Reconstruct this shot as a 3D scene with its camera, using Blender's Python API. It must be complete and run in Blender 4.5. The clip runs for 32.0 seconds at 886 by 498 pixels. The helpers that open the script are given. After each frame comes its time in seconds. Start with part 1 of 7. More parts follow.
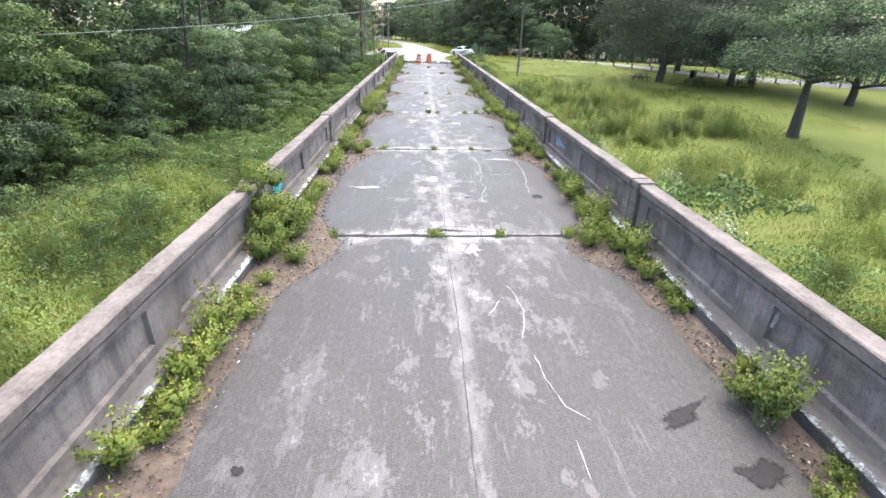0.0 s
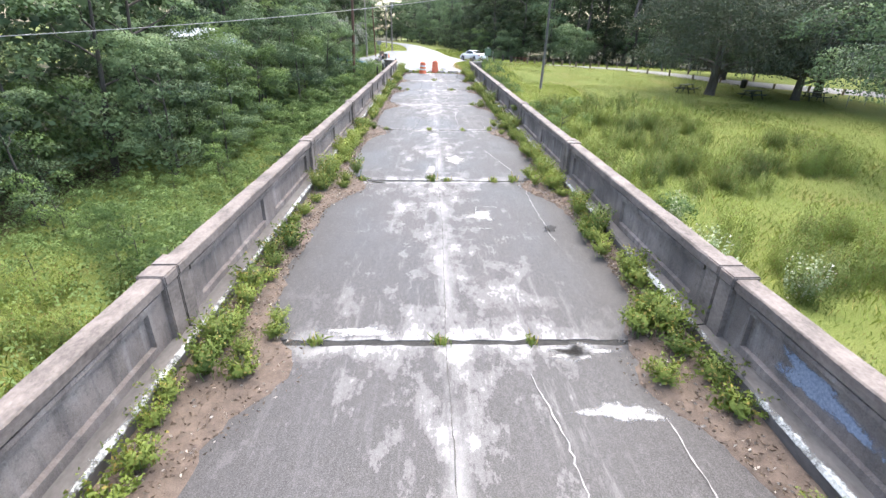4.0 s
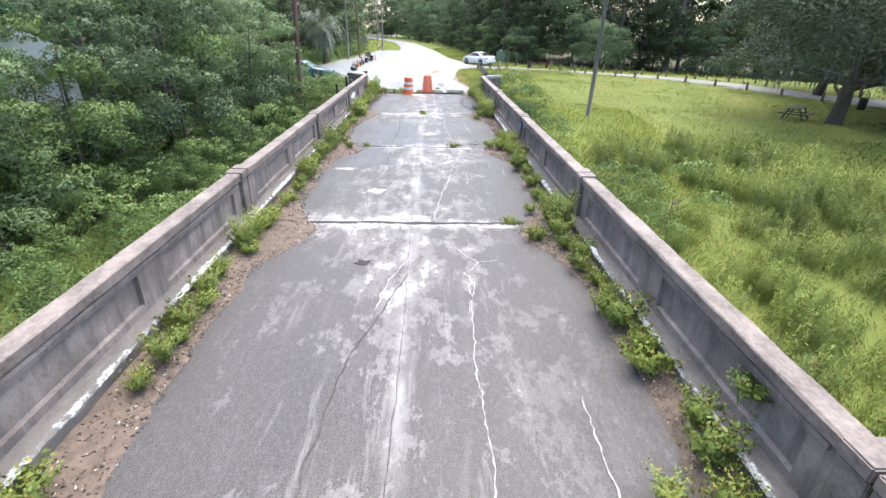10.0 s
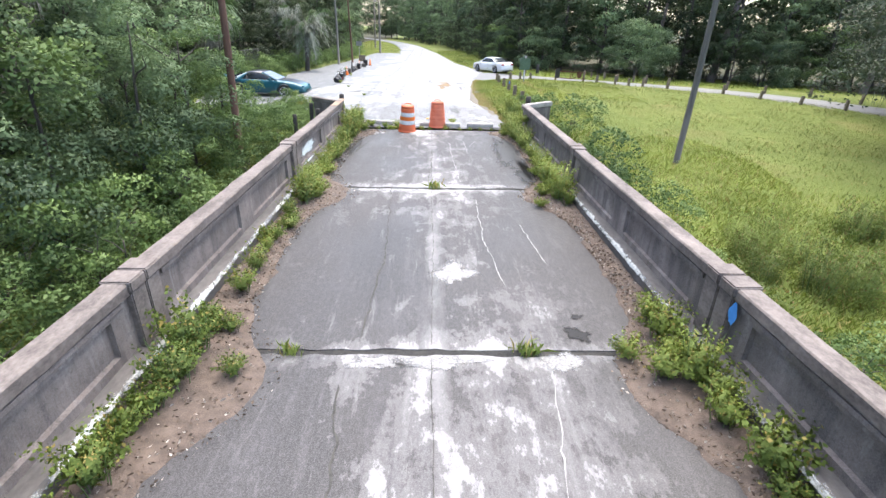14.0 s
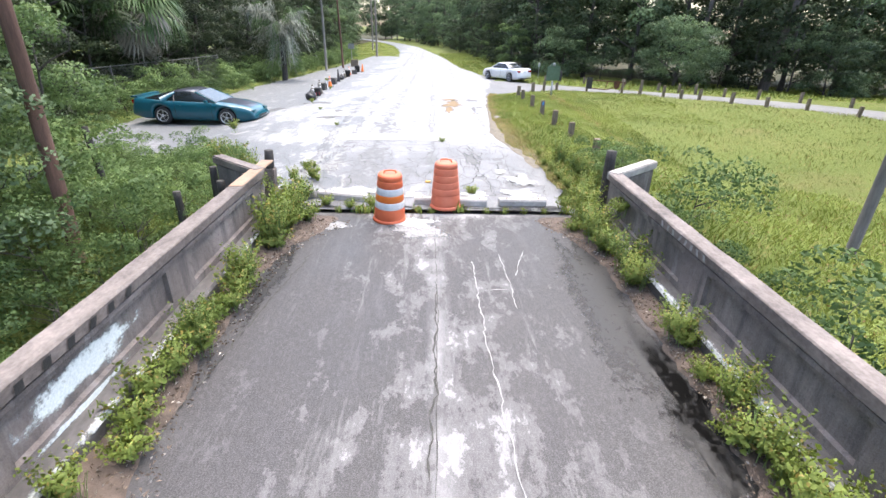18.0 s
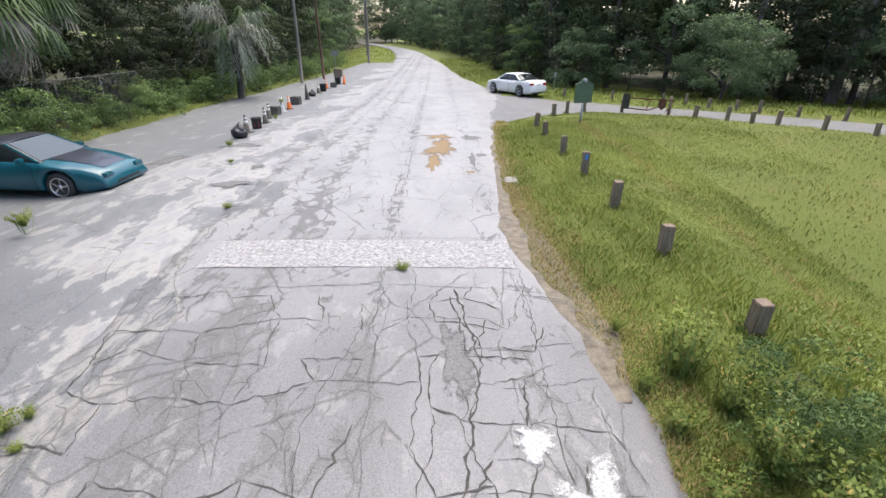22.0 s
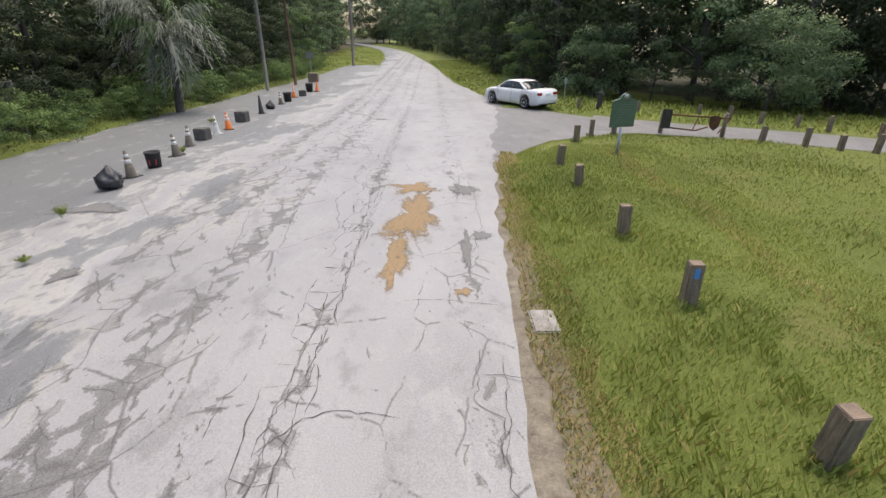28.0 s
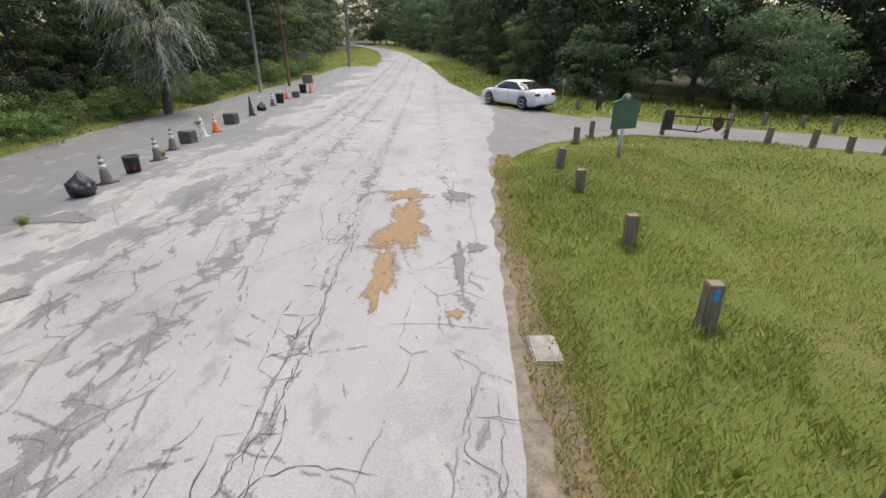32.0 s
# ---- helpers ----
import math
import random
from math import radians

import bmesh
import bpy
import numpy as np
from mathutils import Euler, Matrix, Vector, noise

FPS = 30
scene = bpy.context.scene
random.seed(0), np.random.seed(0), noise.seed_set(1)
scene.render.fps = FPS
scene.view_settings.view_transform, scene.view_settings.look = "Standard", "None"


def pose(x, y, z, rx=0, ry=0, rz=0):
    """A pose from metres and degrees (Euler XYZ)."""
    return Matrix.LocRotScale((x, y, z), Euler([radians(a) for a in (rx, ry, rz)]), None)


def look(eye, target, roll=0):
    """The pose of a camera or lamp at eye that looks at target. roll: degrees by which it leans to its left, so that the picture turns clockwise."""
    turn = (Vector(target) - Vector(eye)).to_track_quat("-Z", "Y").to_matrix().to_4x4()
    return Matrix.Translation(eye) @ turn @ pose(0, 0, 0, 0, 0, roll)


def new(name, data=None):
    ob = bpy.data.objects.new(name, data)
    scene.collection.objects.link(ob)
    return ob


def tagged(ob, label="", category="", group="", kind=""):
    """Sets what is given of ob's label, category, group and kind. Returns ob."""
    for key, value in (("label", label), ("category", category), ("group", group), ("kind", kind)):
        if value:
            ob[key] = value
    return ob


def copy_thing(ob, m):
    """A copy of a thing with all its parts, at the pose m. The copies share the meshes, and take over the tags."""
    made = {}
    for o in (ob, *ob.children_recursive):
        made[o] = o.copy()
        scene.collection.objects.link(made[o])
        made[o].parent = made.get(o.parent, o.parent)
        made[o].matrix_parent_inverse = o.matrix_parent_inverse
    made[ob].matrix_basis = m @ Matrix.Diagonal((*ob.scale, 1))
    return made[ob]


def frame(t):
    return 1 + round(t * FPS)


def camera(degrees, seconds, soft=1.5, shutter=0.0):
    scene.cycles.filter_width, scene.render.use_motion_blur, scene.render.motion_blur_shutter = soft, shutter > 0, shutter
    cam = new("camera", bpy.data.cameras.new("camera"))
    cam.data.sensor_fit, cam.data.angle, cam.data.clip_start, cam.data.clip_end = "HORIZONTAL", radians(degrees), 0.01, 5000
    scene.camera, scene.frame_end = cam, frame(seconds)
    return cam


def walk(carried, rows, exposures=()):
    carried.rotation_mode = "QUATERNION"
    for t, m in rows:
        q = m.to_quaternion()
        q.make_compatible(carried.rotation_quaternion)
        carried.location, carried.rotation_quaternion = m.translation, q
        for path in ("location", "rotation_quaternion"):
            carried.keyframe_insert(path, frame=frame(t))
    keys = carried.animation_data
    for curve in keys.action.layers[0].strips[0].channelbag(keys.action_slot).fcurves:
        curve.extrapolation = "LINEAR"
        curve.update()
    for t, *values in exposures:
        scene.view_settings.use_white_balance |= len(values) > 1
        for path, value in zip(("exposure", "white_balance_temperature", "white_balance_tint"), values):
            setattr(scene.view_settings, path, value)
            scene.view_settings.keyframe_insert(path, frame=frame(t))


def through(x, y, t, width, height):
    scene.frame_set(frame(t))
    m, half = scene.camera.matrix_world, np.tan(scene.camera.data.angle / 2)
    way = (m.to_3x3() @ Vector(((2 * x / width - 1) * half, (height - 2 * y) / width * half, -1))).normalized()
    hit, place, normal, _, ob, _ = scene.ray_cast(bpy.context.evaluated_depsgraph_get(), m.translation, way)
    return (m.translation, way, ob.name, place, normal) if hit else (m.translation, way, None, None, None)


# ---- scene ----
cam = camera(86, 32.0)
PATH = [
    (0, -0.441, -1.506, 3.223, 65.19, -0.87, -2.17),
    (0.5, -0.409, -0.211, 3.249, 65.19, -0.85, -1.97),
    (1, -0.462, 0.976, 3.255, 65.19, -0.86, -1.75),
    (1.5, -0.439, 2.195, 3.310, 65.21, -0.85, -1.67),
    (2, -0.395, 3.355, 3.349, 65.25, -0.80, -1.55),
    (2.5, -0.311, 4.481, 3.390, 65.28, -0.78, -1.45),
    (3, -0.263, 5.583, 3.430, 65.33, -0.79, -1.41),
    (3.5, -0.278, 6.652, 3.395, 65.31, -0.79, -1.40),
    (5.5, -0.089, 11.469, 3.430, 65.09, -0.96, -1.39),
    (6, -0.043, 12.763, 3.479, 65.08, -0.90, -1.40),
    (6.5, -0.004, 14.064, 3.495, 65.03, -0.93, -1.40),
    (7, 0.072, 15.398, 3.451, 65.02, -0.91, -1.42),
    (7.5, 0.154, 16.778, 3.436, 64.99, -0.90, -1.38),
    (8, 0.161, 18.148, 3.420, 64.96, -0.94, -1.42),
    (8.5, 0.184, 19.542, 3.428, 64.94, -0.95, -1.43),
    (9, 0.259, 20.937, 3.416, 64.92, -0.96, -1.42),
    (9.5, 0.266, 22.382, 3.450, 64.86, -0.98, -1.43),
    (10, 0.290, 23.800, 3.427, 64.86, -1.01, -1.41),
    (10.5, 0.404, 25.206, 3.383, 64.86, -1.01, -1.43),
    (11, 0.457, 26.553, 3.359, 64.84, -1.05, -1.43),
    (11.5, 0.504, 27.903, 3.366, 64.85, -1.12, -1.40),
    (12, 0.508, 29.177, 3.359, 64.83, -1.14, -1.36),
    (12.5, 0.406, 30.446, 3.346, 64.87, -1.17, -1.36),
    (13, 0.281, 31.737, 3.349, 64.90, -1.25, -1.33),
    (13.5, 0.069, 33.006, 3.368, 64.91, -1.28, -1.36),
    (14, -0.099, 34.226, 3.353, 64.92, -1.29, -1.31),
    (14.5, -0.189, 35.332, 3.296, 64.96, -1.27, -1.29),
    (16.5, -0.410, 39.042, 3.428, 64.87, -1.09, -1.18),
    (17, -0.318, 40.233, 3.366, 64.91, -1.01, -1.15),
    (17.5, -0.201, 41.490, 3.337, 64.96, -1.00, -1.12),
    (18, -0.108, 42.733, 3.303, 64.95, -0.98, -1.10),
    (18.5, 0.005, 43.934, 3.283, 64.96, -0.87, -1.06),
    (19, 0.136, 45.142, 3.292, 64.98, -0.76, -1.01),
    (19.5, 0.252, 46.273, 3.299, 65.04, -0.66, -0.94),
    (20, 0.349, 47.357, 3.328, 65.11, -0.64, -0.89),
    (20.5, 0.457, 48.401, 3.371, 65.09, -0.56, -0.83),
    (21, 0.568, 49.367, 3.373, 65.14, -0.52, -0.75),
    (21.5, 0.660, 50.283, 3.386, 65.15, -0.47, -0.67),
    (22, 0.717, 51.169, 3.375, 65.16, -0.45, -0.65),
    (22.5, 0.790, 51.975, 3.368, 65.14, -0.42, -0.60),
    (23, 0.855, 52.752, 3.407, 65.13, -0.43, -0.57),
    (23.5, 0.915, 53.516, 3.433, 65.09, -0.42, -0.53),
    (24, 0.963, 54.292, 3.428, 65.06, -0.42, -0.50),
    (24.5, 1.011, 55.086, 3.426, 65.03, -0.45, -0.50),
    (25, 1.043, 55.762, 3.404, 65.02, -0.47, -0.51),
    (25.5, 1.099, 56.286, 3.345, 65.05, -0.49, -0.58),
    (26, 1.164, 56.724, 3.308, 65.09, -0.51, -0.72),
    (26.5, 1.154, 57.062, 3.234, 65.12, -0.51, -0.89),
    (28.5, 1.210, 57.726, 3.200, 65.23, -0.44, -1.21),
    (29, 1.224, 57.822, 3.161, 65.24, -0.43, -1.21),
    (29.5, 1.238, 57.895, 3.101, 65.28, -0.45, -1.23),
    (30, 1.251, 57.972, 3.052, 65.29, -0.45, -1.24),
    (30.5, 1.261, 58.065, 3.015, 65.31, -0.44, -1.26),
    (31, 1.281, 58.153, 3.012, 65.31, -0.42, -1.29),
    (31.5, 1.299, 58.207, 3.058, 65.32, -0.41, -1.36),
    (32, 1.317, 58.279, 3.127, 65.34, -0.39, -1.45),
]
EXPOSURES = [(0, 2.15, 6800, 8), (6, 2.25, 6750, 8), (13, 2.1, 6700, 8), (17, 2.05, 6700, 9), (19, 2.0, 6700, 10), (21, 1.6, 6850, 10), (23, 1.4, 7050, 10), (26, 1.2, 7350, 10), (29, 1.14, 7350, 10), (32, 1.14, 7350, 10)]
walk(cam, [(t, pose(x, y, z, rx, ry, rz)) for t, x, y, z, rx, ry, rz in PATH], EXPOSURES)

# world, sun
SUN_ELEV, SUN_ROT = radians(70), radians(25)
world = bpy.data.worlds.new("overcast_sky")
scene.world = world
world.use_nodes = True
wn = world.node_tree.nodes
sky = wn.new("ShaderNodeTexSky")
sky.sky_type = "NISHITA"
sky.sun_disc = False
sky.sun_elevation, sky.sun_rotation = SUN_ELEV, SUN_ROT
sky.air_density, sky.dust_density, sky.ozone_density = 1.0, 3.0, 1.0
wn["Background"].inputs["Strength"].default_value = 0.15
world.node_tree.links.new(sky.outputs[0], wn["Background"].inputs["Color"])
sun_data = bpy.data.lights.new("sun", "SUN")
sun_data.energy, sun_data.angle, sun_data.color = 1.15, radians(60), (1.0, 0.97, 0.92)
sun = new("sun", sun_data)
sun.matrix_world = look((0, 0, 60), (60 / math.tan(SUN_ELEV) * -math.sin(SUN_ROT), 60 / math.tan(SUN_ELEV) * -math.cos(SUN_ROT), 0))

# ---- materials ----


def mat(name, rough=0.8, metal=0.0):
    m = bpy.data.materials.new(name)
    m.use_nodes = True
    b = m.node_tree.nodes["Principled BSDF"]
    b.inputs["Roughness"].default_value, b.inputs["Metallic"].default_value = rough, metal
    return m, m.node_tree.nodes, m.node_tree.links, b


def noise_node(n, l, scale, detail=4.0, rough=0.55, stretch=(1, 1, 1), vector=None):
    tex = n.new("ShaderNodeTexNoise")
    tex.inputs["Scale"].default_value, tex.inputs["Detail"].default_value, tex.inputs["Roughness"].default_value = scale, detail, rough
    if vector is None:
        vector = n.new("ShaderNodeNewGeometry").outputs["Position"]
    mp = n.new("ShaderNodeMapping")
    mp.inputs["Scale"].default_value = stretch
    l.new(vector, mp.inputs["Vector"])
    l.new(mp.outputs[0], tex.inputs["Vector"])
    return tex.outputs["Fac"]


def ramp(n, l, fac, stops):
    r = n.new("ShaderNodeValToRGB")
    el = r.color_ramp.elements
    while len(el) < len(stops):
        el.new(0.5)
    for e, (p, c) in zip(el, stops):
        e.position = p
        e.color = (*c, 1) if len(c) == 3 else c
    l.new(fac, r.inputs["Fac"])
    return r.outputs["Color"]


def mix(n, l, fac, a, b, kind="MIX"):
    m = n.new("ShaderNodeMix")
    m.data_type, m.blend_type = "RGBA", kind
    for sock, val in ((m.inputs[0], fac), (m.inputs[6], a), (m.inputs[7], b)):
        if isinstance(val, (float, int)):
            sock.default_value = val
        elif isinstance(val, tuple):
            sock.default_value = (*val, 1)
        else:
            l.new(val, sock)
    return m.outputs[2]


def mathn(n, l, op, a, b=0.0):
    m = n.new("ShaderNodeMath")
    m.operation = op
    for sock, val in ((m.inputs[0], a), (m.inputs[1], b)):
        if isinstance(val, (float, int)):
            sock.default_value = val
        else:
            l.new(val, sock)
    if op == "MULTIPLY_ADD":
        m.inputs[2].default_value = 0.5
    return m.outputs[0]


def bump(n, l, b, fac, strength=0.3, dist=0.02):
    k = n.new("ShaderNodeBump")
    k.inputs["Strength"].default_value, k.inputs["Distance"].default_value = strength, dist
    l.new(fac, k.inputs["Height"])
    l.new(k.outputs[0], b.inputs["Normal"])


def simple(name, dark, light, scale=8.0, rough=0.8, metal=0.0, bumpy=0.2, stretch=(1, 1, 1)):
    """Two tones mottled at two scales, with fine relief."""
    m, n, l, b = mat(name, rough, metal)
    obj = n.new("ShaderNodeTexCoord").outputs["Object"]
    f1 = noise_node(n, l, scale, 5, 0.6, stretch, obj)
    f2 = noise_node(n, l, scale * 9, 3, 0.6, stretch, obj)
    c = ramp(n, l, f1, [(0.3, dark), (0.72, light)])
    c = mix(n, l, 0.35, c, ramp(n, l, f2, [(0.3, dark), (0.7, light)]))
    l.new(c, b.inputs["Base Color"])
    if bumpy:
        bump(n, l, b, f2, bumpy, 0.01)
    return m


def leafmat(name, dark, light, dry=None, dry_share=0.08, rough=0.5, through=0.3, vary=0.26):
    """Leaves: each island takes its own tone; thin enough to let light through."""
    m, n, l, b = mat(name, rough + 0.1)
    b.inputs["Specular IOR Level"].default_value = 0.3
    rnd = n.new("ShaderNodeNewGeometry").outputs["Random Per Island"]
    ob = n.new("ShaderNodeObjectInfo").outputs["Random"]
    big = noise_node(n, l, 0.3, 4)
    s = mathn(n, l, "ADD", mathn(n, l, "MULTIPLY", rnd, vary), mathn(n, l, "ADD", mathn(n, l, "MULTIPLY", ob, 0.3), 0.06))
    s = mathn(n, l, "ADD", s, mathn(n, l, "MULTIPLY", mathn(n, l, "SUBTRACT", big, 0.38), 1.7))
    c = ramp(n, l, s, [(0.15, dark), (0.85, light)])
    if dry:
        c = mix(n, l, mathn(n, l, "GREATER_THAN", rnd, 1 - dry_share), c, dry)
    l.new(c, b.inputs["Base Color"])
    tr = n.new("ShaderNodeBsdfTranslucent")
    l.new(c, tr.inputs["Color"])
    sh = n.new("ShaderNodeMixShader")
    sh.inputs[0].default_value = through
    l.new(b.outputs[0], sh.inputs[1])
    l.new(tr.outputs[0], sh.inputs[2])
    l.new(sh.outputs[0], n["Material Output"].inputs["Surface"])
    return m


def grey(v):
    return (v, v, v)


def deck_material():
    """Old stained bridge concrete: dark grime, pale worn mottling with crisp rims, paler by the joints, coarse grain."""
    m, n, l, b = mat("deck_concrete")
    b.inputs["Specular IOR Level"].default_value = 0.35
    pos = n.new("ShaderNodeNewGeometry").outputs["Position"]
    sep = n.new("ShaderNodeSeparateXYZ")
    l.new(pos, sep.inputs[0])
    blot = noise_node(n, l, 0.42, 5, 0.6, (1, 0.5, 1), pos)
    area = noise_node(n, l, 0.3, 3, 0.5, (1.2, 0.7, 1), pos)
    patch = noise_node(n, l, 2.3, 9, 0.68, (1.15, 0.62, 1), pos)
    big = noise_node(n, l, 1.0, 5, 0.6, (1.3, 0.45, 1), pos)
    streak = noise_node(n, l, 4.5, 7, 0.72, (1, 0.11, 1), pos)
    fine = noise_node(n, l, 24, 5, 0.75, (1, 0.5, 1), pos)
    grit = noise_node(n, l, 75, 3, 0.75, (1, 1, 1), pos)
    c = ramp(n, l, blot, [(0.34, (0.02, 0.018, 0.02)), (0.5, (0.045, 0.041, 0.042)), (0.66, (0.09, 0.083, 0.083))])
    c = mix(n, l, ramp(n, l, big, [(0.36, grey(0.8)), (0.46, grey(0))]), c, (0.046, 0.042, 0.045))
    # slab ends are bleached
    at = n.new("ShaderNodeAttribute")
    at.attribute_name = "slab_end"
    near = ramp(n, l, at.outputs["Fac"], [(0.0, grey(0.0)), (0.7, grey(0.03)), (0.96, grey(0.2))])
    lift = mathn(n, l, "ADD", mathn(n, l, "MULTIPLY", mathn(n, l, "SUBTRACT", area, 0.5), 0.55), near)
    mid = ramp(n, l, mathn(n, l, "ABSOLUTE", mathn(n, l, "SUBTRACT", sep.outputs["X"], -0.15)), [(0.0, grey(0.05)), (0.55, grey(0.015)), (1.0, grey(0))])
    pale = mathn(n, l, "ADD", mathn(n, l, "ADD", patch, lift), mathn(n, l, "ADD", mid, mathn(n, l, "MULTIPLY", mathn(n, l, "SUBTRACT", fine, 0.5), 0.12)))
    pale = mathn(n, l, "SUBTRACT", mathn(n, l, "ADD", pale, 0.035), mathn(n, l, "MULTIPLY", mathn(n, l, "ABSOLUTE", sep.outputs["X"]), 0.03))
    c = mix(n, l, ramp(n, l, pale, [(0.55, grey(0)), (0.572, grey(0.6)), (0.67, grey(0.92))]), c, (0.165, 0.156, 0.158))
    c = mix(n, l, ramp(n, l, pale, [(0.66, grey(0)), (0.685, grey(0.7)), (0.77, grey(0.97))]), c, (0.36, 0.352, 0.352))
    c = mix(n, l, ramp(n, l, streak, [(0.38, grey(0.75)), (0.45, grey(0))]), c, (0.066, 0.061, 0.064))
    c = mix(n, l, ramp(n, l, streak, [(0.57, grey(0)), (0.66, grey(0.35))]), c, (0.30, 0.29, 0.288))
    band = mathn(n, l, "ABSOLUTE", mathn(n, l, "ADD", mathn(n, l, "ADD", sep.outputs["X"], 0.02), mathn(n, l, "MULTIPLY", mathn(n, l, "SUBTRACT", patch, 0.5), 0.3)))
    worn = mix(n, l, 1.0, ramp(n, l, band, [(0.0, grey(0.75)), (0.16, grey(0))]), ramp(n, l, big, [(0.42, grey(0)), (0.62, grey(1))]), "MULTIPLY")
    c = mix(n, l, worn, c, (0.36, 0.35, 0.35))
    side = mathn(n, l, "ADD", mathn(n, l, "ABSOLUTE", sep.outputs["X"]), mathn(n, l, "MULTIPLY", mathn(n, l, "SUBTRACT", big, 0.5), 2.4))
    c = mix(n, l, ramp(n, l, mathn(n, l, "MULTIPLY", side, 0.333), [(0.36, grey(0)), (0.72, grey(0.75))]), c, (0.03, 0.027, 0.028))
    c = mix(n, l, 0.2, c, ramp(n, l, fine, [(0.34, (0.015, 0.014, 0.015)), (0.5, (0.06, 0.056, 0.057)), (0.68, (0.2, 0.19, 0.19))]))
    c = mix(n, l, 0.17, c, ramp(n, l, grit, [(0.42, grey(0.01)), (0.68, (0.34, 0.33, 0.33))]))
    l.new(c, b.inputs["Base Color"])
    l.new(ramp(n, l, blot, [(0.38, grey(0.5)), (0.6, grey(0.72))]), b.inputs["Roughness"])
    bump(n, l, b, mathn(n, l, "ADD", grit, fine), 0.3, 0.006)
    return m


def asphalt_material(name, tone, damp, bands=True, wash=False):
    """Sun-bleached asphalt: pale plates, fine cracks, dark crumbling bands along the wheel tracks, coarse grain."""
    m, n, l, b = mat(name)
    pos = n.new("ShaderNodeNewGeometry").outputs["Position"]
    warp = n.new("ShaderNodeTexNoise")
    warp.inputs["Scale"].default_value, warp.inputs["Detail"].default_value = 2.2, 6
    l.new(pos, warp.inputs["Vector"])
    v = n.new("ShaderNodeVectorMath")
    v.operation = "MULTIPLY_ADD"
    l.new(warp.outputs["Color"], v.inputs[0])
    v.inputs[1].default_value = (0.2, 0.26, 0)
    l.new(pos, v.inputs[2])
    sep = n.new("ShaderNodeSeparateXYZ")
    l.new(pos, sep.inputs[0])

    def k(*c):
        return tuple(x * tone * t for x, t in zip(c, (0.985, 0.995, 1.01)))
    blot = noise_node(n, l, 0.4, 5, 0.6, (1, 0.5, 1), pos)
    mid = noise_node(n, l, 1.6, 7, 0.66, (1, 0.55, 1), pos)
    crumb = noise_node(n, l, 3.2, 8, 0.7, (1, 0.55, 1), pos)
    broad = noise_node(n, l, 0.75, 4, 0.55, (1, 0.3, 1), pos)
    grit = noise_node(n, l, 60, 3, 0.8, (1, 1, 1), pos)
    c = ramp(n, l, blot, [(0.3, k(0.285, 0.28, 0.288)), (0.7, k(0.42, 0.412, 0.418))])
    c = mix(n, l, ramp(n, l, mid, [(0.54, grey(0)), (0.6, grey(0.5)), (0.72, grey(0.75))]), c, k(0.50, 0.49, 0.49))
    c = mix(n, l, ramp(n, l, mid, [(0.36, grey(0.65)), (0.44, grey(0))]), c, k(0.215, 0.21, 0.21))
    # how far each place lies in a worn band
    band = None
    for x0, half, much in ((-1.75, 0.75, 0.26), (-0.12, 0.3, 0.2), (-0.75, 0.3, 0.13), (1.75, 0.45, 0.18), (-2.7, 0.4, 0.24), (-3.45, 0.55, 0.28)) if bands else ():
        w = mathn(n, l, "DIVIDE", mathn(n, l, "ABSOLUTE", mathn(n, l, "SUBTRACT", sep.outputs["X"], x0)), half)
        w = ramp(n, l, w, [(0.0, grey(much)), (1.0, grey(0))])
        band = w if band is None else mix(n, l, 1.0, band, w, "LIGHTEN")
    worn = mathn(n, l, "ADD", crumb, mathn(n, l, "MULTIPLY", mathn(n, l, "SUBTRACT", broad, 0.5), 0.4))
    if bands:
        worn = mathn(n, l, "ADD", worn, band)
    worn = mathn(n, l, "ADD", worn, damp - 0.07)
    # the end by the bridge is the most broken up
    old = mathn(n, l, "MINIMUM", mathn(n, l, "MAXIMUM", mathn(n, l, "MULTIPLY", mathn(n, l, "SUBTRACT", 58.5, sep.outputs["Y"]), 0.12), 0.0), 0.35)
    worn = mathn(n, l, "ADD", worn, mathn(n, l, "MULTIPLY", old, 0.2))
    c = mix(n, l, mathn(n, l, "MULTIPLY", old, mathn(n, l, "MULTIPLY", broad, 4.2)), c, k(0.15, 0.148, 0.152))
    def veins(scale):
        vor = n.new("ShaderNodeTexVoronoi")
        vor.feature = "DISTANCE_TO_EDGE"
        vor.inputs["Scale"].default_value = scale
        mp = n.new("ShaderNodeMapping")
        mp.inputs["Scale"].default_value = (1.15, 0.6, 1)
        l.new(v.outputs[0], mp.inputs["Vector"])
        l.new(mp.outputs[0], vor.inputs["Vector"])
        return vor.outputs["Distance"]
    # crumbled seams widen between the plates until the plates are gone
    wide = mathn(n, l, "MULTIPLY", mathn(n, l, "SUBTRACT", worn, 0.575), 1.5)
    wide = mathn(n, l, "MINIMUM", wide, 0.26)
    seam = mathn(n, l, "SUBTRACT", wide, mathn(n, l, "MULTIPLY", veins(3.0), 0.85))
    c = mix(n, l, ramp(n, l, seam, [(0.0, grey(0)), (0.02, grey(0.8)), (0.1, grey(0.95))]), c, k(0.135, 0.131, 0.128))

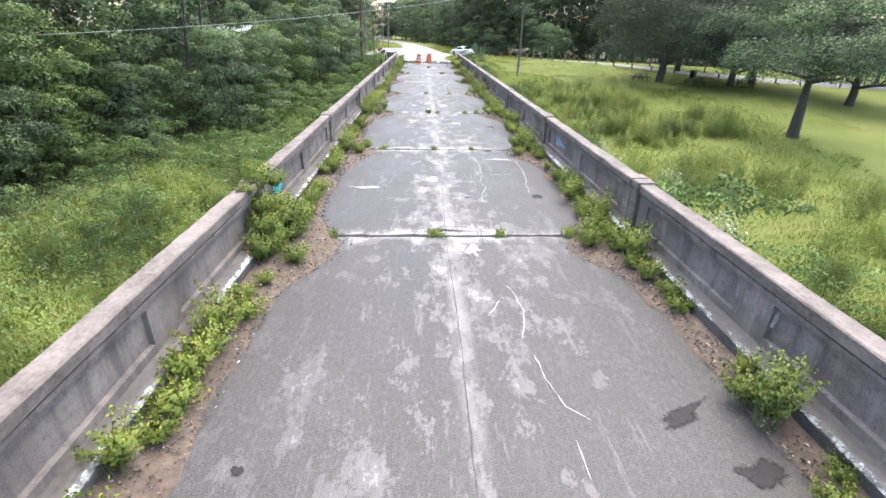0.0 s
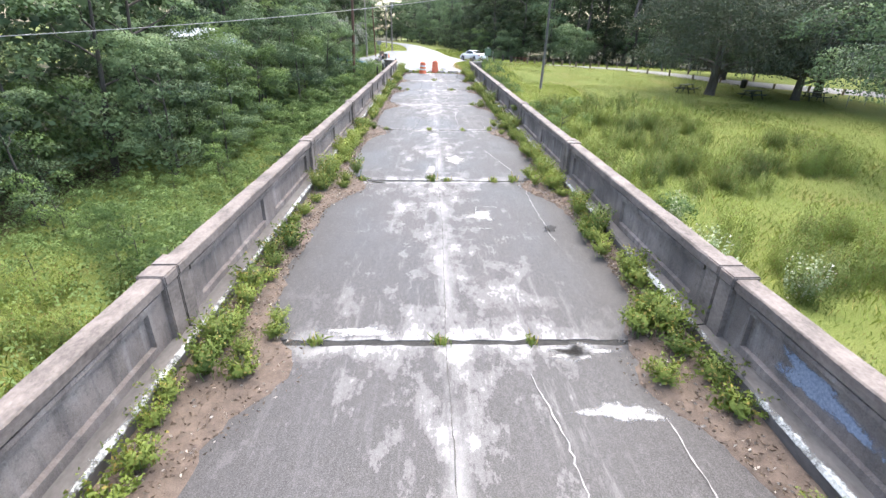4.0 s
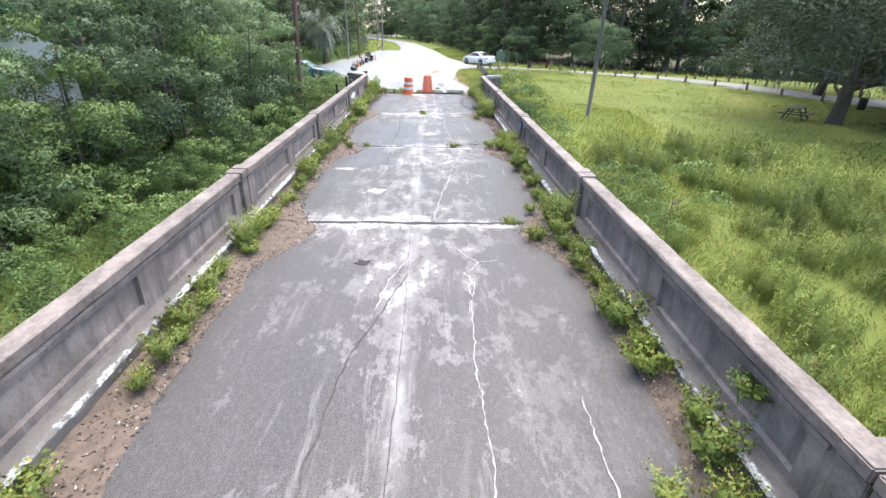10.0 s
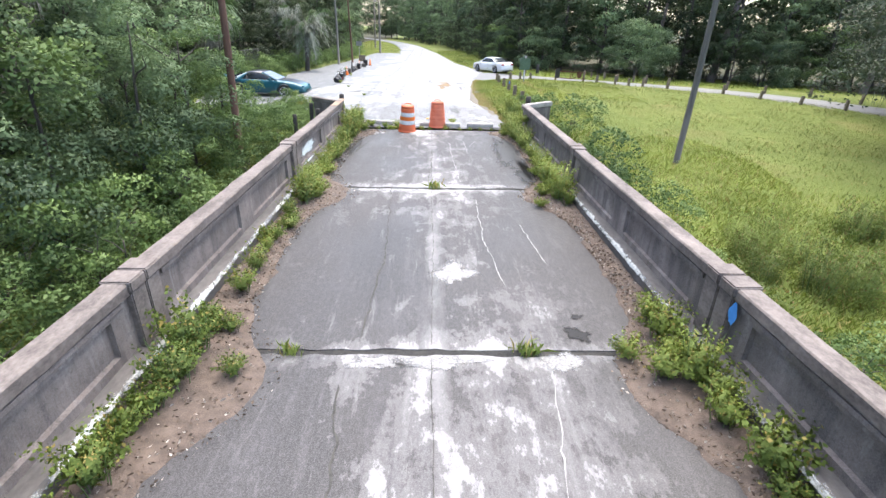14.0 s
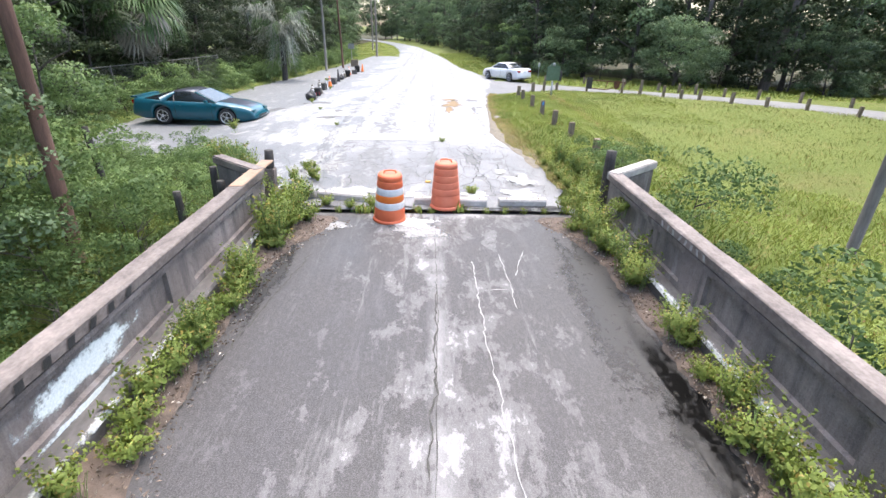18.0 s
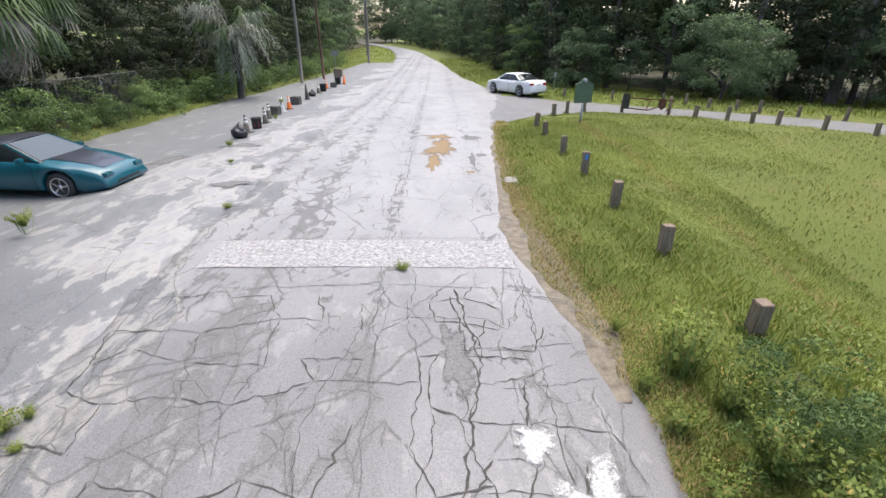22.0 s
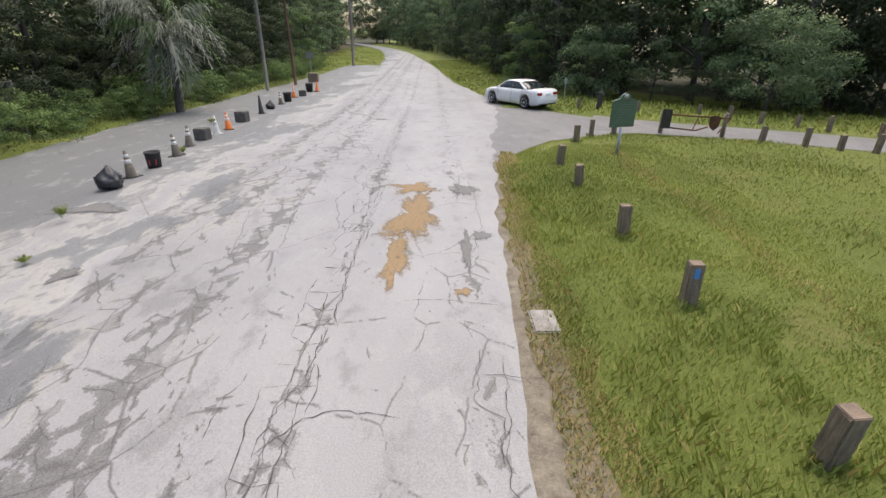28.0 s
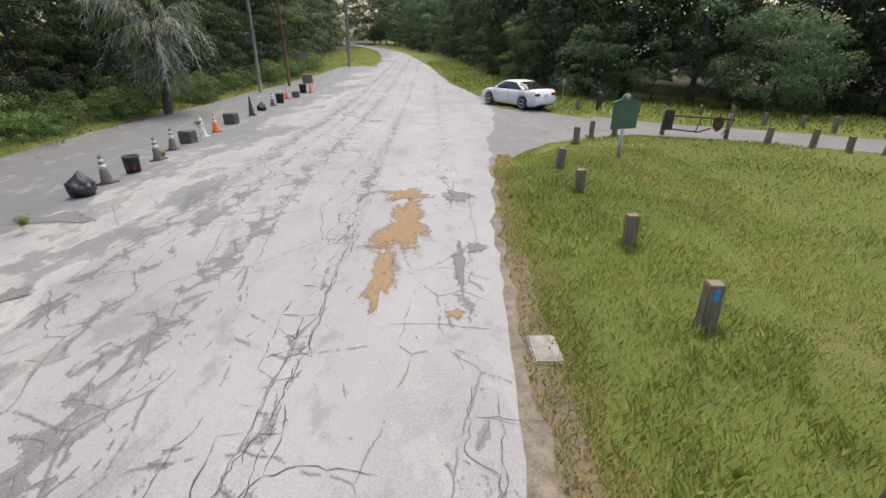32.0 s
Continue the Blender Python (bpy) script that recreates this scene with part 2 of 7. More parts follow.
    if wash:
        # damp dark parts away from the road, with pale dried-out rims
        d = mathn(n, l, "ADD", mathn(n, l, "MULTIPLY", mathn(n, l, "ADD", sep.outputs["X"], 3.4), -0.085), mathn(n, l, "MULTIPLY", mathn(n, l, "SUBTRACT", blot, 0.46), 1.5))
        d = mathn(n, l, "ADD", d, mathn(n, l, "MULTIPLY", mathn(n, l, "SUBTRACT", mid, 0.5), 0.5))
        d = mathn(n, l, "ADD", d, mathn(n, l, "MULTIPLY", old, 0.45))
        c = mix(n, l, ramp(n, l, d, [(0.17, grey(0)), (0.22, grey(0.7)), (0.32, grey(0.9))]), c, k(0.105, 0.116, 0.124))
        c = mix(n, l, ramp(n, l, mid, [(0.57, grey(0)), (0.6, grey(0.6)), (0.7, grey(0.8))]), c, k(0.33, 0.325, 0.315))
        c = mix(n, l, ramp(n, l, d, [(0.14, grey(0)), (0.17, grey(0.5)), (0.19, grey(0.5)), (0.21, grey(0))]), c, k(0.46, 0.44, 0.38))

    def cracks(scale, thick, shift):
        e = ramp(n, l, veins(scale), [(0.0, grey(1)), (thick, grey(0))])
        keep = ramp(n, l, mathn(n, l, "ADD", worn, shift), [(0.5, grey(0)), (0.54, grey(0.85))])
        return mix(n, l, 1.0, e, keep, "MULTIPLY")
    crk = mix(n, l, 1.0, cracks(0.8, 0.012, 0.05), cracks(3.0, 0.025, -0.05), "LIGHTEN")
    c = mix(n, l, crk, c, (0.04, 0.038, 0.035))
    c = mix(n, l, 0.24, c, ramp(n, l, grit, [(0.36, k(0.05, 0.05, 0.05)), (0.64, k(0.5, 0.49, 0.49))]))
    l.new(c, b.inputs["Base Color"])
    b.inputs["Roughness"].default_value = 0.6
    bump(n, l, b, mathn(n, l, "SUBTRACT", mathn(n, l, "MULTIPLY", grit, 0.5), crk), 0.45, 0.01)
    return m


def fading(name, dark, light, rough=0.8):
    """A stain or worn paint that frays out towards its rim."""
    m, n, l, b = mat(name, rough)
    at = n.new("ShaderNodeAttribute")
    at.attribute_name = "fade"
    pos = n.new("ShaderNodeNewGeometry").outputs["Position"]
    f = noise_node(n, l, 9, 8, 0.78, (1, 0.7, 1), pos)
    g = noise_node(n, l, 40, 3, 0.7, (1, 1, 1), pos)
    l.new(ramp(n, l, g, [(0.3, dark), (0.7, light)]), b.inputs["Base Color"])
    s = mathn(n, l, "ADD", at.outputs["Fac"], mathn(n, l, "MULTIPLY", mathn(n, l, "SUBTRACT", f, 0.5), 2.2))
    a = ramp(n, l, s, [(0.36, (0, 0, 0)), (0.76, (0.92, 0.92, 0.92))])
    sh, tr = n.new("ShaderNodeMixShader"), n.new("ShaderNodeBsdfTransparent")
    l.new(a, sh.inputs[0])
    l.new(tr.outputs[0], sh.inputs[1])
    l.new(b.outputs[0], sh.inputs[2])
    l.new(sh.outputs[0], n["Material Output"].inputs["Surface"])
    return m


def ground_material():
    """Short grass over soil: bright green, yellowed and browned in patches, fine blade grain."""
    m, n, l, b = mat("meadow_ground", 0.95)
    b.inputs["Specular IOR Level"].default_value = 0.2
    pos = n.new("ShaderNodeNewGeometry").outputs["Position"]
    a = noise_node(n, l, 0.16, 5, 0.62, (1, 1, 1), pos)
    d = noise_node(n, l, 0.45, 6, 0.65, (0.6, 1, 1), pos)
    f = noise_node(n, l, 9, 6, 0.75, (1, 1, 1), pos)
    g = noise_node(n, l, 60, 3, 0.75, (1, 1, 1), pos)
    c = ramp(n, l, a, [(0.3, (0.085, 0.112, 0.026)), (0.5, (0.12, 0.145, 0.036)), (0.72, (0.175, 0.17, 0.054))])
    c = mix(n, l, ramp(n, l, d, [(0.56, grey(0)), (0.68, grey(0.6))]), c, (0.2, 0.155, 0.07))
    c = mix(n, l, ramp(n, l, f, [(0.34, grey(0.6)), (0.48, grey(0))]), c, (0.065, 0.105, 0.018))
    c = mix(n, l, 0.3, c, ramp(n, l, g, [(0.3, (0.05, 0.075, 0.012)), (0.7, (0.23, 0.27, 0.075))]))
    # leaf litter under the woods
    sep = n.new("ShaderNodeSeparateXYZ")
    l.new(pos, sep.inputs[0])
    left = mathn(n, l, "ADD", mathn(n, l, "MULTIPLY", sep.outputs["X"], -0.25), -3.75)
    left = mathn(n, l, "MINIMUM", left, mathn(n, l, "MULTIPLY", mathn(n, l, "ADD", sep.outputs["X"], 46.0), 0.1))
    right = mathn(n, l, "ADD", mathn(n, l, "MULTIPLY", sep.outputs["Y"], 0.25), mathn(n, l, "ADD", mathn(n, l, "MULTIPLY", sep.outputs["X"], 0.115), -26.0))
    right = mathn(n, l, "MINIMUM", right, mathn(n, l, "MULTIPLY", mathn(n, l, "SUBTRACT", sep.outputs["X"], 8.5), 0.5))
    wood_ = mathn(n, l, "ADD", mathn(n, l, "MAXIMUM", left, right), mathn(n, l, "SUBTRACT", d, 0.5))
    c = mix(n, l, ramp(n, l, wood_, [(0.0, grey(0)), (0.3, grey(0.92))]), c, ramp(n, l, f, [(0.3, (0.022, 0.02, 0.012)), (0.7, (0.07, 0.062, 0.035))]))
    l.new(c, b.inputs["Base Color"])
    bump(n, l, b, mathn(n, l, "ADD", f, g), 0.7, 0.04)
    return m


M_DECK, M_ASPH, M_GROUND = deck_material(), asphalt_material("bleached_asphalt", 0.72, 0.0, True, True), ground_material()
M_APRON = asphalt_material("grey_apron_asphalt", 0.8, 0.03, False, True)
M_SIDE = asphalt_material("dark_park_asphalt", 0.42, 0.0, False)
F_PALE, F_WHITE = fading("bleached_concrete", (0.15, 0.146, 0.143), (0.36, 0.352, 0.348)), fading("worn_white_paint", (0.22, 0.22, 0.215), (0.6, 0.6, 0.59))
F_TAR, F_DAMP = fading("tar_stain", (0.004, 0.004, 0.005), (0.013, 0.012, 0.014), 0.75), fading("damp_dark_stain", (0.009, 0.0085, 0.009), (0.024, 0.023, 0.024), 0.55)
F_SAND, F_DARK = fading("washed_sand", (0.17, 0.115, 0.062), (0.31, 0.22, 0.125), 0.95), fading("worn_dark_asphalt", (0.085, 0.085, 0.085), (0.2, 0.197, 0.195))
F_SPLASH = fading("pale_cyan_white_paint", (0.62, 0.68, 0.67), (0.88, 0.91, 0.9))
F_TEAL, F_BLUE, F_CRUST = fading("teal_spray", (0.02, 0.34, 0.32), (0.05, 0.5, 0.46)), fading("pale_blue_spray", (0.15, 0.19, 0.27), (0.34, 0.39, 0.5)), fading("white_lichen_crust", (0.3, 0.31, 0.3), (0.68, 0.69, 0.68), 0.9)


def parapet_material():
    """Old cast wall: warm grey, dark runs down the face, black grime low and under the coping, pale scoured parts."""
    m, n, l, b = mat("stained_parapet_concrete", 0.88)
    pos = n.new("ShaderNodeNewGeometry").outputs["Position"]
    a = noise_node(n, l, 1.1, 6, 0.62, (1, 0.8, 1.2), pos)
    run = noise_node(n, l, 4.5, 6, 0.65, (1, 1, 0.14), pos)
    f = noise_node(n, l, 16, 6, 0.75, (1, 1, 1), pos)
    g = noise_node(n, l, 70, 3, 0.75, (1, 1, 1), pos)
    c = ramp(n, l, a, [(0.3, (0.086, 0.069, 0.062)), (0.5, (0.184, 0.149, 0.135)), (0.7, (0.305, 0.258, 0.236))])
    c = mix(n, l, ramp(n, l, run, [(0.36, grey(0.8)), (0.5, grey(0))]), c, (0.072, 0.06, 0.057))
    c = mix(n, l, ramp(n, l, run, [(0.56, grey(0)), (0.68, grey(0.55))]), c, (0.33, 0.30, 0.29))
    c = mix(n, l, ramp(n, l, f, [(0.34, grey(0.6)), (0.46, grey(0))]), c, (0.06, 0.055, 0.05))
    c = mix(n, l, 0.18, c, ramp(n, l, g, [(0.35, grey(0.03)), (0.65, (0.36, 0.34, 0.33))]))
    l.new(c, b.inputs["Base Color"])
    bump(n, l, b, mathn(n, l, "ADD", f, g), 0.5, 0.012)
    return m


M_CONC = parapet_material()
M_CAP = simple("weathered_cap_concrete", (0.052, 0.042, 0.038), (0.27, 0.228, 0.208), 3.4, 0.85, 0, 0.5, (1, 0.6, 1))
M_KERB = simple("grimy_kerb_concrete", (0.05, 0.046, 0.044), (0.165, 0.15, 0.144), 2.5, 0.9, 0, 0.4, (1, 0.5, 1))
M_RUSTCAP = simple("orange_stained_concrete", (0.22, 0.13, 0.08), (0.36, 0.27, 0.2), 3, 0.85, 0, 0.4)
M_PALECAP = simple("pale_concrete", (0.24, 0.222, 0.205), (0.54, 0.505, 0.475), 3, 0.8, 0, 0.3)
M_SLAB = simple("old_pale_stone", (0.14, 0.13, 0.12), (0.36, 0.34, 0.32), 6, 0.9, 0, 0.4)
M_LICHEN = simple("white_lichen", (0.3, 0.3, 0.3), (0.72, 0.73, 0.72), 7, 0.9, 0, 0.3)
M_WHITE = simple("white_paint", (0.55, 0.56, 0.56), (0.82, 0.83, 0.83), 5, 0.6, 0, 0.1)
M_DIRT = simple("leaf_litter_dirt", (0.045, 0.033, 0.026), (0.18, 0.135, 0.108), 9, 0.95, 0, 0.9)
M_LITTER = leafmat("leaf_litter", (0.09, 0.065, 0.048), (0.32, 0.24, 0.18), (0.46, 0.41, 0.36), 0.22, 0.9, 0.1)
M_JOINT = simple("black_joint_filler", (0.006, 0.006, 0.006), (0.05, 0.047, 0.043), 22, 0.9, 0, 0.5)
M_TAR = simple("black_tar", (0.015, 0.015, 0.016), (0.04, 0.04, 0.042), 9, 0.5, 0, 0.3)
M_CRACKW = simple("pale_crack_deposit", (0.20, 0.195, 0.19), (0.42, 0.41, 0.405), 9, 0.9, 0, 0.2)
M_FAINT = simple("faint_worn_spray", (0.13, 0.12, 0.115), (0.3, 0.285, 0.28), 14, 0.9, 0, 0.2)
M_CRACKD = simple("dark_crack", (0.03, 0.029, 0.026), (0.09, 0.086, 0.078), 14, 0.95, 0, 0.4)
M_STRIP = simple("coarse_chip_patch", (0.03, 0.029, 0.03), (0.56, 0.55, 0.56), 24, 0.75, 0, 0.8)
M_SHOULDER = simple("sandy_shoulder", (0.06, 0.05, 0.036), (0.26, 0.225, 0.175), 5, 0.95, 0, 0.6)
M_WOOD = simple("weathered_post_wood", (0.05, 0.034, 0.023), (0.33, 0.265, 0.2), 6, 0.9, 0, 0.5, (4, 4, 0.5))
M_WOODTOP = simple("cut_post_top", (0.10, 0.075, 0.055), (0.27, 0.2, 0.15), 9, 0.9, 0, 0.4)
M_DARKWOOD = simple("dark_wet_wood", (0.018, 0.016, 0.015), (0.075, 0.066, 0.058), 6, 0.8, 0, 0.6, (4, 4, 0.5))
M_POLEBROWN = simple("creosote_pole", (0.05, 0.028, 0.02), (0.17, 0.09, 0.065), 3, 0.9, 0, 0.4, (4, 4, 0.4))
M_POLEGREY = simple("grey_pole_wood", (0.10, 0.095, 0.085), (0.26, 0.245, 0.22), 3, 0.9, 0, 0.4, (4, 4, 0.4))
M_POLEDARK = simple("dark_weathered_pole_wood", (0.05, 0.047, 0.043), (0.15, 0.14, 0.125), 3, 0.9, 0, 0.4, (4, 4, 0.4))
M_BARK = simple("tree_bark", (0.025, 0.022, 0.02), (0.10, 0.088, 0.078), 4, 0.95, 0, 0.9, (3, 3, 0.6))
M_PINE = simple("pine_bark", (0.06, 0.05, 0.045), (0.19, 0.16, 0.145), 4, 0.95, 0, 0.8, (3, 3, 0.6))
M_ORANGE = simple("faded_orange_plastic", (0.58, 0.10, 0.035), (0.72, 0.17, 0.07), 5, 0.5, 0, 0.05)
M_ORANGE2 = simple("fresh_orange_sheeting", (0.62, 0.13, 0.02), (0.75, 0.2, 0.035), 6, 0.4, 0, 0.05)
M_ORANGE3 = simple("sun_bleached_orange", (0.55, 0.13, 0.065), (0.68, 0.21, 0.12), 5, 0.6, 0, 0.05)
M_REFLECT = simple("white_reflective_band", (0.5, 0.5, 0.5), (0.75, 0.75, 0.74), 6, 0.4, 0, 0.05)
M_RUBBER = simple("black_rubber", (0.014, 0.014, 0.015), (0.04, 0.04, 0.042), 8, 0.7, 0, 0.1)
M_GREYCONE = simple("mud_grey_cone", (0.07, 0.062, 0.05), (0.19, 0.165, 0.135), 6, 0.8, 0, 0.2)
M_BAG = simple("black_bin_bag", (0.012, 0.012, 0.014), (0.05, 0.05, 0.055), 5, 0.3, 0, 0.5)
M_BLOCK = simple("dirty_concrete_block", (0.05, 0.047, 0.043), (0.16, 0.15, 0.135), 5, 0.9, 0, 0.4)
M_REDLABEL = simple("red_label", (0.4, 0.03, 0.05), (0.55, 0.06, 0.08), 6, 0.5, 0, 0)
M_BLUEPAINT = simple("blue_paint", (0.03, 0.18, 0.5), (0.07, 0.3, 0.68), 9, 0.6, 0, 0.1)
M_SIGN = simple("green_marker_enamel", (0.06, 0.105, 0.07), (0.12, 0.18, 0.125), 4, 0.45, 0, 0.1)
M_SIGNTEXT = simple("worn_raised_lettering", (0.07, 0.13, 0.085), (0.16, 0.23, 0.17), 6, 0.5, 0, 0.1)
M_GALV = simple("galvanised_steel", (0.25, 0.26, 0.27), (0.45, 0.46, 0.47), 6, 0.5, 0.6, 0.1)
M_OLDWIRE = simple("dull_old_wire", (0.05, 0.052, 0.05), (0.14, 0.145, 0.14), 6, 0.7, 0.4, 0.1)
M_RUST = simple("rusty_iron", (0.06, 0.028, 0.018), (0.19, 0.08, 0.045), 7, 0.85, 0.2, 0.3)
M_TABLE = simple("dark_green_table_wood", (0.02, 0.03, 0.025), (0.06, 0.08, 0.07), 6, 0.7, 0, 0.3, (4, 0.6, 4))
M_CABLE = simple("weathered_cable", (0.2, 0.2, 0.2), (0.4, 0.4, 0.4), 6, 0.6, 0, 0)
M_YELLOW = simple("yellow_road_marker", (0.6, 0.34, 0.06), (0.75, 0.46, 0.1), 6, 0.6, 0, 0.1)
M_PALEROOF = simple("pale_painted_metal", (0.55, 0.6, 0.62), (0.75, 0.8, 0.82), 2, 0.5, 0, 0.05)
M_PLASTER = simple("pale_house_wall", (0.55, 0.56, 0.57), (0.75, 0.76, 0.77), 2, 0.8, 0, 0.1)

M_LEAF = leafmat("tree_leaves", (0.032, 0.06, 0.034), (0.185, 0.265, 0.125))
# darker copy of tree_leaves: the wood's shade is put into the colour
M_LEAFSHADE = leafmat("shaded_wood_leaves", (0.012, 0.02, 0.011), (0.072, 0.102, 0.044))
M_LEAFDK = leafmat("dark_oak_leaves", (0.03, 0.045, 0.028), (0.09, 0.118, 0.068), (0.12, 0.12, 0.09), 0.1)
M_SHRUB = leafmat("shrub_leaves", (0.045, 0.088, 0.03), (0.2, 0.29, 0.095))
M_FERN = leafmat("feathery_weed_leaves", (0.075, 0.11, 0.026), (0.25, 0.315, 0.075), (0.2, 0.12, 0.05), 0.07)
M_PALEWEED = leafmat("pale_weed_leaves", (0.13, 0.18, 0.09), (0.32, 0.38, 0.22), (0.55, 0.56, 0.48), 0.16)
M_WEED = leafmat("kerb_weed_leaves", (0.075, 0.12, 0.024), (0.24, 0.3, 0.065), (0.34, 0.27, 0.08), 0.08)
M_GRASS = leafmat("grass_blades", (0.1, 0.146, 0.025), (0.22, 0.272, 0.055), (0.3, 0.26, 0.09), 0.07, 0.5, 0.3, 0.14)
M_FARGRASS = leafmat("olive_meadow_blades", (0.085, 0.114, 0.022), (0.16, 0.184, 0.04), (0.24, 0.2, 0.075), 0.1, 0.5, 0.3, 0.14)
M_DRYGRASS = leafmat("dry_grass_blades", (0.24, 0.18, 0.07), (0.4, 0.31, 0.14), (0.16, 0.2, 0.05), 0.35)
M_PALM = leafmat("palm_fronds", (0.03, 0.07, 0.02), (0.11, 0.18, 0.06), None, 0, 0.4, 0.2)
M_GREYPALM = leafmat("grey_arching_fronds", (0.09, 0.10, 0.08), (0.3, 0.32, 0.26), None, 0, 0.7, 0.15)
M_DEADPALM = leafmat("dead_palm_fronds", (0.11, 0.105, 0.09), (0.33, 0.31, 0.27), None, 0, 0.9, 0.15)
M_MOSS = leafmat("hanging_moss", (0.07, 0.08, 0.07), (0.15, 0.165, 0.145), None, 0, 0.9, 0.2)


def car_paint(name, col):
    m, n, l, b = mat(name, 0.3)
    b.inputs["Base Color"].default_value = (*col, 1)
    b.inputs["Coat Weight"].default_value, b.inputs["Coat Roughness"].default_value = 0.45, 0.08
    f = noise_node(n, l, 3, 4)
    l.new(mix(n, l, 0.25, col, ramp(n, l, f, [(0.3, tuple(v * 0.6 for v in col)), (0.7, col)])), b.inputs["Base Color"])
    return m


M_TEALCAR, M_WHITECAR, M_BLACKCAR = car_paint("teal_car_paint", (0.004, 0.09, 0.125)), car_paint("white_car_paint", (0.8, 0.8, 0.8)), car_paint("dark_car_paint", (0.03, 0.03, 0.045))
M_GLASS = mat("tinted_car_glass", 0.05)[0]
M_GLASS.node_tree.nodes["Principled BSDF"].inputs["Base Color"].default_value = (0.012, 0.016, 0.018, 1)
M_WSHIELD = mat("windscreen_glass", 0.08)[0]
M_WSHIELD.node_tree.nodes["Principled BSDF"].inputs["Base Color"].default_value = (0.06, 0.075, 0.08, 1)
M_RIM = mat("alloy_rim", 0.3, 0.9)[0]
M_RIM.node_tree.nodes["Principled BSDF"].inputs["Base Color"].default_value = (0.62, 0.62, 0.64, 1)
M_TAIL = mat("red_tail_lens", 0.2)[0]
M_TAIL.node_tree.nodes["Principled BSDF"].inputs["Base Color"].default_value = (0.35, 0.012, 0.012, 1)
M_LENS = mat("clear_lamp_lens", 0.15)[0]
M_LENS.node_tree.nodes["Principled BSDF"].inputs["Base Color"].default_value = (0.5, 0.52, 0.53, 1)

# ---- mesh helpers ----


def mesh(name, verts, faces, material, smooth=False):
    me = bpy.data.meshes.new(name)
    me.from_pydata([tuple(v) for v in verts], [], [tuple(f) for f in faces])
    me.materials.append(material)
    if smooth:
        me.polygons.foreach_set("use_smooth", [True] * len(me.polygons))
    me.update()
    return me


def faded(name, verts, faces, fade, material):
    me = mesh(name, verts, faces, material)
    me.attributes.new("fade", "FLOAT", "POINT").data.foreach_set("value", fade)
    return me


def bmesh_mesh(name, bm, material, smooth=False):
    bmesh.ops.recalc_face_normals(bm, faces=bm.faces)
    me = bpy.data.meshes.new(name)
    bm.to_mesh(me)
    bm.free()
    me.materials.append(material)
    if smooth:
        me.polygons.foreach_set("use_smooth", [True] * len(me.polygons))
    return me


def part(name, data, parent=None, label="", at=None):
    """Links a mesh as one object, under a thing or part where one is given."""
    if isinstance(data, tuple):
        data = bmesh_mesh(name, data[0], data[1])
    ob = new(name, data)
    if parent:
        ob.parent = parent
    if at is not None:
        ob.matrix_basis = at
    return tagged(ob, label)


def box(bm, x0, x1, y0, y1, z0, z1, bevel=0.0):
    r = bmesh.ops.create_cube(bm, size=1, matrix=Matrix.LocRotScale(((x0 + x1) / 2, (y0 + y1) / 2, (z0 + z1) / 2), None, (x1 - x0, y1 - y0, z1 - z0)))
    if bevel:
        es = list({e for v in r["verts"] for e in v.link_edges})
        bmesh.ops.bevel(bm, geom=es, offset=bevel, segments=2, affect="EDGES")


def boxmesh(name, dims, material, bevel=0.01):
    bm = bmesh.new()
    box(bm, *dims, bevel)
    return bmesh_mesh(name, bm, material)


def lathe(name, profile, material, seg=28, smooth=True):
    """A turned body from (radius, height) pairs."""
    vs, fs = [], []
    for r, z in profile:
        vs += [(r * math.cos(2 * math.pi * k / seg), r * math.sin(2 * math.pi * k / seg), z) for k in range(seg)]
    for i in range(len(profile) - 1):
        for k in range(seg):
            a, b = i * seg + k, i * seg + (k + 1) % seg
            fs.append((a, b, b + seg, a + seg))
    if profile[0][0] > 1e-4:
        fs.append(tuple(range(seg))[::-1])
    if profile[-1][0] > 1e-4:
        fs.append(tuple(range((len(profile) - 1) * seg, len(profile) * seg)))
    return mesh(name, vs, fs, material, smooth)


def tube(points, radii, seg=8):
    """Vertices and faces of a bent round bar."""
    vs, fs = [], []
    pts = [Vector(p) for p in points]
    for i, p in enumerate(pts):
        d = (pts[min(i + 1, len(pts) - 1)] - pts[max(i - 1, 0)]).normalized()
        a = d.cross(Vector((0.31, 0.87, 0.2)) if abs(d.z) > 0.8 else Vector((0, 0, 1))).normalized()
        b = d.cross(a)
        r = radii[i] if isinstance(radii, (list, tuple)) else radii
        vs += [p + r * (math.cos(2 * math.pi * k / seg) * a + math.sin(2 * math.pi * k / seg) * b) for k in range(seg)]
    for i in range(len(pts) - 1):
        for k in range(seg):
            a, b = i * seg + k, i * seg + (k + 1) % seg
            fs.append((a, b, b + seg, a + seg))
    fs += [tuple(range(seg)), tuple(range(len(vs) - seg, len(vs)))]
    return vs, fs


def tubes(name, bars, material, seg=8, smooth=True):
    vs, fs = [], []
    for pts, r in bars:
        v, f = tube(pts, r, seg)
        fs += [tuple(i + len(vs) for i in g) for g in f]
        vs += v
    return mesh(name, vs, fs, material, smooth)


def empty(name, m, label, category, group=""):
    ob = new(name)
    ob.empty_display_size = 0.2
    ob.matrix_basis = m
    return tagged(ob, label, category, group)


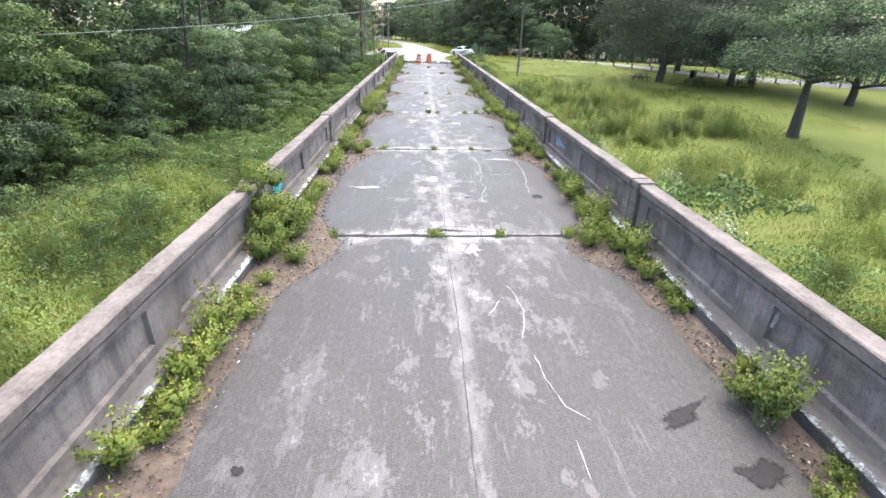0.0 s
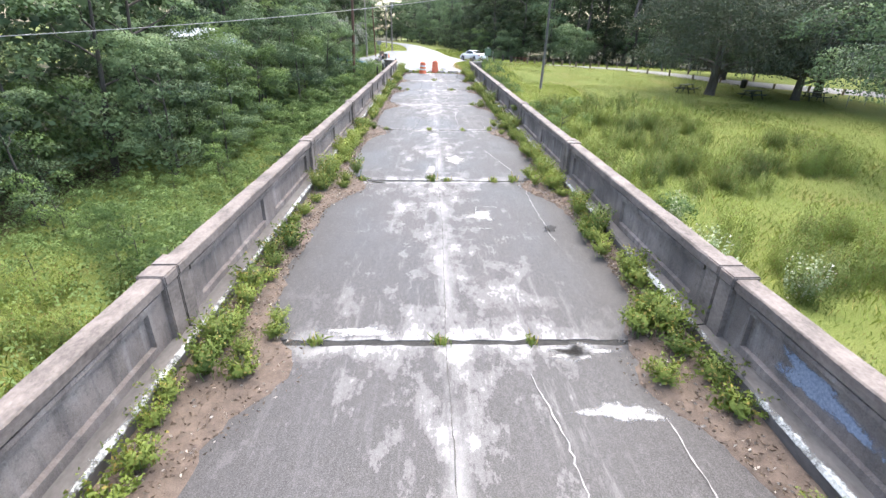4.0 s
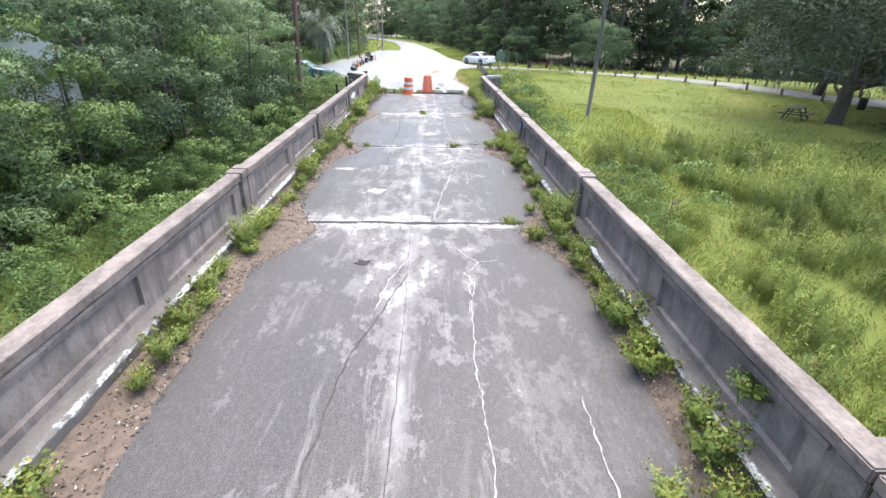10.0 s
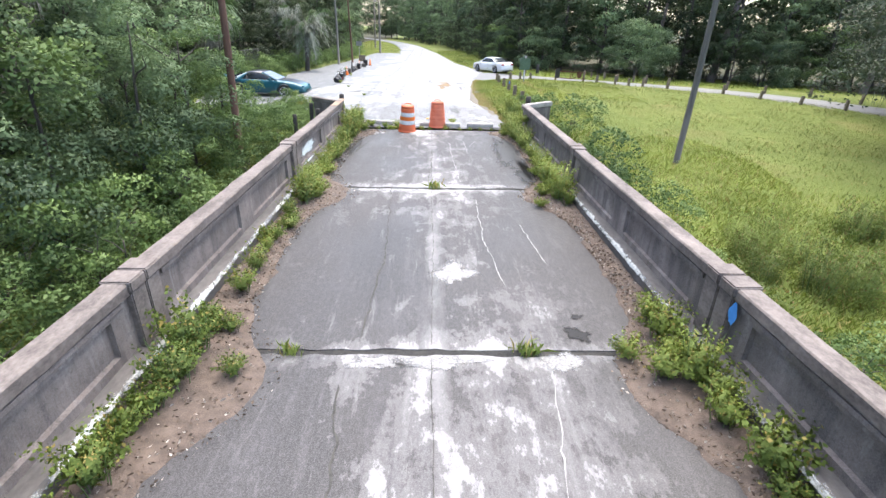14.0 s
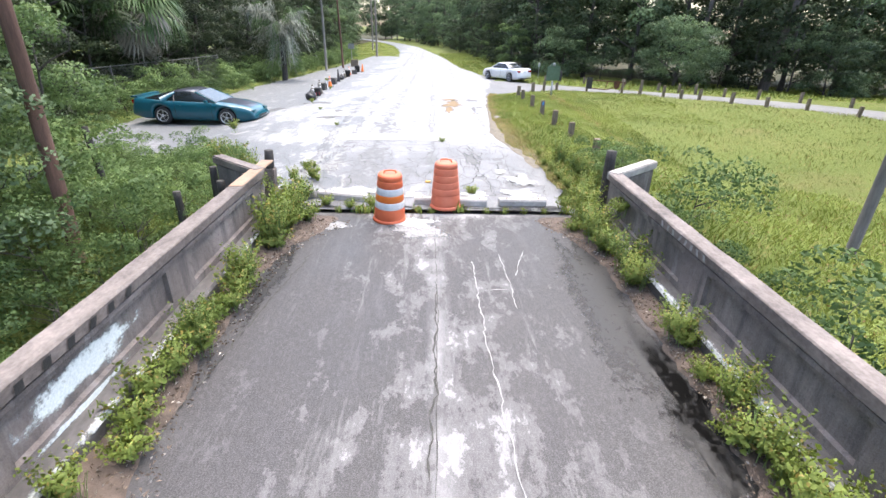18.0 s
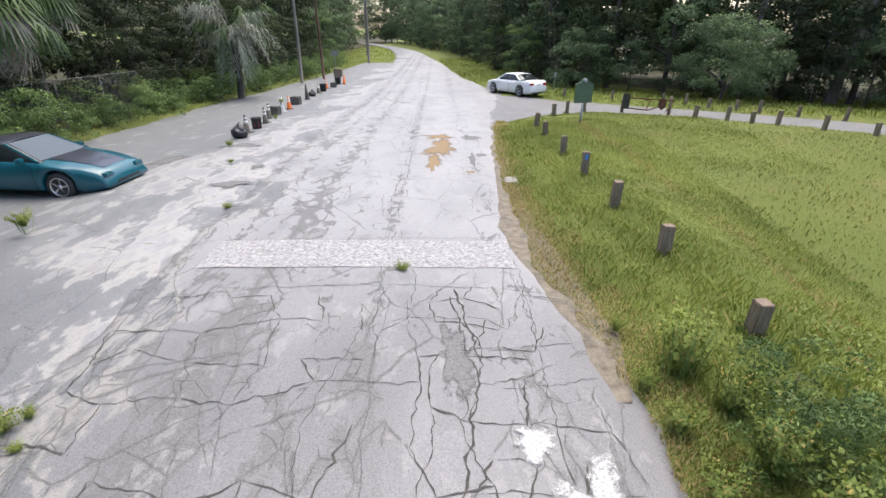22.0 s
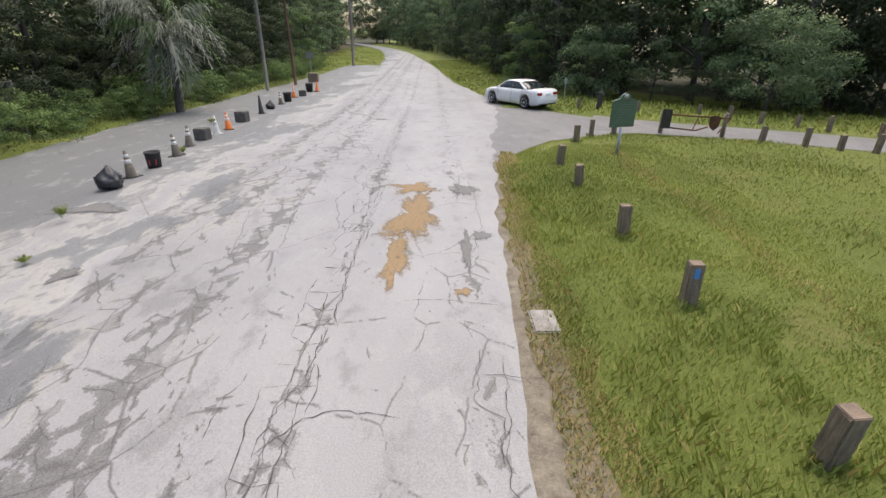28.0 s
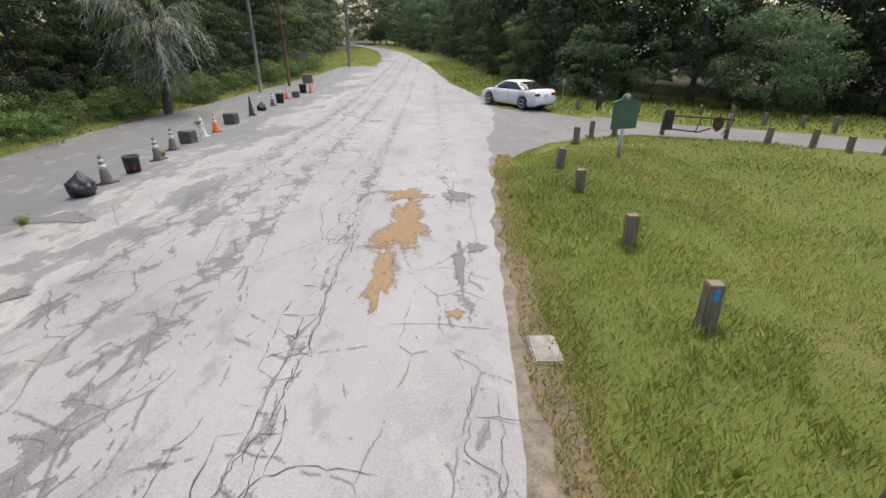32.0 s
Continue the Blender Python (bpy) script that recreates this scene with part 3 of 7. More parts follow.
def leaf_quads(c, size, rng, flat=0.35, slim=0.5, up=None):
    """Rhombic leaves at the points c, each its own island; flat draws them level."""
    n = len(c)
    u = rng.normal(size=(n, 3))
    if up is not None:
        u = u * (1 - up) + np.array([0, 0, 1.6]) * up
    u[:, 2] *= 1 - flat if up is None else 1
    u /= np.linalg.norm(u, axis=1)[:, None] + 1e-9
    w = rng.normal(size=(n, 3))
    w[:, 2] *= 1 - flat
    v = np.cross(u, w)
    v /= np.linalg.norm(v, axis=1)[:, None] + 1e-9
    s = size * rng.uniform(0.6, 1.35, n)[:, None]
    b = np.cross(u, v) * s * 0.12
    pts = np.stack([c - u * s * 0.5, c + v * s * slim * 0.5 + b, c + u * s * 0.5, c - v * s * slim * 0.5 + b], 1)
    return pts.reshape(-1, 3)


def quads_mesh(name, pts, material, out=None, own=0.28):
    """Leaves, four places each; out gives each leaf the soft outward direction of its clump for shading."""
    n = len(pts) // 4
    if out is not None:
        q = pts.reshape(-1, 4, 3).copy()
        g = np.cross(q[:, 2] - q[:, 0], q[:, 3] - q[:, 1])
        g /= np.linalg.norm(g, axis=1)[:, None] + 1e-9
        turn = (g * out).sum(1) < 0
        q[turn] = q[turn][:, ::-1]
        g[turn] *= -1
        soft = out * 0.9 + g * own
        soft /= np.linalg.norm(soft, axis=1)[:, None] + 1e-9
        pts = q.reshape(-1, 3)
    me = bpy.data.meshes.new(name)
    me.vertices.add(4 * n)
    me.vertices.foreach_set("co", pts.astype(np.float32).ravel())
    me.loops.add(4 * n)
    me.loops.foreach_set("vertex_index", np.arange(4 * n, dtype=np.int32))
    me.polygons.add(n)
    me.polygons.foreach_set("loop_start", np.arange(0, 4 * n, 4, dtype=np.int32))
    me.materials.append(material)
    me.update(calc_edges=True)
    if out is not None:
        me.polygons.foreach_set("use_smooth", np.ones(n, dtype=bool))
        me.normals_split_custom_set_from_vertices(np.repeat(soft, 4, 0).astype(np.float32))
    return me


def step(a, b, x):
    t = min(1.0, max(0.0, (x - a) / (b - a)))
    return t * t * (3 - 2 * t)


def road_z(y):
    return 0.03 - 0.9 * step(60, 92, y)


def apron_drop(x, y):
    """The apron falls away to the left, most beside the bridge's end."""
    return 0.06 * step(3.5, 5.5, -x) + 0.36 * step(5.5, 9.2, -x) * (1 - step(66, 84, y))


def ground_z(x, y):
    """Height of the natural ground."""
    r = road_z(max(y, 52))
    if x >= 0:
        k = 1 - 0.92 * step(54, 76, y)
        z = r + 0.06 - 1.45 * k * step(4.3, 9.5, x) - 0.03 * min(max(0, x - 9.5), 40)
        if y < 53:
            z -= min(53 - y, 28) * 0.1 + (1 - step(49, 53, y)) * (1 - step(4.3, 9.5, x))
    else:
        z = r - apron_drop(x, y) - 0.25 * step(16, 30, -x)
        if y < 54:
            z -= 1.6 * (1 - step(46, 54, y)) + min(54 - y, 28) * 0.06
    return z


SIDE = [((2.5, 81.5), 19), ((3.7, 81.8), 19.5), ((5.4, 82), 14.2), ((7, 81.2), 9.8), ((8.7, 80.6), 6.4), ((10, 80.05), 5.2), ((12, 79.3), 4.5), ((17.4, 77.4), 4.4), ((21.7, 75.1), 4.2), ((28, 70.4), 4.1), ((34.7, 64.6), 4.1), ((46, 61.5), 4.2), ((60, 57), 4.2)]


def paved(x, y):
    """1 on the paved areas, fading to 0 a little outside them."""
    lo = np.interp(y, [50, 55, 56.5, 58.5, 62, 91, 96, 118, 140, 160, 189, 225], [-4.2, -4.6, -6.0, -12, -12.8, -12.2, -11.6, -9.6, -6.4, -8.6, -14.8, -29])
    hi = np.interp(y, [50, 57, 62, 70, 73, 88, 96, 117, 140, 160, 189, 225], [3.0, 2.6, 2.4, 2.85, 3.3, 5.0, 4.0, 1.7, -1.0, -3.7, -11, -25])
    d = min(x - lo, hi - x, (y - 50.8) * 2)
    m = step(-0.9, 0.1, d)
    if 1 < x < 60 and 55 < y < 86:
        k = int(np.searchsorted([c[0][0] for c in SIDE], x)) - 1
        (p, w), (q, v) = SIDE[max(k, 0)], SIDE[min(k + 1, len(SIDE) - 1)]
        u = (x - p[0]) / max(q[0] - p[0], 0.1)
        d = (w + (v - w) * u) / 2 - abs(y - (p[1] + (q[1] - p[1]) * u)) * 0.9
        m = max(m, step(-0.9, 0.1, d))
    return m


def bumpy_z(x, y):
    m = paved(x, y)
    return ground_z(x, y) + (1 - m) * (0.08 * noise.noise((x * 0.35, y * 0.35, 0)) + 0.04 * noise.noise((x * 1.1, y * 1.1, 3))) - 0.14 * m


# ground: one sheet, fine near the way and coarse towards the horizon
xs = np.concatenate([[-2500, -900, -350, -160, -90], np.arange(-60, -14, 2.0), np.arange(-14, 2, 0.5), np.arange(2, 4.5, 0.25), np.arange(4.5, 14, 0.5), np.arange(14, 62, 2.0), [90, 160, 350, 900, 2500]])
ys = np.concatenate([[-2500, -900, -300, -110, -50], np.arange(-24, 132, 1.0), np.arange(135, 240, 6), [300, 500, 1000, 2600]])
gv = []
for yy in ys:
    for xx in xs:
        gv.append((xx, yy, bumpy_z(xx, yy)))
W = len(xs)
gf = [(j * W + i, j * W + i + 1, (j + 1) * W + i + 1, (j + 1) * W + i) for j in range(len(ys) - 1) for i in range(W - 1)]
ground = tagged(new("ground", mesh("ground", gv, gf, M_GROUND, True)), "grassy uneven ground falling away beside the bridge", "ground", kind="structure")

# ---- road, apron and side road ----
ROAD_ROWS = [(51.5, -3.6, 2.75), (55, -3.6, 2.75), (57, -3.6, 2.45), (58.5, -3.6, 2.1), (61, -3.6, 2.25), (65, -3.7, 2.62), (71, -3.95, 3.17), (78, -4.15, 4.2), (85, -4.35, 5.2), (91, -4.5, 4.9), (99.5, -4.8, 3.25),
             (107, -5.0, 2.5), (122, -5.3, 1.26), (134, -5.85, -0.25), (146, -6.9, -1.7), (157, -8.2, -3.1), (169, -10.0, -5.6), (180, -12.4, -8.4), (192, -15.6, -11.9), (201, -18.5, -14.8), (215, -24, -20), (232, -32, -28)]



def edge_rows(rows, stepy=0.5):
    out = []
    for (y0, a0, b0), (y1, a1, b1) in zip(rows, rows[1:]):
        k = max(1, int((y1 - y0) / stepy))
        out += [(y0 + (y1 - y0) * i / k, a0 + (a1 - a0) * i / k, b0 + (b1 - b0) * i / k) for i in range(k)]
    return out + [rows[-1]]


def strip(name, rows, material, lift, across=10, ragged=(0.0, 0.08), crown=0.03):
    vs, fs = [], []
    rr = edge_rows(rows)
    for y, a, b in rr:
        a += ragged[0] * noise.noise((y * 1.7, 1.3, 0)) + ragged[0] * 0.6 * noise.noise((y * 5, 2, 0))
        b += ragged[1] * noise.noise((y * 1.3, 7.3, 0)) + ragged[1] * 0.6 * noise.noise((y * 5, 9, 0))
        for i in range(across + 1):
            u = i / across
            x = a + (b - a) * u
            z = road_z(max(y, 52)) - (apron_drop(x, y) if lift < -0.03 else 0) + lift + crown * (1 - (2 * u - 1) ** 2) + 0.012 * noise.noise((x * 0.8, y * 0.8, 5))
            vs.append((x, y, z - (0.05 if i in (0, across) else 0)))
    n = across + 1
    fs = [(j * n + i, j * n + i + 1, (j + 1) * n + i + 1, (j + 1) * n + i) for j in range(len(rr) - 1) for i in range(across)]
    return mesh(name, vs, fs, material, True)


tagged(new("road", strip("road", ROAD_ROWS, M_ASPH, 0.0, 14, (0.4, 0.26))), "cracked sun-bleached asphalt road curving away into the woods", "road", kind="structure")
APRON = [(52.3, -4.3, -3.2), (54.5, -4.7, -3.2), (56.2, -6.0, -3.2), (57.4, -9.2, -3.2), (58.8, -12.0, -3.2), (62, -12.8, -3.2), (67, -12.8, -3.3), (77, -12.6, -3.6), (84, -12.5, -3.8), (94, -11.9, -4.0), (100, -11.0, -4.2), (110, -10.2, -4.5), (122, -9.5, -4.8)]
tagged(new("pavement", strip("pavement", APRON, M_APRON, -0.04, 12, (0.25, 0.0), 0.02)), "cracked grey asphalt parking apron beside the road", "pavement", kind="structure")


def ribbon(name, centre, material, lift, height):
    vs, fs = [], []
    pts = []
    for (p, w), (q, v) in zip(centre, centre[1:]):
        for i in range(8):
            u = i / 8
            pts.append((p[0] + (q[0] - p[0]) * u, p[1] + (q[1] - p[1]) * u, w + (v - w) * u))
    pts.append((*centre[-1][0], centre[-1][1]))
    for i, (x, y, w) in enumerate(pts):
        x2, y2, _ = pts[min(i + 1, len(pts) - 1)]
        x1, y1, _ = pts[max(i - 1, 0)]
        d = Vector((x2 - x1, y2 - y1)).normalized()
        for k in range(7):
            u = (k / 6 - 0.5) * (w + 0.25 * noise.noise((x, y, 2)))
            px, py = x - d.y * u, y + d.x * u
            vs.append((px, py, height(px, py) + lift - (0.1 if k in (0, 6) else 0)))
    fs = [(j * 7 + i, j * 7 + i + 1, j * 7 + i + 8, j * 7 + i + 7) for j in range(len(pts) - 1) for i in range(6)]
    return mesh(name, vs, fs, material, True)


JUNCTION = [(71.3, 2.6, 3.2), (72, 2.6, 3.6), (73.5, 2.7, 4.4), (75, 2.8, 5.5), (76.4, 3.0, 7.2), (77.3, 3.1, 8.8), (77.8, 3.2, 10.2), (82.1, 3.8, 10.2), (83.6, 4.0, 8.8), (86, 4.2, 7.0), (89, 4.2, 5.5), (91.5, 4.0, 4.8)]
jv, jf = [], []
jr = edge_rows(JUNCTION)
for y, a, b in jr:
    for i in range(11):
        x = a + (b + 0.15 * noise.noise((y * 1.1, 4, 0)) - a) * i / 10
        jv.append((x, y, ground_z(x, y) - 0.075 - (0.05 if i == 10 else 0)))
jf = [(j * 11 + i, j * 11 + i + 1, j * 11 + i + 12, j * 11 + i + 11) for j in range(len(jr) - 1) for i in range(10)]
tagged(new("junction", mesh("junction", jv, jf, M_SIDE, True)), "worn asphalt where the park road meets the road", "road", kind="structure")
tagged(new("side_road", ribbon("side_road", SIDE[4:], M_SIDE, 0.10, lambda x, y: ground_z(x, y) - 0.1)), "narrow grey park road leading off past the pipe gate", "road", kind="structure")
# sandy shoulder between asphalt and grass
SHOULDER = [(54.8, 2.4, 2.7), (56, 2.3, 3.0), (58.5, 1.8, 2.8), (61, 1.95, 2.75), (65, 2.3, 2.85), (70.5, 2.85, 3.3), (72, 3.1, 3.5)]
tagged(new("shoulder", strip("shoulder", SHOULDER, M_SHOULDER, -0.018, 6, (0.15, 0.2), 0.0)), "strip of sand and gravel at the road's edge", "shoulder", kind="structure")

# ---- bridge ----
JOINTS = [-7.0, -0.5, 6.02, 12.48, 19.2, 25.77, 32.3, 38.63, 44.68, 51.5]
bridge = empty("bridge", pose(0, 0, 0), "old two-lane concrete bridge with solid panelled parapets, weedy gutters", "bridge")


def slab_mesh(seed, y0, y1):
    """A deck slab with chipped ends, thick, slightly uneven."""
    rng = random.Random(seed)
    nx, ny = 40, 40
    vs, fs = [], []
    for j in range(ny + 1):
        for i in range(nx + 1):
            x = -3.05 + 6.1 * i / nx
            y = y0 + 0.024 + (y1 - y0 - 0.048) * j / ny
            if j in (0, ny):
                chip = 0.05 * max(0, noise.noise((x * 2.3, seed * 3.1 + j, 0))) + 0.05 * abs(noise.noise((x * 7.3, seed * 5.1 + j, 2))) + 0.03 * rng.random()
                y += chip if j == 0 else -chip
            z = 0.006 * noise.noise((x, y, 1)) - (0.012 if j in (0, ny) else 0)
            vs.append((x, y, z))
    n = nx + 1
    fs = [(j * n + i, j * n + i + 1, (j + 1) * n + i + 1, (j + 1) * n + i) for j in range(ny) for i in range(nx)]
    base = len(vs)
    ring = [i for i in range(n)] + [j * n + nx for j in range(1, ny + 1)] + [ny * n + i for i in range(nx - 1, -1, -1)] + [j * n for j in range(ny - 1, 0, -1)]
    vs += [(vs[i][0], vs[i][1], -0.3) for i in ring]
    m = len(ring)
    fs += [(ring[k], base + k, base + (k + 1) % m, ring[(k + 1) % m]) for k in range(m)]
    fs.append(tuple(range(base, base + m))[::-1])
    me = mesh("deck_slab", vs, fs, M_DECK)
    me.attributes.new("slab_end", "FLOAT", "POINT").data.foreach_set("value", [max(0.0, 1 - min(v[1] - y0, y1 - v[1]) / 1.3) for v in vs])
    return me


for k in range(len(JOINTS) - 1):
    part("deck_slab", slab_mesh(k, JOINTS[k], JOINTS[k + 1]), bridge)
for y in JOINTS:
    part("joint_filler", boxmesh("joint_filler", (-3.0, 3.0, y - 0.12, y + 0.12, -0.28, -0.022), M_JOINT, 0), bridge, "black crumbling joint filler")


def profile_run(name, prof, y0, y1, material, parent, side, rough=0.008, seg=14, label=""):
    """A section in (x, z) run along y, its edges slightly worn."""
    vs, fs = [], []
    m = len(prof)
    for j in range(seg + 1):
        y = y0 + (y1 - y0) * j / seg
        for i, (x, z) in enumerate(prof):
            w = rough * noise.noise((x * 3 + i, y * 2.1, side * 5.0))
            vs.append((side * (x + w), y, z + (w if z > 0.05 else 0)))
    fs = [(j * m + i, j * m + (i + 1) % m, (j + 1) * m + (i + 1) % m, (j + 1) * m + i) for j in range(seg) for i in range(m)]
    fs += [tuple(range(m)), tuple(range(seg * m, (seg + 1) * m))]
    bm = bmesh.new()
    bv = [bm.verts.new(v) for v in vs]
    for f in fs:
        bm.faces.new([bv[i] for i in f])
    return part(name, bmesh_mesh(name, bm, material), parent, label)


def panel_wall(y0, y1, side, parent):
    """Wall of one span, with two sunken panels cut into its inner face."""
    bm = bmesh.new()
    face, back, deep = 3.10, 3.25, 3.15
    ya, yb = y0 + 0.55, y1 - 0.55
    mid = (y0 + y1) / 2
    cols = [y0, ya, mid - 0.28, mid + 0.28, yb, y1]
    rows = [0.0, 0.34, 0.74, 0.87]

    def quad(*p):
        bm.faces.new([bm.verts.new((side * x, y, z)) for x, y, z in p])
    for i in range(5):
        for j in range(3):
            a, b, c, d = cols[i], cols[i + 1], rows[j], rows[j + 1]
            if j == 1 and i in (1, 3):
                e = 0.012
                quad((deep, a + e, c + e), (deep, b - e, c + e), (deep, b - e, d - e), (deep, a + e, d - e))
                quad((face, a, c), (face, b, c), (deep, b - e, c + e), (deep, a + e, c + e))
                quad((face, a, d), (face, b, d), (deep, b - e, d - e), (deep, a + e, d - e))
                quad((face, a, c), (face, a, d), (deep, a + e, d - e), (deep, a + e, c + e))
                quad((face, b, c), (face, b, d), (deep, b - e, d - e), (deep, b - e, c + e))
            else:
                quad((face, a, c), (face, b, c), (face, b, d), (face, a, d))
    quad((back, y0, -0.3), (back, y1, -0.3), (back, y1, 0.87), (back, y0, 0.87))
    quad((face, y0, 0.87), (face, y1, 0.87), (back, y1, 0.87), (back, y0, 0.87))
    for y in (y0, y1):
        quad((face, y, 0), (back, y, 0), (back, y, 0.87), (face, y, 0.87))
    bmesh.ops.remove_doubles(bm, verts=bm.verts, dist=0.0005)
    return part("parapet", bmesh_mesh("parapet", bm, M_CONC), parent, "stained panelled concrete parapet")


CAP = [(3.052, 0.875), (3.046, 0.985), (3.062, 1.002), (3.27, 1.002), (3.288, 0.985), (3.285, 0.87), (3.09, 0.87)]
MOULD = [(3.078, 0.79), (3.074, 0.80), (3.074, 0.845), (3.105, 0.848), (3.105, 0.785)]
KERB = [(2.93, -0.05), (2.915, 0.20), (2.94, 0.235), (3.12, 0.25), (3.12, -0.05)]
for side in (1, -1):
    for k in range(len(JOINTS) - 1):
        y0, y1 = JOINTS[k], JOINTS[k + 1]
        last = k == len(JOINTS) - 2
        wall = panel_wall(y0 + 0.01, y1 - (0.56 if last else 0.01), side, bridge)
        y1 = y1 - (0.55 if last else 0)
        a, b = (y0 + 0.27, y1 - (0.02 if last else 0.27))
        profile_run("cap", CAP, a, b, M_CAP, wall, side, 0.010, 26, "weathered concrete coping")
        profile_run("moulding", MOULD, a + 0.1, b - 0.1, M_CONC, wall, side, 0.004)
        profile_run("kerb", KERB, y0 + 0.015, y1 - 0.015, M_KERB, wall, side, 0.012, 22)
    for k, y in enumerate(JOINTS[:-1]):
        bm = bmesh.new()
        for ya, yb in ((y - 0.26, y - 0.012), (y + 0.012, y + 0.26)):
            box(bm, 3.035, 3.3, ya, yb, 0.0, 0.9, 0.012)
            box(bm, 3.012, 3.318, ya - (0.02 if ya < y - 0.1 else 0), yb + (0.02 if yb > y + 0.1 else 0), 0.9, 1.025, 0.014)
        if side < 0:
            bmesh.ops.scale(bm, vec=(-1, 1, 1), verts=bm.verts)
        part("pilaster", bmesh_mesh("pilaster", bm, M_CAP), bridge)
    # splayed end wall
    wing = empty("wing", pose(side * 3.17, 50.92, 0, 0, 0, -side * 50), "", "")
    wing.parent = bridge
    part("wing_wall", boxmesh("wing_wall", (-0.08, 0.08, 0.0, 1.3, -1.2, 0.87), M_CONC, 0.015), wing)
    part("wing_cap", boxmesh("wing_cap", (-0.11, 0.11, -0.1, 1.36, 0.872, 1.02), M_PALECAP if side > 0 else M_CAP, 0.02), wing, "pale concrete coping" if side > 0 else "")
for x in (-2.2, 0, 2.2):
    for k, y in enumerate(JOINTS[:-1]):
        part("pier", boxmesh("pier", (x - 0.22, x + 0.22, y - 0.25, y + 0.25, -7.5, -0.62), M_CONC, 0.02), bridge)
for y in JOINTS[:-1]:
    part("pier_cap", boxmesh("pier_cap", (-3.1, 3.1, y - 0.35, y + 0.35, -0.62, -0.302), M_CONC, 0.02), bridge)
part("abutment", boxmesh("abutment", (-3.3, 3.3, 51.45, 52.3, -4, -0.15), M_CONC, 0.02), bridge)

# ---- details on the bridge deck ----


def flat_ribbon(name, pts, width, z, seed, jag=0.05, thick=0.004, height=None):
    """A thin jagged run along pts: a crack or a painted line, a few millimetres proud."""
    rng = random.Random(seed)
    fine = []
    for (x0, y0), (x1, y1) in zip(pts, pts[1:]):
        k = max(2, int(math.hypot(x1 - x0, y1 - y0) / 0.07))
        fine += [(x0 + (x1 - x0) * i / k, y0 + (y1 - y0) * i / k) for i in range(k)]
    fine.append(pts[-1])
    vs, fs = [], []
    for i, (x, y) in enumerate(fine):
        a, b = fine[max(i - 1, 0)], fine[min(i + 1, len(fine) - 1)]
        d = Vector((b[0] - a[0], b[1] - a[1])).normalized()
        w1, w2 = noise.noise((i * 0.23, seed * 1.7, 3)), noise.noise((i * 0.9, seed * 2.9, 8))
        off = jag * (1.3 * w1 + 0.8 * w2 + rng.uniform(-0.25, 0.25)) * min(1.0, i / 3, (len(fine) - 1 - i) / 3)
        ox, oy = d.y * off, -d.x * off
        w = width * rng.uniform(0.25, 1.2) * (0.25 if i in (0, len(fine) - 1) else 1)
        zz = z if height is None else height(x, y)
        vs += [(x + ox - d.y * w, y + oy + d.x * w, zz + thick), (x + ox + d.y * w, y + oy - d.x * w, zz + thick)]
    fs = [(2 * i, 2 * i + 1, 2 * i + 3, 2 * i + 2) for i in range(len(fine) - 1)]
    return vs, fs


def blob(cx, cy, rx, ry, z, seed, seg=36, wild=0.35, turn=0.0):
    """An irregular flat patch: places, faces and how far each place is from its frayed rim."""
    vs, fade = [(cx, cy, z)], [1.0]
    for ring, full in ((0.55, 0.85), (1.25, 0.0)):
        for k in range(seg):
            a = 2 * math.pi * k / seg
            r = ring * (1 + wild * (noise.noise((math.cos(a) * 1.3, math.sin(a) * 1.3, seed * 7.7)) * 1.5 + 0.5 * noise.noise((math.cos(a) * 4, math.sin(a) * 4, seed * 3.3))))
            x, y = rx * r * math.cos(a), ry * r * math.sin(a)
            vs.append((cx + x * math.cos(turn) - y * math.sin(turn), cy + x * math.sin(turn) + y * math.cos(turn), z))
            fade.append(full)
    fs = [(0, k + 1, (k + 1) % seg + 1) for k in range(seg)]
    fs += [(k + 1, seg + k + 1, seg + (k + 1) % seg + 1, (k + 1) % seg + 1) for k in range(seg)]
    return vs, fs, fade


def stuck(name, geo, material, parent, label=""):
    data = mesh(name, *geo, material) if len(geo) == 2 else faded(name, *geo, material)
    return part(name, data, parent, label)


CRACKS = [
    [(0.85, 11.87), (1.02, 10.84), (0.99, 9.74), (0.88, 9.18)], [(1.15, 9.81), (1.75, 9.78)], [(2.04, 11.22), (2.06, 10.17), (2.04, 9.54), (1.94, 9.12), (1.87, 8.37)],
    [(0.0, 9.24), (0.88, 9.18)], [(0.88, 9.18), (0.98, 8.80), (0.79, 8.09), (0.78, 7.80)], [(1.19, 17.25), (0.73, 17.31), (0.68, 17.02), (0.53, 16.98)],
    [(2.0, 18.9), (1.97, 17.73), (1.96, 17.02), (1.96, 16.36), (1.97, 15.41)], [(0.58, 16.08), (0.95, 16.04)], [(0.70, 4.25), (0.85, 3.59), (0.70, 2.99)]]
CRACKS += [
    [(0.76, 2.67), (0.85, 2.05), (0.89, 1.89), (1.08, 1.72)], [(0.88, 1.49), (0.88, 1.09)], [(0.57, 3.87), (0.36, 3.47)],
    [(0.74, 31.20), (0.91, 30.78), (1.08, 30.59), (0.99, 30.33), (0.82, 30.24), (0.96, 29.90), (0.92, 29.54), (0.83, 29.10)], [(0.81, 35.46), (0.57, 33.95), (0.38, 32.40)],
    [(1.08, 30.59), (1.40, 30.68)], [(-0.02, 30.68), (-0.28, 30.02), (-0.42, 29.17)], [(0.91, 30.20), (0.83, 28.04), (0.86, 26.59), (0.78, 26.04)]]
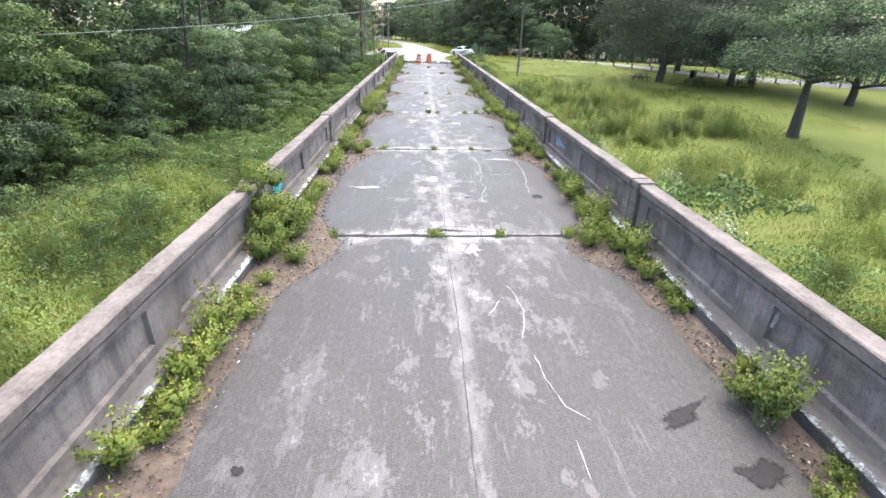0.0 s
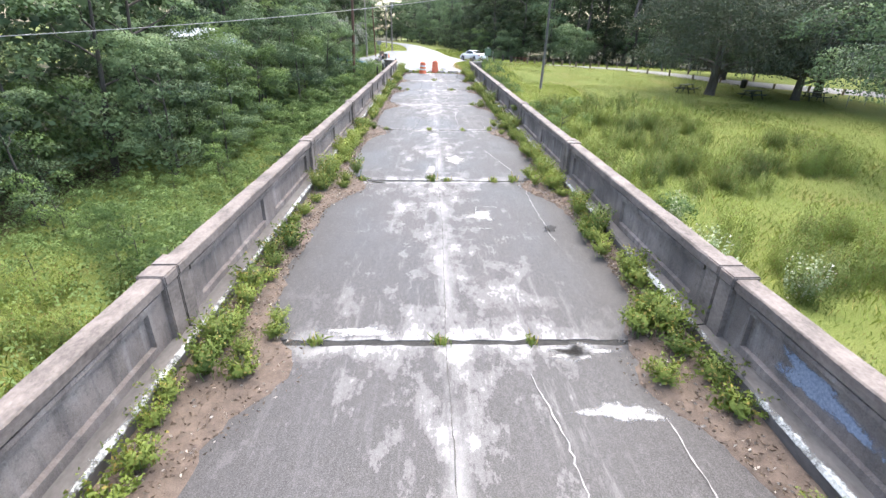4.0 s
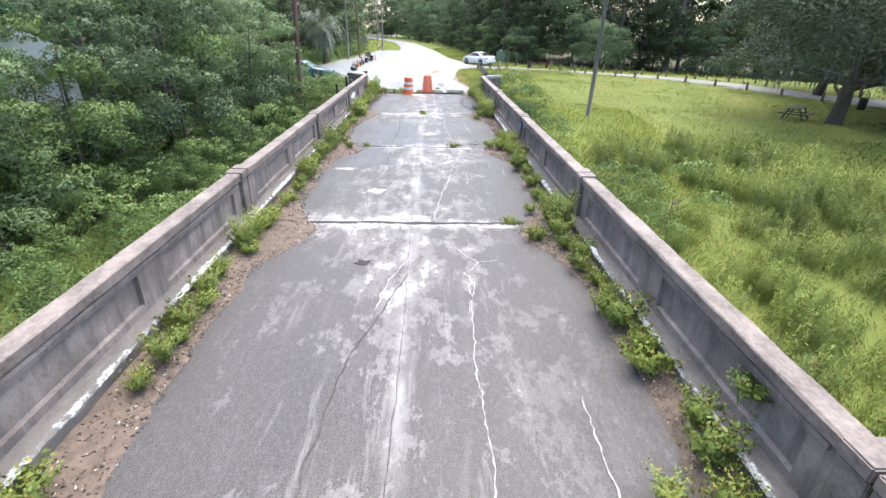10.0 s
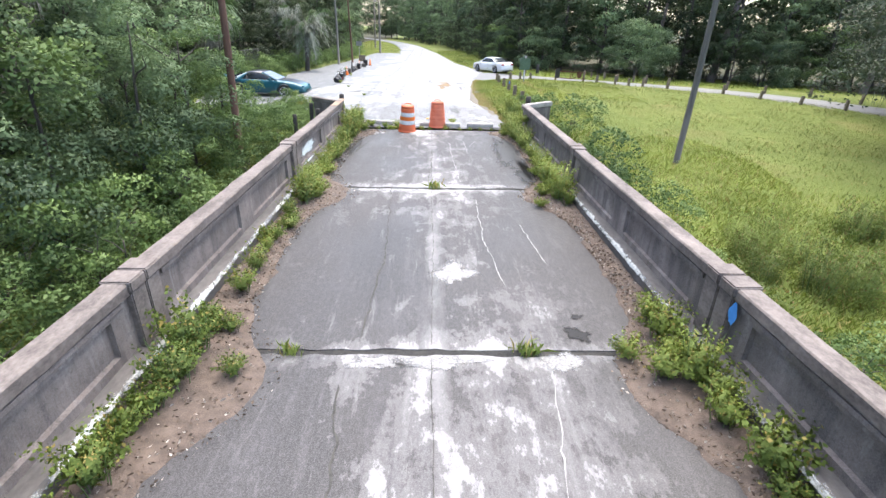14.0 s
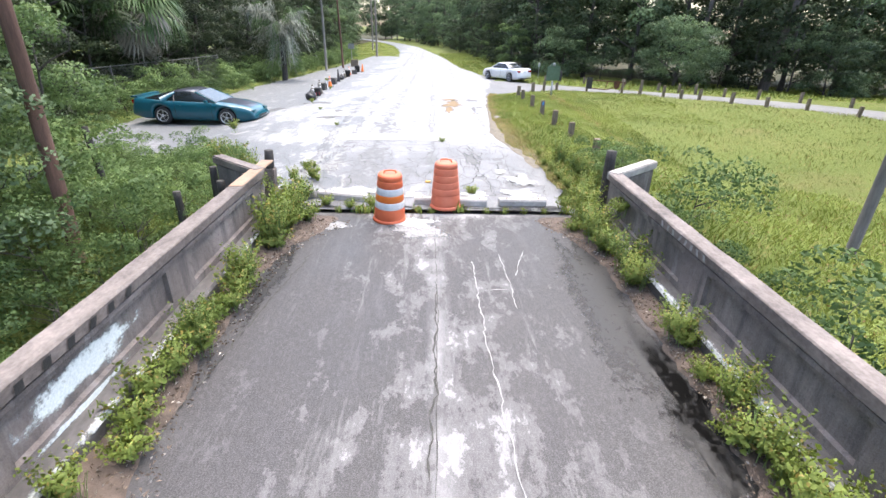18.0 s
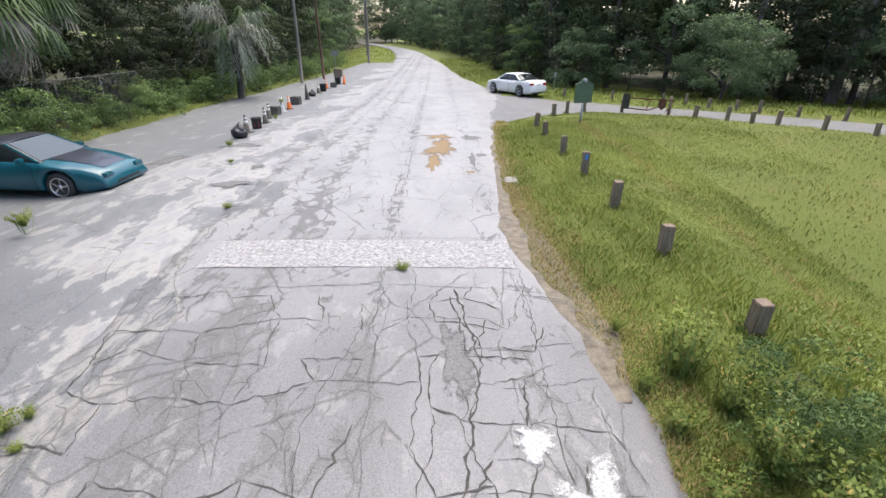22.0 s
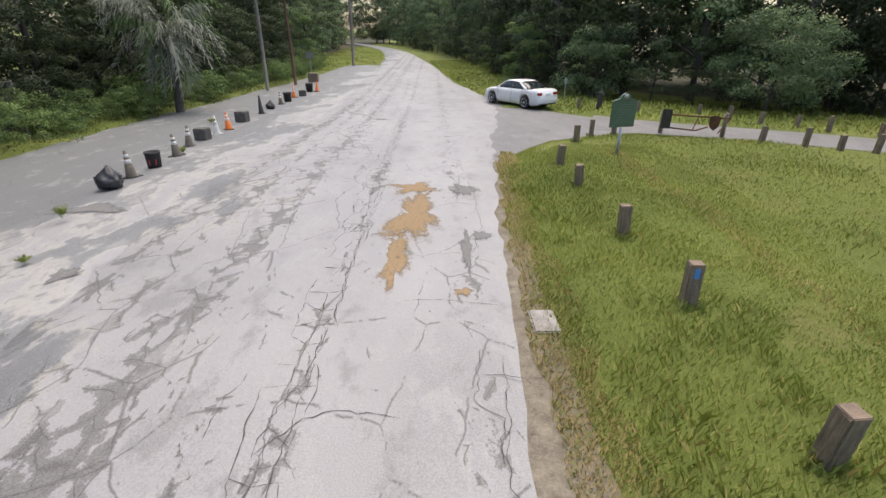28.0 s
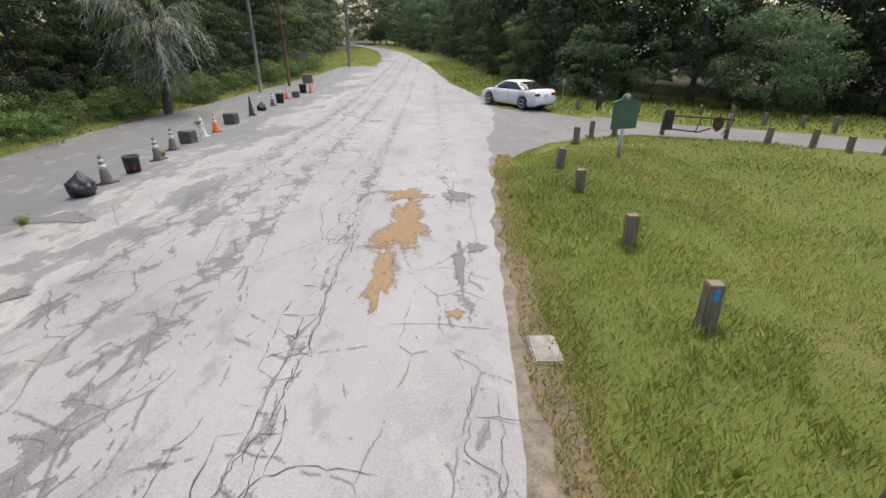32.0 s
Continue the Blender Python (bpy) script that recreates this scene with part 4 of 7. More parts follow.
CRACKS += [
    [(1.87, 27.54), (1.84, 26.75), (1.83, 26.17)], [(0.27, 24.18), (0.54, 24.30)], [(1.25, 38.30), (1.08, 37.0), (0.91, 36.38), (0.79, 35.27), (0.66, 34.29)],
    [(1.21, 35.55), (1.46, 35.51), (1.73, 35.38)], [(1.21, 35.55), (1.26, 35.12), (1.19, 34.72)], [(1.95, 36.62), (1.93, 36.28), (2.06, 36.17)], [(2.23, 36.07), (2.22, 35.59)],
    [(0.52, 49.36), (0.54, 47.23), (0.65, 45.14)], [(0.97, 49.61), (1.01, 48.48), (1.01, 47.97)], [(1.39, 49.72), (1.13, 48.86)], [(0.64, 48.44), (0.98, 48.48)],
    [(1.4, 22.6), (1.7, 21.2), (1.95, 20.0)], [(0.9, 43.9), (0.85, 41.8), (1.0, 40.2)], [(1.6, 42.5), (1.75, 40.9)]]
for i, c in enumerate(CRACKS):
    stuck("crack", flat_ribbon("crack", c, 0.0085, 0.004, i, 0.03), M_CRACKW, bridge, "pale mineral-filled crack" if i == 0 else "")
DARK = [[(-0.03, 30.18), (-0.66, 28.02), (-0.81, 26.04)], [(-1.01, 38.07), (-0.79, 36.15), (-0.63, 34.35)], [(-0.03, 48.44), (-0.11, 45.39)], [(-2.0, 49.6), (-2.25, 48.0), (-2.5, 46.0)], [(-0.95, 44.8), (-0.8, 41.2), (-0.9, 38.8)]]
for i, c in enumerate(DARK):
    stuck("crack", flat_ribbon("crack", c, 0.012, 0.004, 40 + i, 0.04), M_CRACKD, bridge)
for k in range(9):
    y0, y1 = JOINTS[k] + 0.1, JOINTS[k + 1] - 0.1
    stuck("seam", flat_ribbon("seam", [(-0.06, y0), (-0.02, (y0 + y1) / 2), (-0.06, y1)], 0.005, 0.003, 60 + k, 0.015), M_CRACKD, bridge)
for i, (x, y, rx, ry) in enumerate([(0.45, 21.3, 0.36, 0.5), (-0.22, 20.2, 0.16, 0.5), (0.75, 16.7, 0.3, 0.3), (-0.1, 24.9, 0.22, 0.35), (-0.35, 50.6, 0.5, 0.5), (-1.9, 50.75, 0.4, 0.22), (0.35, 5.4, 0.16, 0.3), (-0.25, 9.4, 0.3, 0.25), (-1.7, 8.75, 0.45, 0.12), (0.3, 40.5, 0.3, 0.4), (-1.85, 36.0, 0.35, 0.15), (-0.9, 34.2, 0.3, 0.25), (1.6, 11.3, 0.4, 0.16)]):
    stuck("bleached_patch", blob(x, y, rx, ry, 0.006, i + 3, 40, 0.5), F_PALE, bridge)
for i, (x, y, rx, ry) in enumerate([(1.95, 1.75, 0.3, 0.09), (2.35, 1.1, 0.22, 0.12), (-1.92, 1.25, 0.06, 0.05), (2.0, 8.1, 0.17, 0.12), (0.52, 8.05, 0.05, 0.1), (-0.75, 30.55, 0.13, 0.12), (2.0, 16.05, 0.2, 0.14), (1.7, 38.95, 0.17, 0.2), (1.82, 39.35, 0.1, 0.06)]):
    stuck("tar_spot", blob(x, y, rx, ry, 0.008, i + 31, 30, 0.5, 0.5 - i * 0.4), F_TAR, bridge, "black tar stain")
for i, (x, y, rx, ry) in enumerate([(2.3, 48.3, 0.42, 2.5), (2.4, 45.9, 0.32, 1.2), (-2.45, 49.3, 0.22, 1.5)]):
    stuck("damp_stain", blob(x, y, rx, ry, 0.005, i + 51, 44, 0.5), F_DAMP, bridge, "dark damp stain beside the gutter")


for k, j in enumerate(JOINTS[1:-1]):
    for i in range(3):
        q = random.Random(k * 10 + i)
        stuck("bleached_edge", blob(q.uniform(-1.7, 1.7), j + q.choice((-0.2, 0.22)), q.uniform(0.25, 0.6), q.uniform(0.08, 0.17), 0.005, k * 5 + i, 30, 0.5), F_PALE, bridge)


def gutter(side):
    """Litter and soil lying against the kerb, wider by the joints."""
    vs, fs = [], []
    ys_ = np.arange(-1.0, 51.3, 0.12)
    for y in ys_:
        d = min(abs(y - (j - 0.55)) for j in JOINTS)
        inner = (2.58 if side > 0 else 2.42 + 0.12 * step(40, 46, y)) - 0.62 * math.exp(-(d / 0.95) ** 2) + 0.17 * noise.noise((y * 1.2, side * 9, 0)) + 0.09 * noise.noise((y * 5, side * 9, 0))
        for i, u in enumerate((0, 0.06, 0.25, 0.5, 0.75, 1)):
            x = inner + (2.93 - inner) * u
            h = 0.0 if i == 0 else 0.018 + 0.04 * u + 0.018 * noise.noise((x * 6, y * 6, side * 3))
            vs.append((side * x, y, h + 0.001))
    fs = [(j * 6 + i, j * 6 + i + 1, (j + 1) * 6 + i + 1, (j + 1) * 6 + i) for j in range(len(ys_) - 1) for i in range(5)]
    return mesh("gutter_soil", vs, fs, M_DIRT, True)


for side in (1, -1):
    tagged(part("gutter_soil", gutter(side), bridge, "brown soil and leaf litter along the kerb"), kind="stuff")
    rl = np.random.default_rng(80 + side)
    ly = rl.uniform(-0.5, 51, 13000)
    ld = np.min(np.abs(ly[:, None] - (np.array(JOINTS)[None] - 0.55)), 1)
    lx = 2.92 - ((0.3 if side > 0 else 0.5) + 0.65 * np.exp(-(ld / 0.95) ** 2)) * rl.uniform(0, 1.15, 13000)
    lz = 0.03 + 0.035 * rl.uniform(0, 1, 13000)
    lit = leaf_quads(np.stack([side * lx, ly, lz], 1), 0.04, rl, 0.85, 0.5)
    tagged(part("leaf_litter", quads_mesh("leaf_litter", lit, M_LITTER), bridge, "dry leaves and grit lying in the gutter"), kind="stuff")
    # lichen crust on the kerb's edge
    for k in range(8):
        vs, fs, fade = [], [], []
        y0, L = 0.2 + k * 6.3, 6.3
        for i in range(91):
            y = y0 + L * i / 90
            full = 0.26 + 0.75 * noise.noise((y * 0.55, side * 3.0, 2)) + 0.25 * noise.noise((y * 2.3, side, 7))
            dr = 0.03 + 0.15 * max(0, noise.noise((y * 1.3, side * 2, 5)))
            vs += [(side * 3.0, y, 0.2475), (side * 2.955, y, 0.246), (side * 2.922, y, 0.236), (side * 2.90, y, 0.198), (side * 2.905, y, 0.198 - dr)]
            fade += [0.0, full, full + 0.35, full + 0.3, -0.1]
        fs = [(5 * i + j, 5 * i + j + 1, 5 * i + j + 6, 5 * i + j + 5) for i in range(90) for j in range(4)]
        stuck("lichen", (vs, fs, fade), F_CRUST, bridge, "white lichen crust on the kerb edge" if k == 0 else "")


def wall_patch(y, z, ry, rz, side, seed, wild=0.45, x=3.147, turn=0.0):
    v, f, e = blob(y, z, ry, rz, 0, seed, 40, wild, turn)
    return [(side * (x - 0.001), a, b) for a, b, _ in v], f, e


def bars(side, y0, y1, z, h, n, seed, x, material, label):
    """Strokes of unreadable painted letters, one part each."""
    rng = random.Random(seed)
    for i in range(n):
        y = y0 + (y1 - y0) * (i + 0.5) / n
        w, s = abs(y1 - y0) / n * 0.16, rng.uniform(-0.05, 0.05)
        vs = [(side * x, y - w, z - h / 2), (side * x, y + w, z - h / 2), (side * x, y + w + s, z + h / 2), (side * x, y - w + s, z + h / 2)]
        stuck("painted_stroke", (vs, [(0, 1, 2, 3)]), material, bridge, label if i == 0 else "")


stuck("graffiti", wall_patch(7.1, 0.545, 0.42, 0.15, -1, 3), F_TEAL, bridge, "teal spray-painted graffiti")
bars(-1, 7.55, 8.9, 0.55, 0.3, 8, 2, 3.146, M_FAINT, "pale painted strokes")
stuck("graffiti", wall_patch(10.9, 0.55, 0.62, 0.15, 1, 5, 0.45), F_BLUE, bridge, "pale blue spray paint")
bars(1, 2.35, 3.1, 0.6, 0.17, 5, 3, 3.098, M_FAINT, "faint white painted strokes")
stuck("graffiti", wall_patch(46.15, 0.54, 0.82, 0.165, -1, 9, 0.22), F_SPLASH, bridge, "white paint splashed over the panel")
stuck("graffiti", wall_patch(46.0, 0.285, 0.75, 0.04, -1, 14, 0.3, 3.097), F_SPLASH, bridge)
bars(-1, 45.3, 46.9, 0.925, 0.085, 6, 5, 3.036, M_TAR, "black painted strokes")
stuck("graffiti", wall_patch(38.3, 0.74, 0.05, 0.1, 1, 12, 0.2, 3.034), M_BLUEPAINT, bridge, "small blue paint mark")
bars(1, 47.5, 48.75, 0.93, 0.075, 8, 6, 3.036, M_CRACKW, "scratched pale strokes on the coping")
rust_cap = part("cap_stain", boxmesh("cap_stain", (-3.272, -3.055, 49.9, 51.5, 0.985, 1.011), M_RUSTCAP, 0.004), bridge, "orange-stained stretch of coping")

# ---- the end of the bridge ----


def concrete_stop(name, a, b, label):
    L = math.hypot(b[0] - a[0], b[1] - a[1])
    ang = math.degrees(math.atan2(b[1] - a[1], b[0] - a[0]))
    t = empty(name, pose((a[0] + b[0]) / 2, (a[1] + b[1]) / 2, road_z(52) + 0.03, 0, 0, ang), label, "wheel stop", "wheel stops at the bridge's end")
    bm = bmesh.new()
    prof = [(-0.09, 0), (-0.085, 0.1), (-0.06, 0.135), (0.06, 0.135), (0.085, 0.1), (0.09, 0)]
    m = len(prof)
    vs = [bm.verts.new((x, y, z + (0.008 * noise.noise((x * 3, y * 9, L)) if z > 0 else 0))) for x in np.linspace(-L / 2, L / 2, 12) for y, z in prof]
    for j in range(11):
        for i in range(m):
            bm.faces.new((vs[j * m + i], vs[j * m + (i + 1) % m], vs[(j + 1) * m + (i + 1) % m], vs[(j + 1) * m + i]))
    bm.faces.new(vs[:m])
    bm.faces.new(vs[-m:])
    part("bar", bmesh_mesh("bar", bm, M_PALECAP), t)
    for s in (-1, 1):
        part("bolt", lathe("bolt", [(0.02, 0.12), (0.02, 0.143), (0.008, 0.147), (0.0001, 0.147)], M_RUST, 8), t, at=pose(s * (L / 2 - 0.15), 0, 0))


concrete_stop("wheel_stop", (-3.35, 52.45), (-2.5, 52.22), "pale concrete wheel stop lying across the road's end")
concrete_stop("wheel_stop", (-2.45, 52.2), (-1.42, 51.96), "pale concrete wheel stop, one end chipped")
concrete_stop("wheel_stop", (-0.45, 51.86), (1.0, 51.78), "pale concrete wheel stop by the traffic drum")
concrete_stop("wheel_stop", (1.25, 51.8), (2.2, 51.82), "short pale concrete wheel stop")
for i, (x, y, rx, ry) in enumerate([(0.85, 52.35, 0.38, 0.28), (-0.5, 52.4, 0.28, 0.2), (-1.7, 52.6, 0.5, 0.3), (1.8, 52.5, 0.45, 0.4), (2.0, 53.5, 0.35, 0.5), (1.6, 54.3, 0.3, 0.25), (-0.4, 50.95, 0.4, 0.26)]):
    tagged(stuck("white_paint_patch", blob(x, y, rx, ry, road_z(52) + (0.045 if y > 51.5 else -0.023), i + 70, 40, 0.6), F_WHITE, None), "worn white paint on the pavement", "paint patch", kind="structure")
for i, (x, y, rx, ry) in enumerate([(-2.4, 51.62, 0.5, 0.1), (0.5, 51.6, 0.45, 0.11), (1.5, 51.58, 0.6, 0.12), (2.3, 51.62, 0.35, 0.12), (-0.7, 51.62, 0.4, 0.09)]):
    tagged(stuck("tar_patch", blob(x, y, rx, ry, road_z(52) + 0.036, i + 170, 40, 0.6), F_TAR, None), "black crumbled tar along the bridge's end joint", "tar patch", kind="structure")
for x, y in ((-0.2, 53.3), (0.3, 53.12)):
    t = empty("road_marker", pose(x, y, road_z(52) + 0.03, 0, 0, 4), "small yellow raised road marker", "road marker", "road markers")
    part("body", boxmesh("body", (-0.06, 0.06, -0.055, 0.055, 0, 0.03), M_YELLOW, 0.012), t)


def drum(x, y, z, turn, lean, banded, label):
    t = empty("traffic_drum", pose(x, y, z, lean, lean * 0.6, turn), label, "traffic drum", "traffic drums")
    lo = M_ORANGE if banded else M_ORANGE3
    part("base", lathe("base", [(0.305, 0.0), (0.315, 0.02), (0.30, 0.055), (0.275, 0.07)], lo, 32), t, "heavy ballast ring")
    cuts = [(0.285, 0.27, 0.065, 0.27), (0.272, 0.262, 0.27, 0.40), (0.258, 0.25, 0.40, 0.53), (0.246, 0.238, 0.53, 0.66), (0.234, 0.225, 0.66, 0.79)]
    for i, (r0, r1, z0, z1) in enumerate(cuts):
        matl = (M_ORANGE, M_REFLECT, M_ORANGE2, M_REFLECT, M_ORANGE)[i] if banded else M_ORANGE3
        part("band" if i else "skirt", lathe("band", [(r0, z0), (r0 + 0.006, z0 + 0.012), (r1 + 0.004, z1 - 0.012), (r1, z1)], matl, 32), t, "white reflective band" if banded and i in (1, 3) else "")
    part("lid", lathe("lid", [(0.226, 0.79), (0.222, 0.86), (0.2, 0.895), (0.12, 0.9), (0.0001, 0.9)], M_ORANGE if banded else M_ORANGE3, 32), t)
    part("handle", tubes("handle", [([(-0.11, 0, 0.895), (-0.1, 0, 0.945), (0, 0, 0.955), (0.1, 0, 0.945), (0.11, 0, 0.895)], 0.016)], M_ORANGE, 8), t, "moulded carrying handle")


drum(-0.9, 51.14, 0.0, 10, 3, True, "dented orange traffic drum with white reflective bands")
drum(0.17, 51.72, 0.05, -15, -1, False, "faded orange traffic drum, its bands worn off")


def post(name, x, y, h, r, material, lean, label, square=False, top=None, group="", z=None, category="post"):
    t = empty(name, pose(x, y, ground_z(x, y) if z is None else z, lean[0], lean[1], random.Random(x * 7 + y).uniform(-12, 12)), label, category, group)
    rng = random.Random(x + y)
    if square:
        bm = bmesh.new()
        box(bm, -r, r, -r, r, -0.25, h, 0.012)
        bmesh.ops.subdivide_edges(bm, edges=bm.edges, cuts=1)
        for v in bm.verts:
            v.co += Vector((rng.uniform(-1, 1), rng.uniform(-1, 1), 0)) * 0.006
        part("shaft", bmesh_mesh("shaft", bm, material), t)
    else:
        prof = [(r * (1.06 - 0.08 * i / 8 + rng.uniform(-0.03, 0.03)), -0.25 + (h + 0.25) * i / 8) for i in range(9)]
        part("shaft", lathe("shaft", prof + [(r * 0.6, h + 0.006), (0.0001, h + 0.008)], material, 14), t)
    if top:
        part("cut_top", boxmesh("cut_top", (-r * 0.97, r * 0.97, -r * 0.97, r * 0.97, h - 0.02, h + 0.012), top, 0.008), t, "sawn weathered top")
    return t


gp = post("gate_post", -3.3, 51.8, 1.12, 0.085, M_DARKWOOD, (0, 4), "dark wooden post in a grey concrete jacket beside the parapet", z=0)
part("jacket", boxmesh("jacket", (-0.1, 0.1, -0.1, 0.1, -0.2, 0.78), M_CAP, 0.015), gp, "grey concrete jacket")
post("gate_post", 3.42, 51.95, 1.14, 0.1, M_DARKWOOD, (-3, 2), "dark rotting wooden post behind the parapet's end", z=0)
for i, (x, y, h) in enumerate([(-4.05, 51.25, 0.95), (-4.35, 51.75, 1.05), (-4.75, 51.1, 0.75), (-7.6, 53.4, 1.5)]):
    post("old_post", x, y, h, 0.07, M_DARKWOOD, (4 - 3 * i, 6 - 4 * i), "broken dark wooden post among the weeds", z=-0.25 if y < 53 else None)

# low bollards along the lawn
bol = [(4.45, 55.8, 0.45), (4.32, 57.95, 0.5), (4.34, 60.3, 0.52), (4.4, 62.7, 0.55), (4.45, 65.05, 0.5), (4.55, 68.1, 0.48), (4.68, 70.4, 0.5), (6.35, 74.6, 0.48), (7.45, 76.4, 0.48), (8.3, 76.3, 0.45)]
for i, (x, y, h) in enumerate(bol):
    b = post("bollard", x, y, h + 0.04, 0.085, M_WOOD, (random.Random(i).uniform(-4, 4), random.Random(i + 9).uniform(-4, 4)), "short weathered square wooden bollard in the grass" if i != 3 else "short weathered wooden bollard with a blue paint mark", True, M_WOODTOP, "bollards along the lawn", category="bollard")
    if i == 3:
        part("paint_mark", boxmesh("paint_mark", (-0.03, 0.03, -0.0885, -0.083, 0.42, 0.55), M_BLUEPAINT, 0), b, "blue paint mark")
park = [(13.64, 75.4), (15.05, 75.0), (16.0, 74.5), (17.0, 74.1), (18.6, 73.2), (20.2, 72.2), (22, 71.2), (24, 69.8), (26, 68.3), (28, 66.7), (30, 65.0), (32.2, 63.2), (34.5, 62), (37, 61), (40, 59.8), (43, 58.8),
        (16.1, 84.6), (16.9, 83.0), (17.6, 81.5), (18.8, 80.6), (19.6, 79.6), (21.3, 78.7), (23, 77.4), (25, 75.9), (27.2, 74.2), (29.6, 72.3), (32, 70.2), (35, 67.5), (38, 66.3), (9.5, 85.4), (12.6, 84.6)]
for i, (x, y) in enumerate(park):
    post("bollard", x, y, 0.6 + 0.08 * math.sin(i * 2.3), 0.085, M_WOOD, (2 * math.sin(i), 3 * math.cos(i * 1.7)), "short weathered wooden post along the park road", True, M_WOODTOP, "posts along the park road", category="bollard")
post("stump_post", 10.85, 85.9, 0.95, 0.15, M_DARKWOOD, (0, 2), "thick dark wooden post beyond the park road")


def gate():
    z = ground_z(11.5, 77.3)
    g = empty("pipe_gate", pose(10.75, 77.6, z, 0, 0, -17), "rusty pipe gate with a dark board and a brown shield sign", "gate")
    for x in (0.0, 2.35):
        part("post", lathe("post", [(0.09, -0.2), (0.085, 0.85), (0.05, 0.87), (0.0001, 0.87)], M_WOOD, 12), g, at=pose(x, 0, 0))
    part("rail", tubes("rail", [([(0, -0.05, 0.72), (2.5, -0.05, 0.66)], 0.035)], M_RUST), g)
    part("rail", tubes("rail", [([(0.1, -0.05, 0.2), (1.3, -0.05, 0.12), (1.75, -0.05, 0.3)], 0.03)], M_RUST), g)
    part("brace", tubes("brace", [([(1.2, -0.05, 0.12), (1.35, -0.05, 0.7)], 0.025)], M_RUST), g)
    part("brace", tubes("brace", [([(2.15, -0.05, 0.05), (2.5, -0.05, 0.66)], 0.025)], M_RUST), g)
    part("board", boxmesh("board", (-0.05, 0.32, -0.12, -0.09, 0.15, 0.92), M_DARKWOOD, 0.01), g, "dark weathered board")
    vs = [(1.95 + x, -0.1, 0.5 + zz) for x, zz in [(0, -0.34), (0.16, -0.2), (0.2, 0.02), (0.2, 0.2), (0, 0.26), (-0.2, 0.2), (-0.2, 0.02), (-0.16, -0.2)]]
    vs += [(x, y + 0.02, zz) for x, y, zz in vs]
    part("shield", mesh("shield", vs, [tuple(range(8)), tuple(range(15, 7, -1))] + [(i, (i + 1) % 8, (i + 1) % 8 + 8, i + 8) for i in range(8)], M_RUST), g, "brown shield-shaped sign")


gate()


def marker_sign():
    x, y = 7.0, 72.35
    s = empty("historical_marker", pose(x, y, ground_z(x, y) - 0.12, 0, 0, 15), "green cast historical marker with crest on a pale post", "sign")
    part("post", lathe("post", [(0.055, -0.2), (0.05, 0.95), (0.0001, 0.96)], M_GALV, 12), s)
    bm = bmesh.new()
    box(bm, -0.43, 0.43, -0.035, 0.035, 0.98, 1.75, 0.02)
    part("panel", bmesh_mesh("panel", bm, M_SIGN), s)
    out = [(-0.43, 1.75), (-0.34, 1.79), (-0.2, 1.82), (-0.14, 1.93), (0, 1.99), (0.14, 1.93), (0.2, 1.82), (0.34, 1.79), (0.43, 1.75)]
    vs = [(a, -0.03, b) for a, b in out] + [(a, 0.03, b) for a, b in out]
    n = len(out)
    part("crest", mesh("crest", vs, [tuple(range(n)), tuple(range(2 * n - 1, n - 1, -1))] + [(i, (i + 1) % n, (i + 1) % n + n, i + n) for i in range(n)], M_SIGN), s)
    part("emblem", lathe("emblem", [(0.09, 0), (0.09, 0.012), (0.0001, 0.014)], M_GALV, 20), s, "pale round emblem", at=pose(0, -0.03, 1.87, 90, 0, 0))
    for k in range(8):
        w = 0.34 - 0.05 * ((k * 3) % 4)
        part("text_line", boxmesh("text_line", (-w, w, -0.04, -0.036, 1.64 - k * 0.075, 1.665 - k * 0.075), M_SIGNTEXT, 0), s)


marker_sign()
t = post("small_sign", 9.75, 89.6, 1.4, 0.025, M_GALV, (0, 0), "slim white sign post on the verge", category="sign")
part("plate", boxmesh("plate", (-0.1, 0.1, -0.04, -0.028, 1.05, 1.35), M_GALV, 0.004), t)
t = post("road_sign", -9.6, 103, 2.2, 0.035, M_GALV, (0, 0), "road sign on a steel post seen from behind", category="sign")
part("plate", boxmesh("plate", (-0.38, 0.38, -0.05, -0.036, 1.75, 2.3), M_GALV, 0.01), t)

# ---- poles and cable ----


def utility_pole(x, y, h, r, material, lean, label, z=None, arm=False):
    t = empty("utility_pole", pose(x, y, ground_z(x, y) if z is None else z, lean[0], lean[1], 0), label, "utility pole")
    part("shaft", tubes("shaft", [([(0, 0, -1.2), (0.02, 0, h * 0.4), (0, 0.02, h * 0.75), (0.02, 0, h)], [r * 1.1, r, r * 0.85, r * 0.7])], material, 14), t)
    part("bracket", boxmesh("bracket", (-0.05, 0.05, -r - 0.08, -r * 0.5, h - 0.5, h - 0.35), M_GALV, 0.01), t)
    if arm:
        part("crossarm", boxmesh("crossarm", (-0.9, 0.9, -0.16, -0.06, h - 0.55, h - 0.42), M_POLEGREY, 0.01), t)
        part("transformer", lathe("transformer", [(0.05, h - 1.6), (0.2, h - 1.55), (0.2, h - 0.95), (0.1, h - 0.88), (0.0001, h - 0.86)], M_GALV, 16), t, at=pose(0.28, 0, 0))
    return t


utility_pole(-6.75, 50.9, 8.5, 0.115, M_POLEBROWN, (0, 2.0), "reddish-brown wooden utility pole among the bushes")
utility_pole(9.7, 52.6, 8.9, 0.11, M_POLEDARK, (-1.0, 1.5), "grey weathered wooden pole standing in the meadow")
utility_pole(-10.9, 94.5, 9, 0.12, M_POLEGREY, (0, 0), "grey wooden utility pole at the apron's end")
utility_pole(-9.9, 98.5, 8, 0.11, M_POLEBROWN, (0, -1.5), "reddish wooden pole at the apron's end")
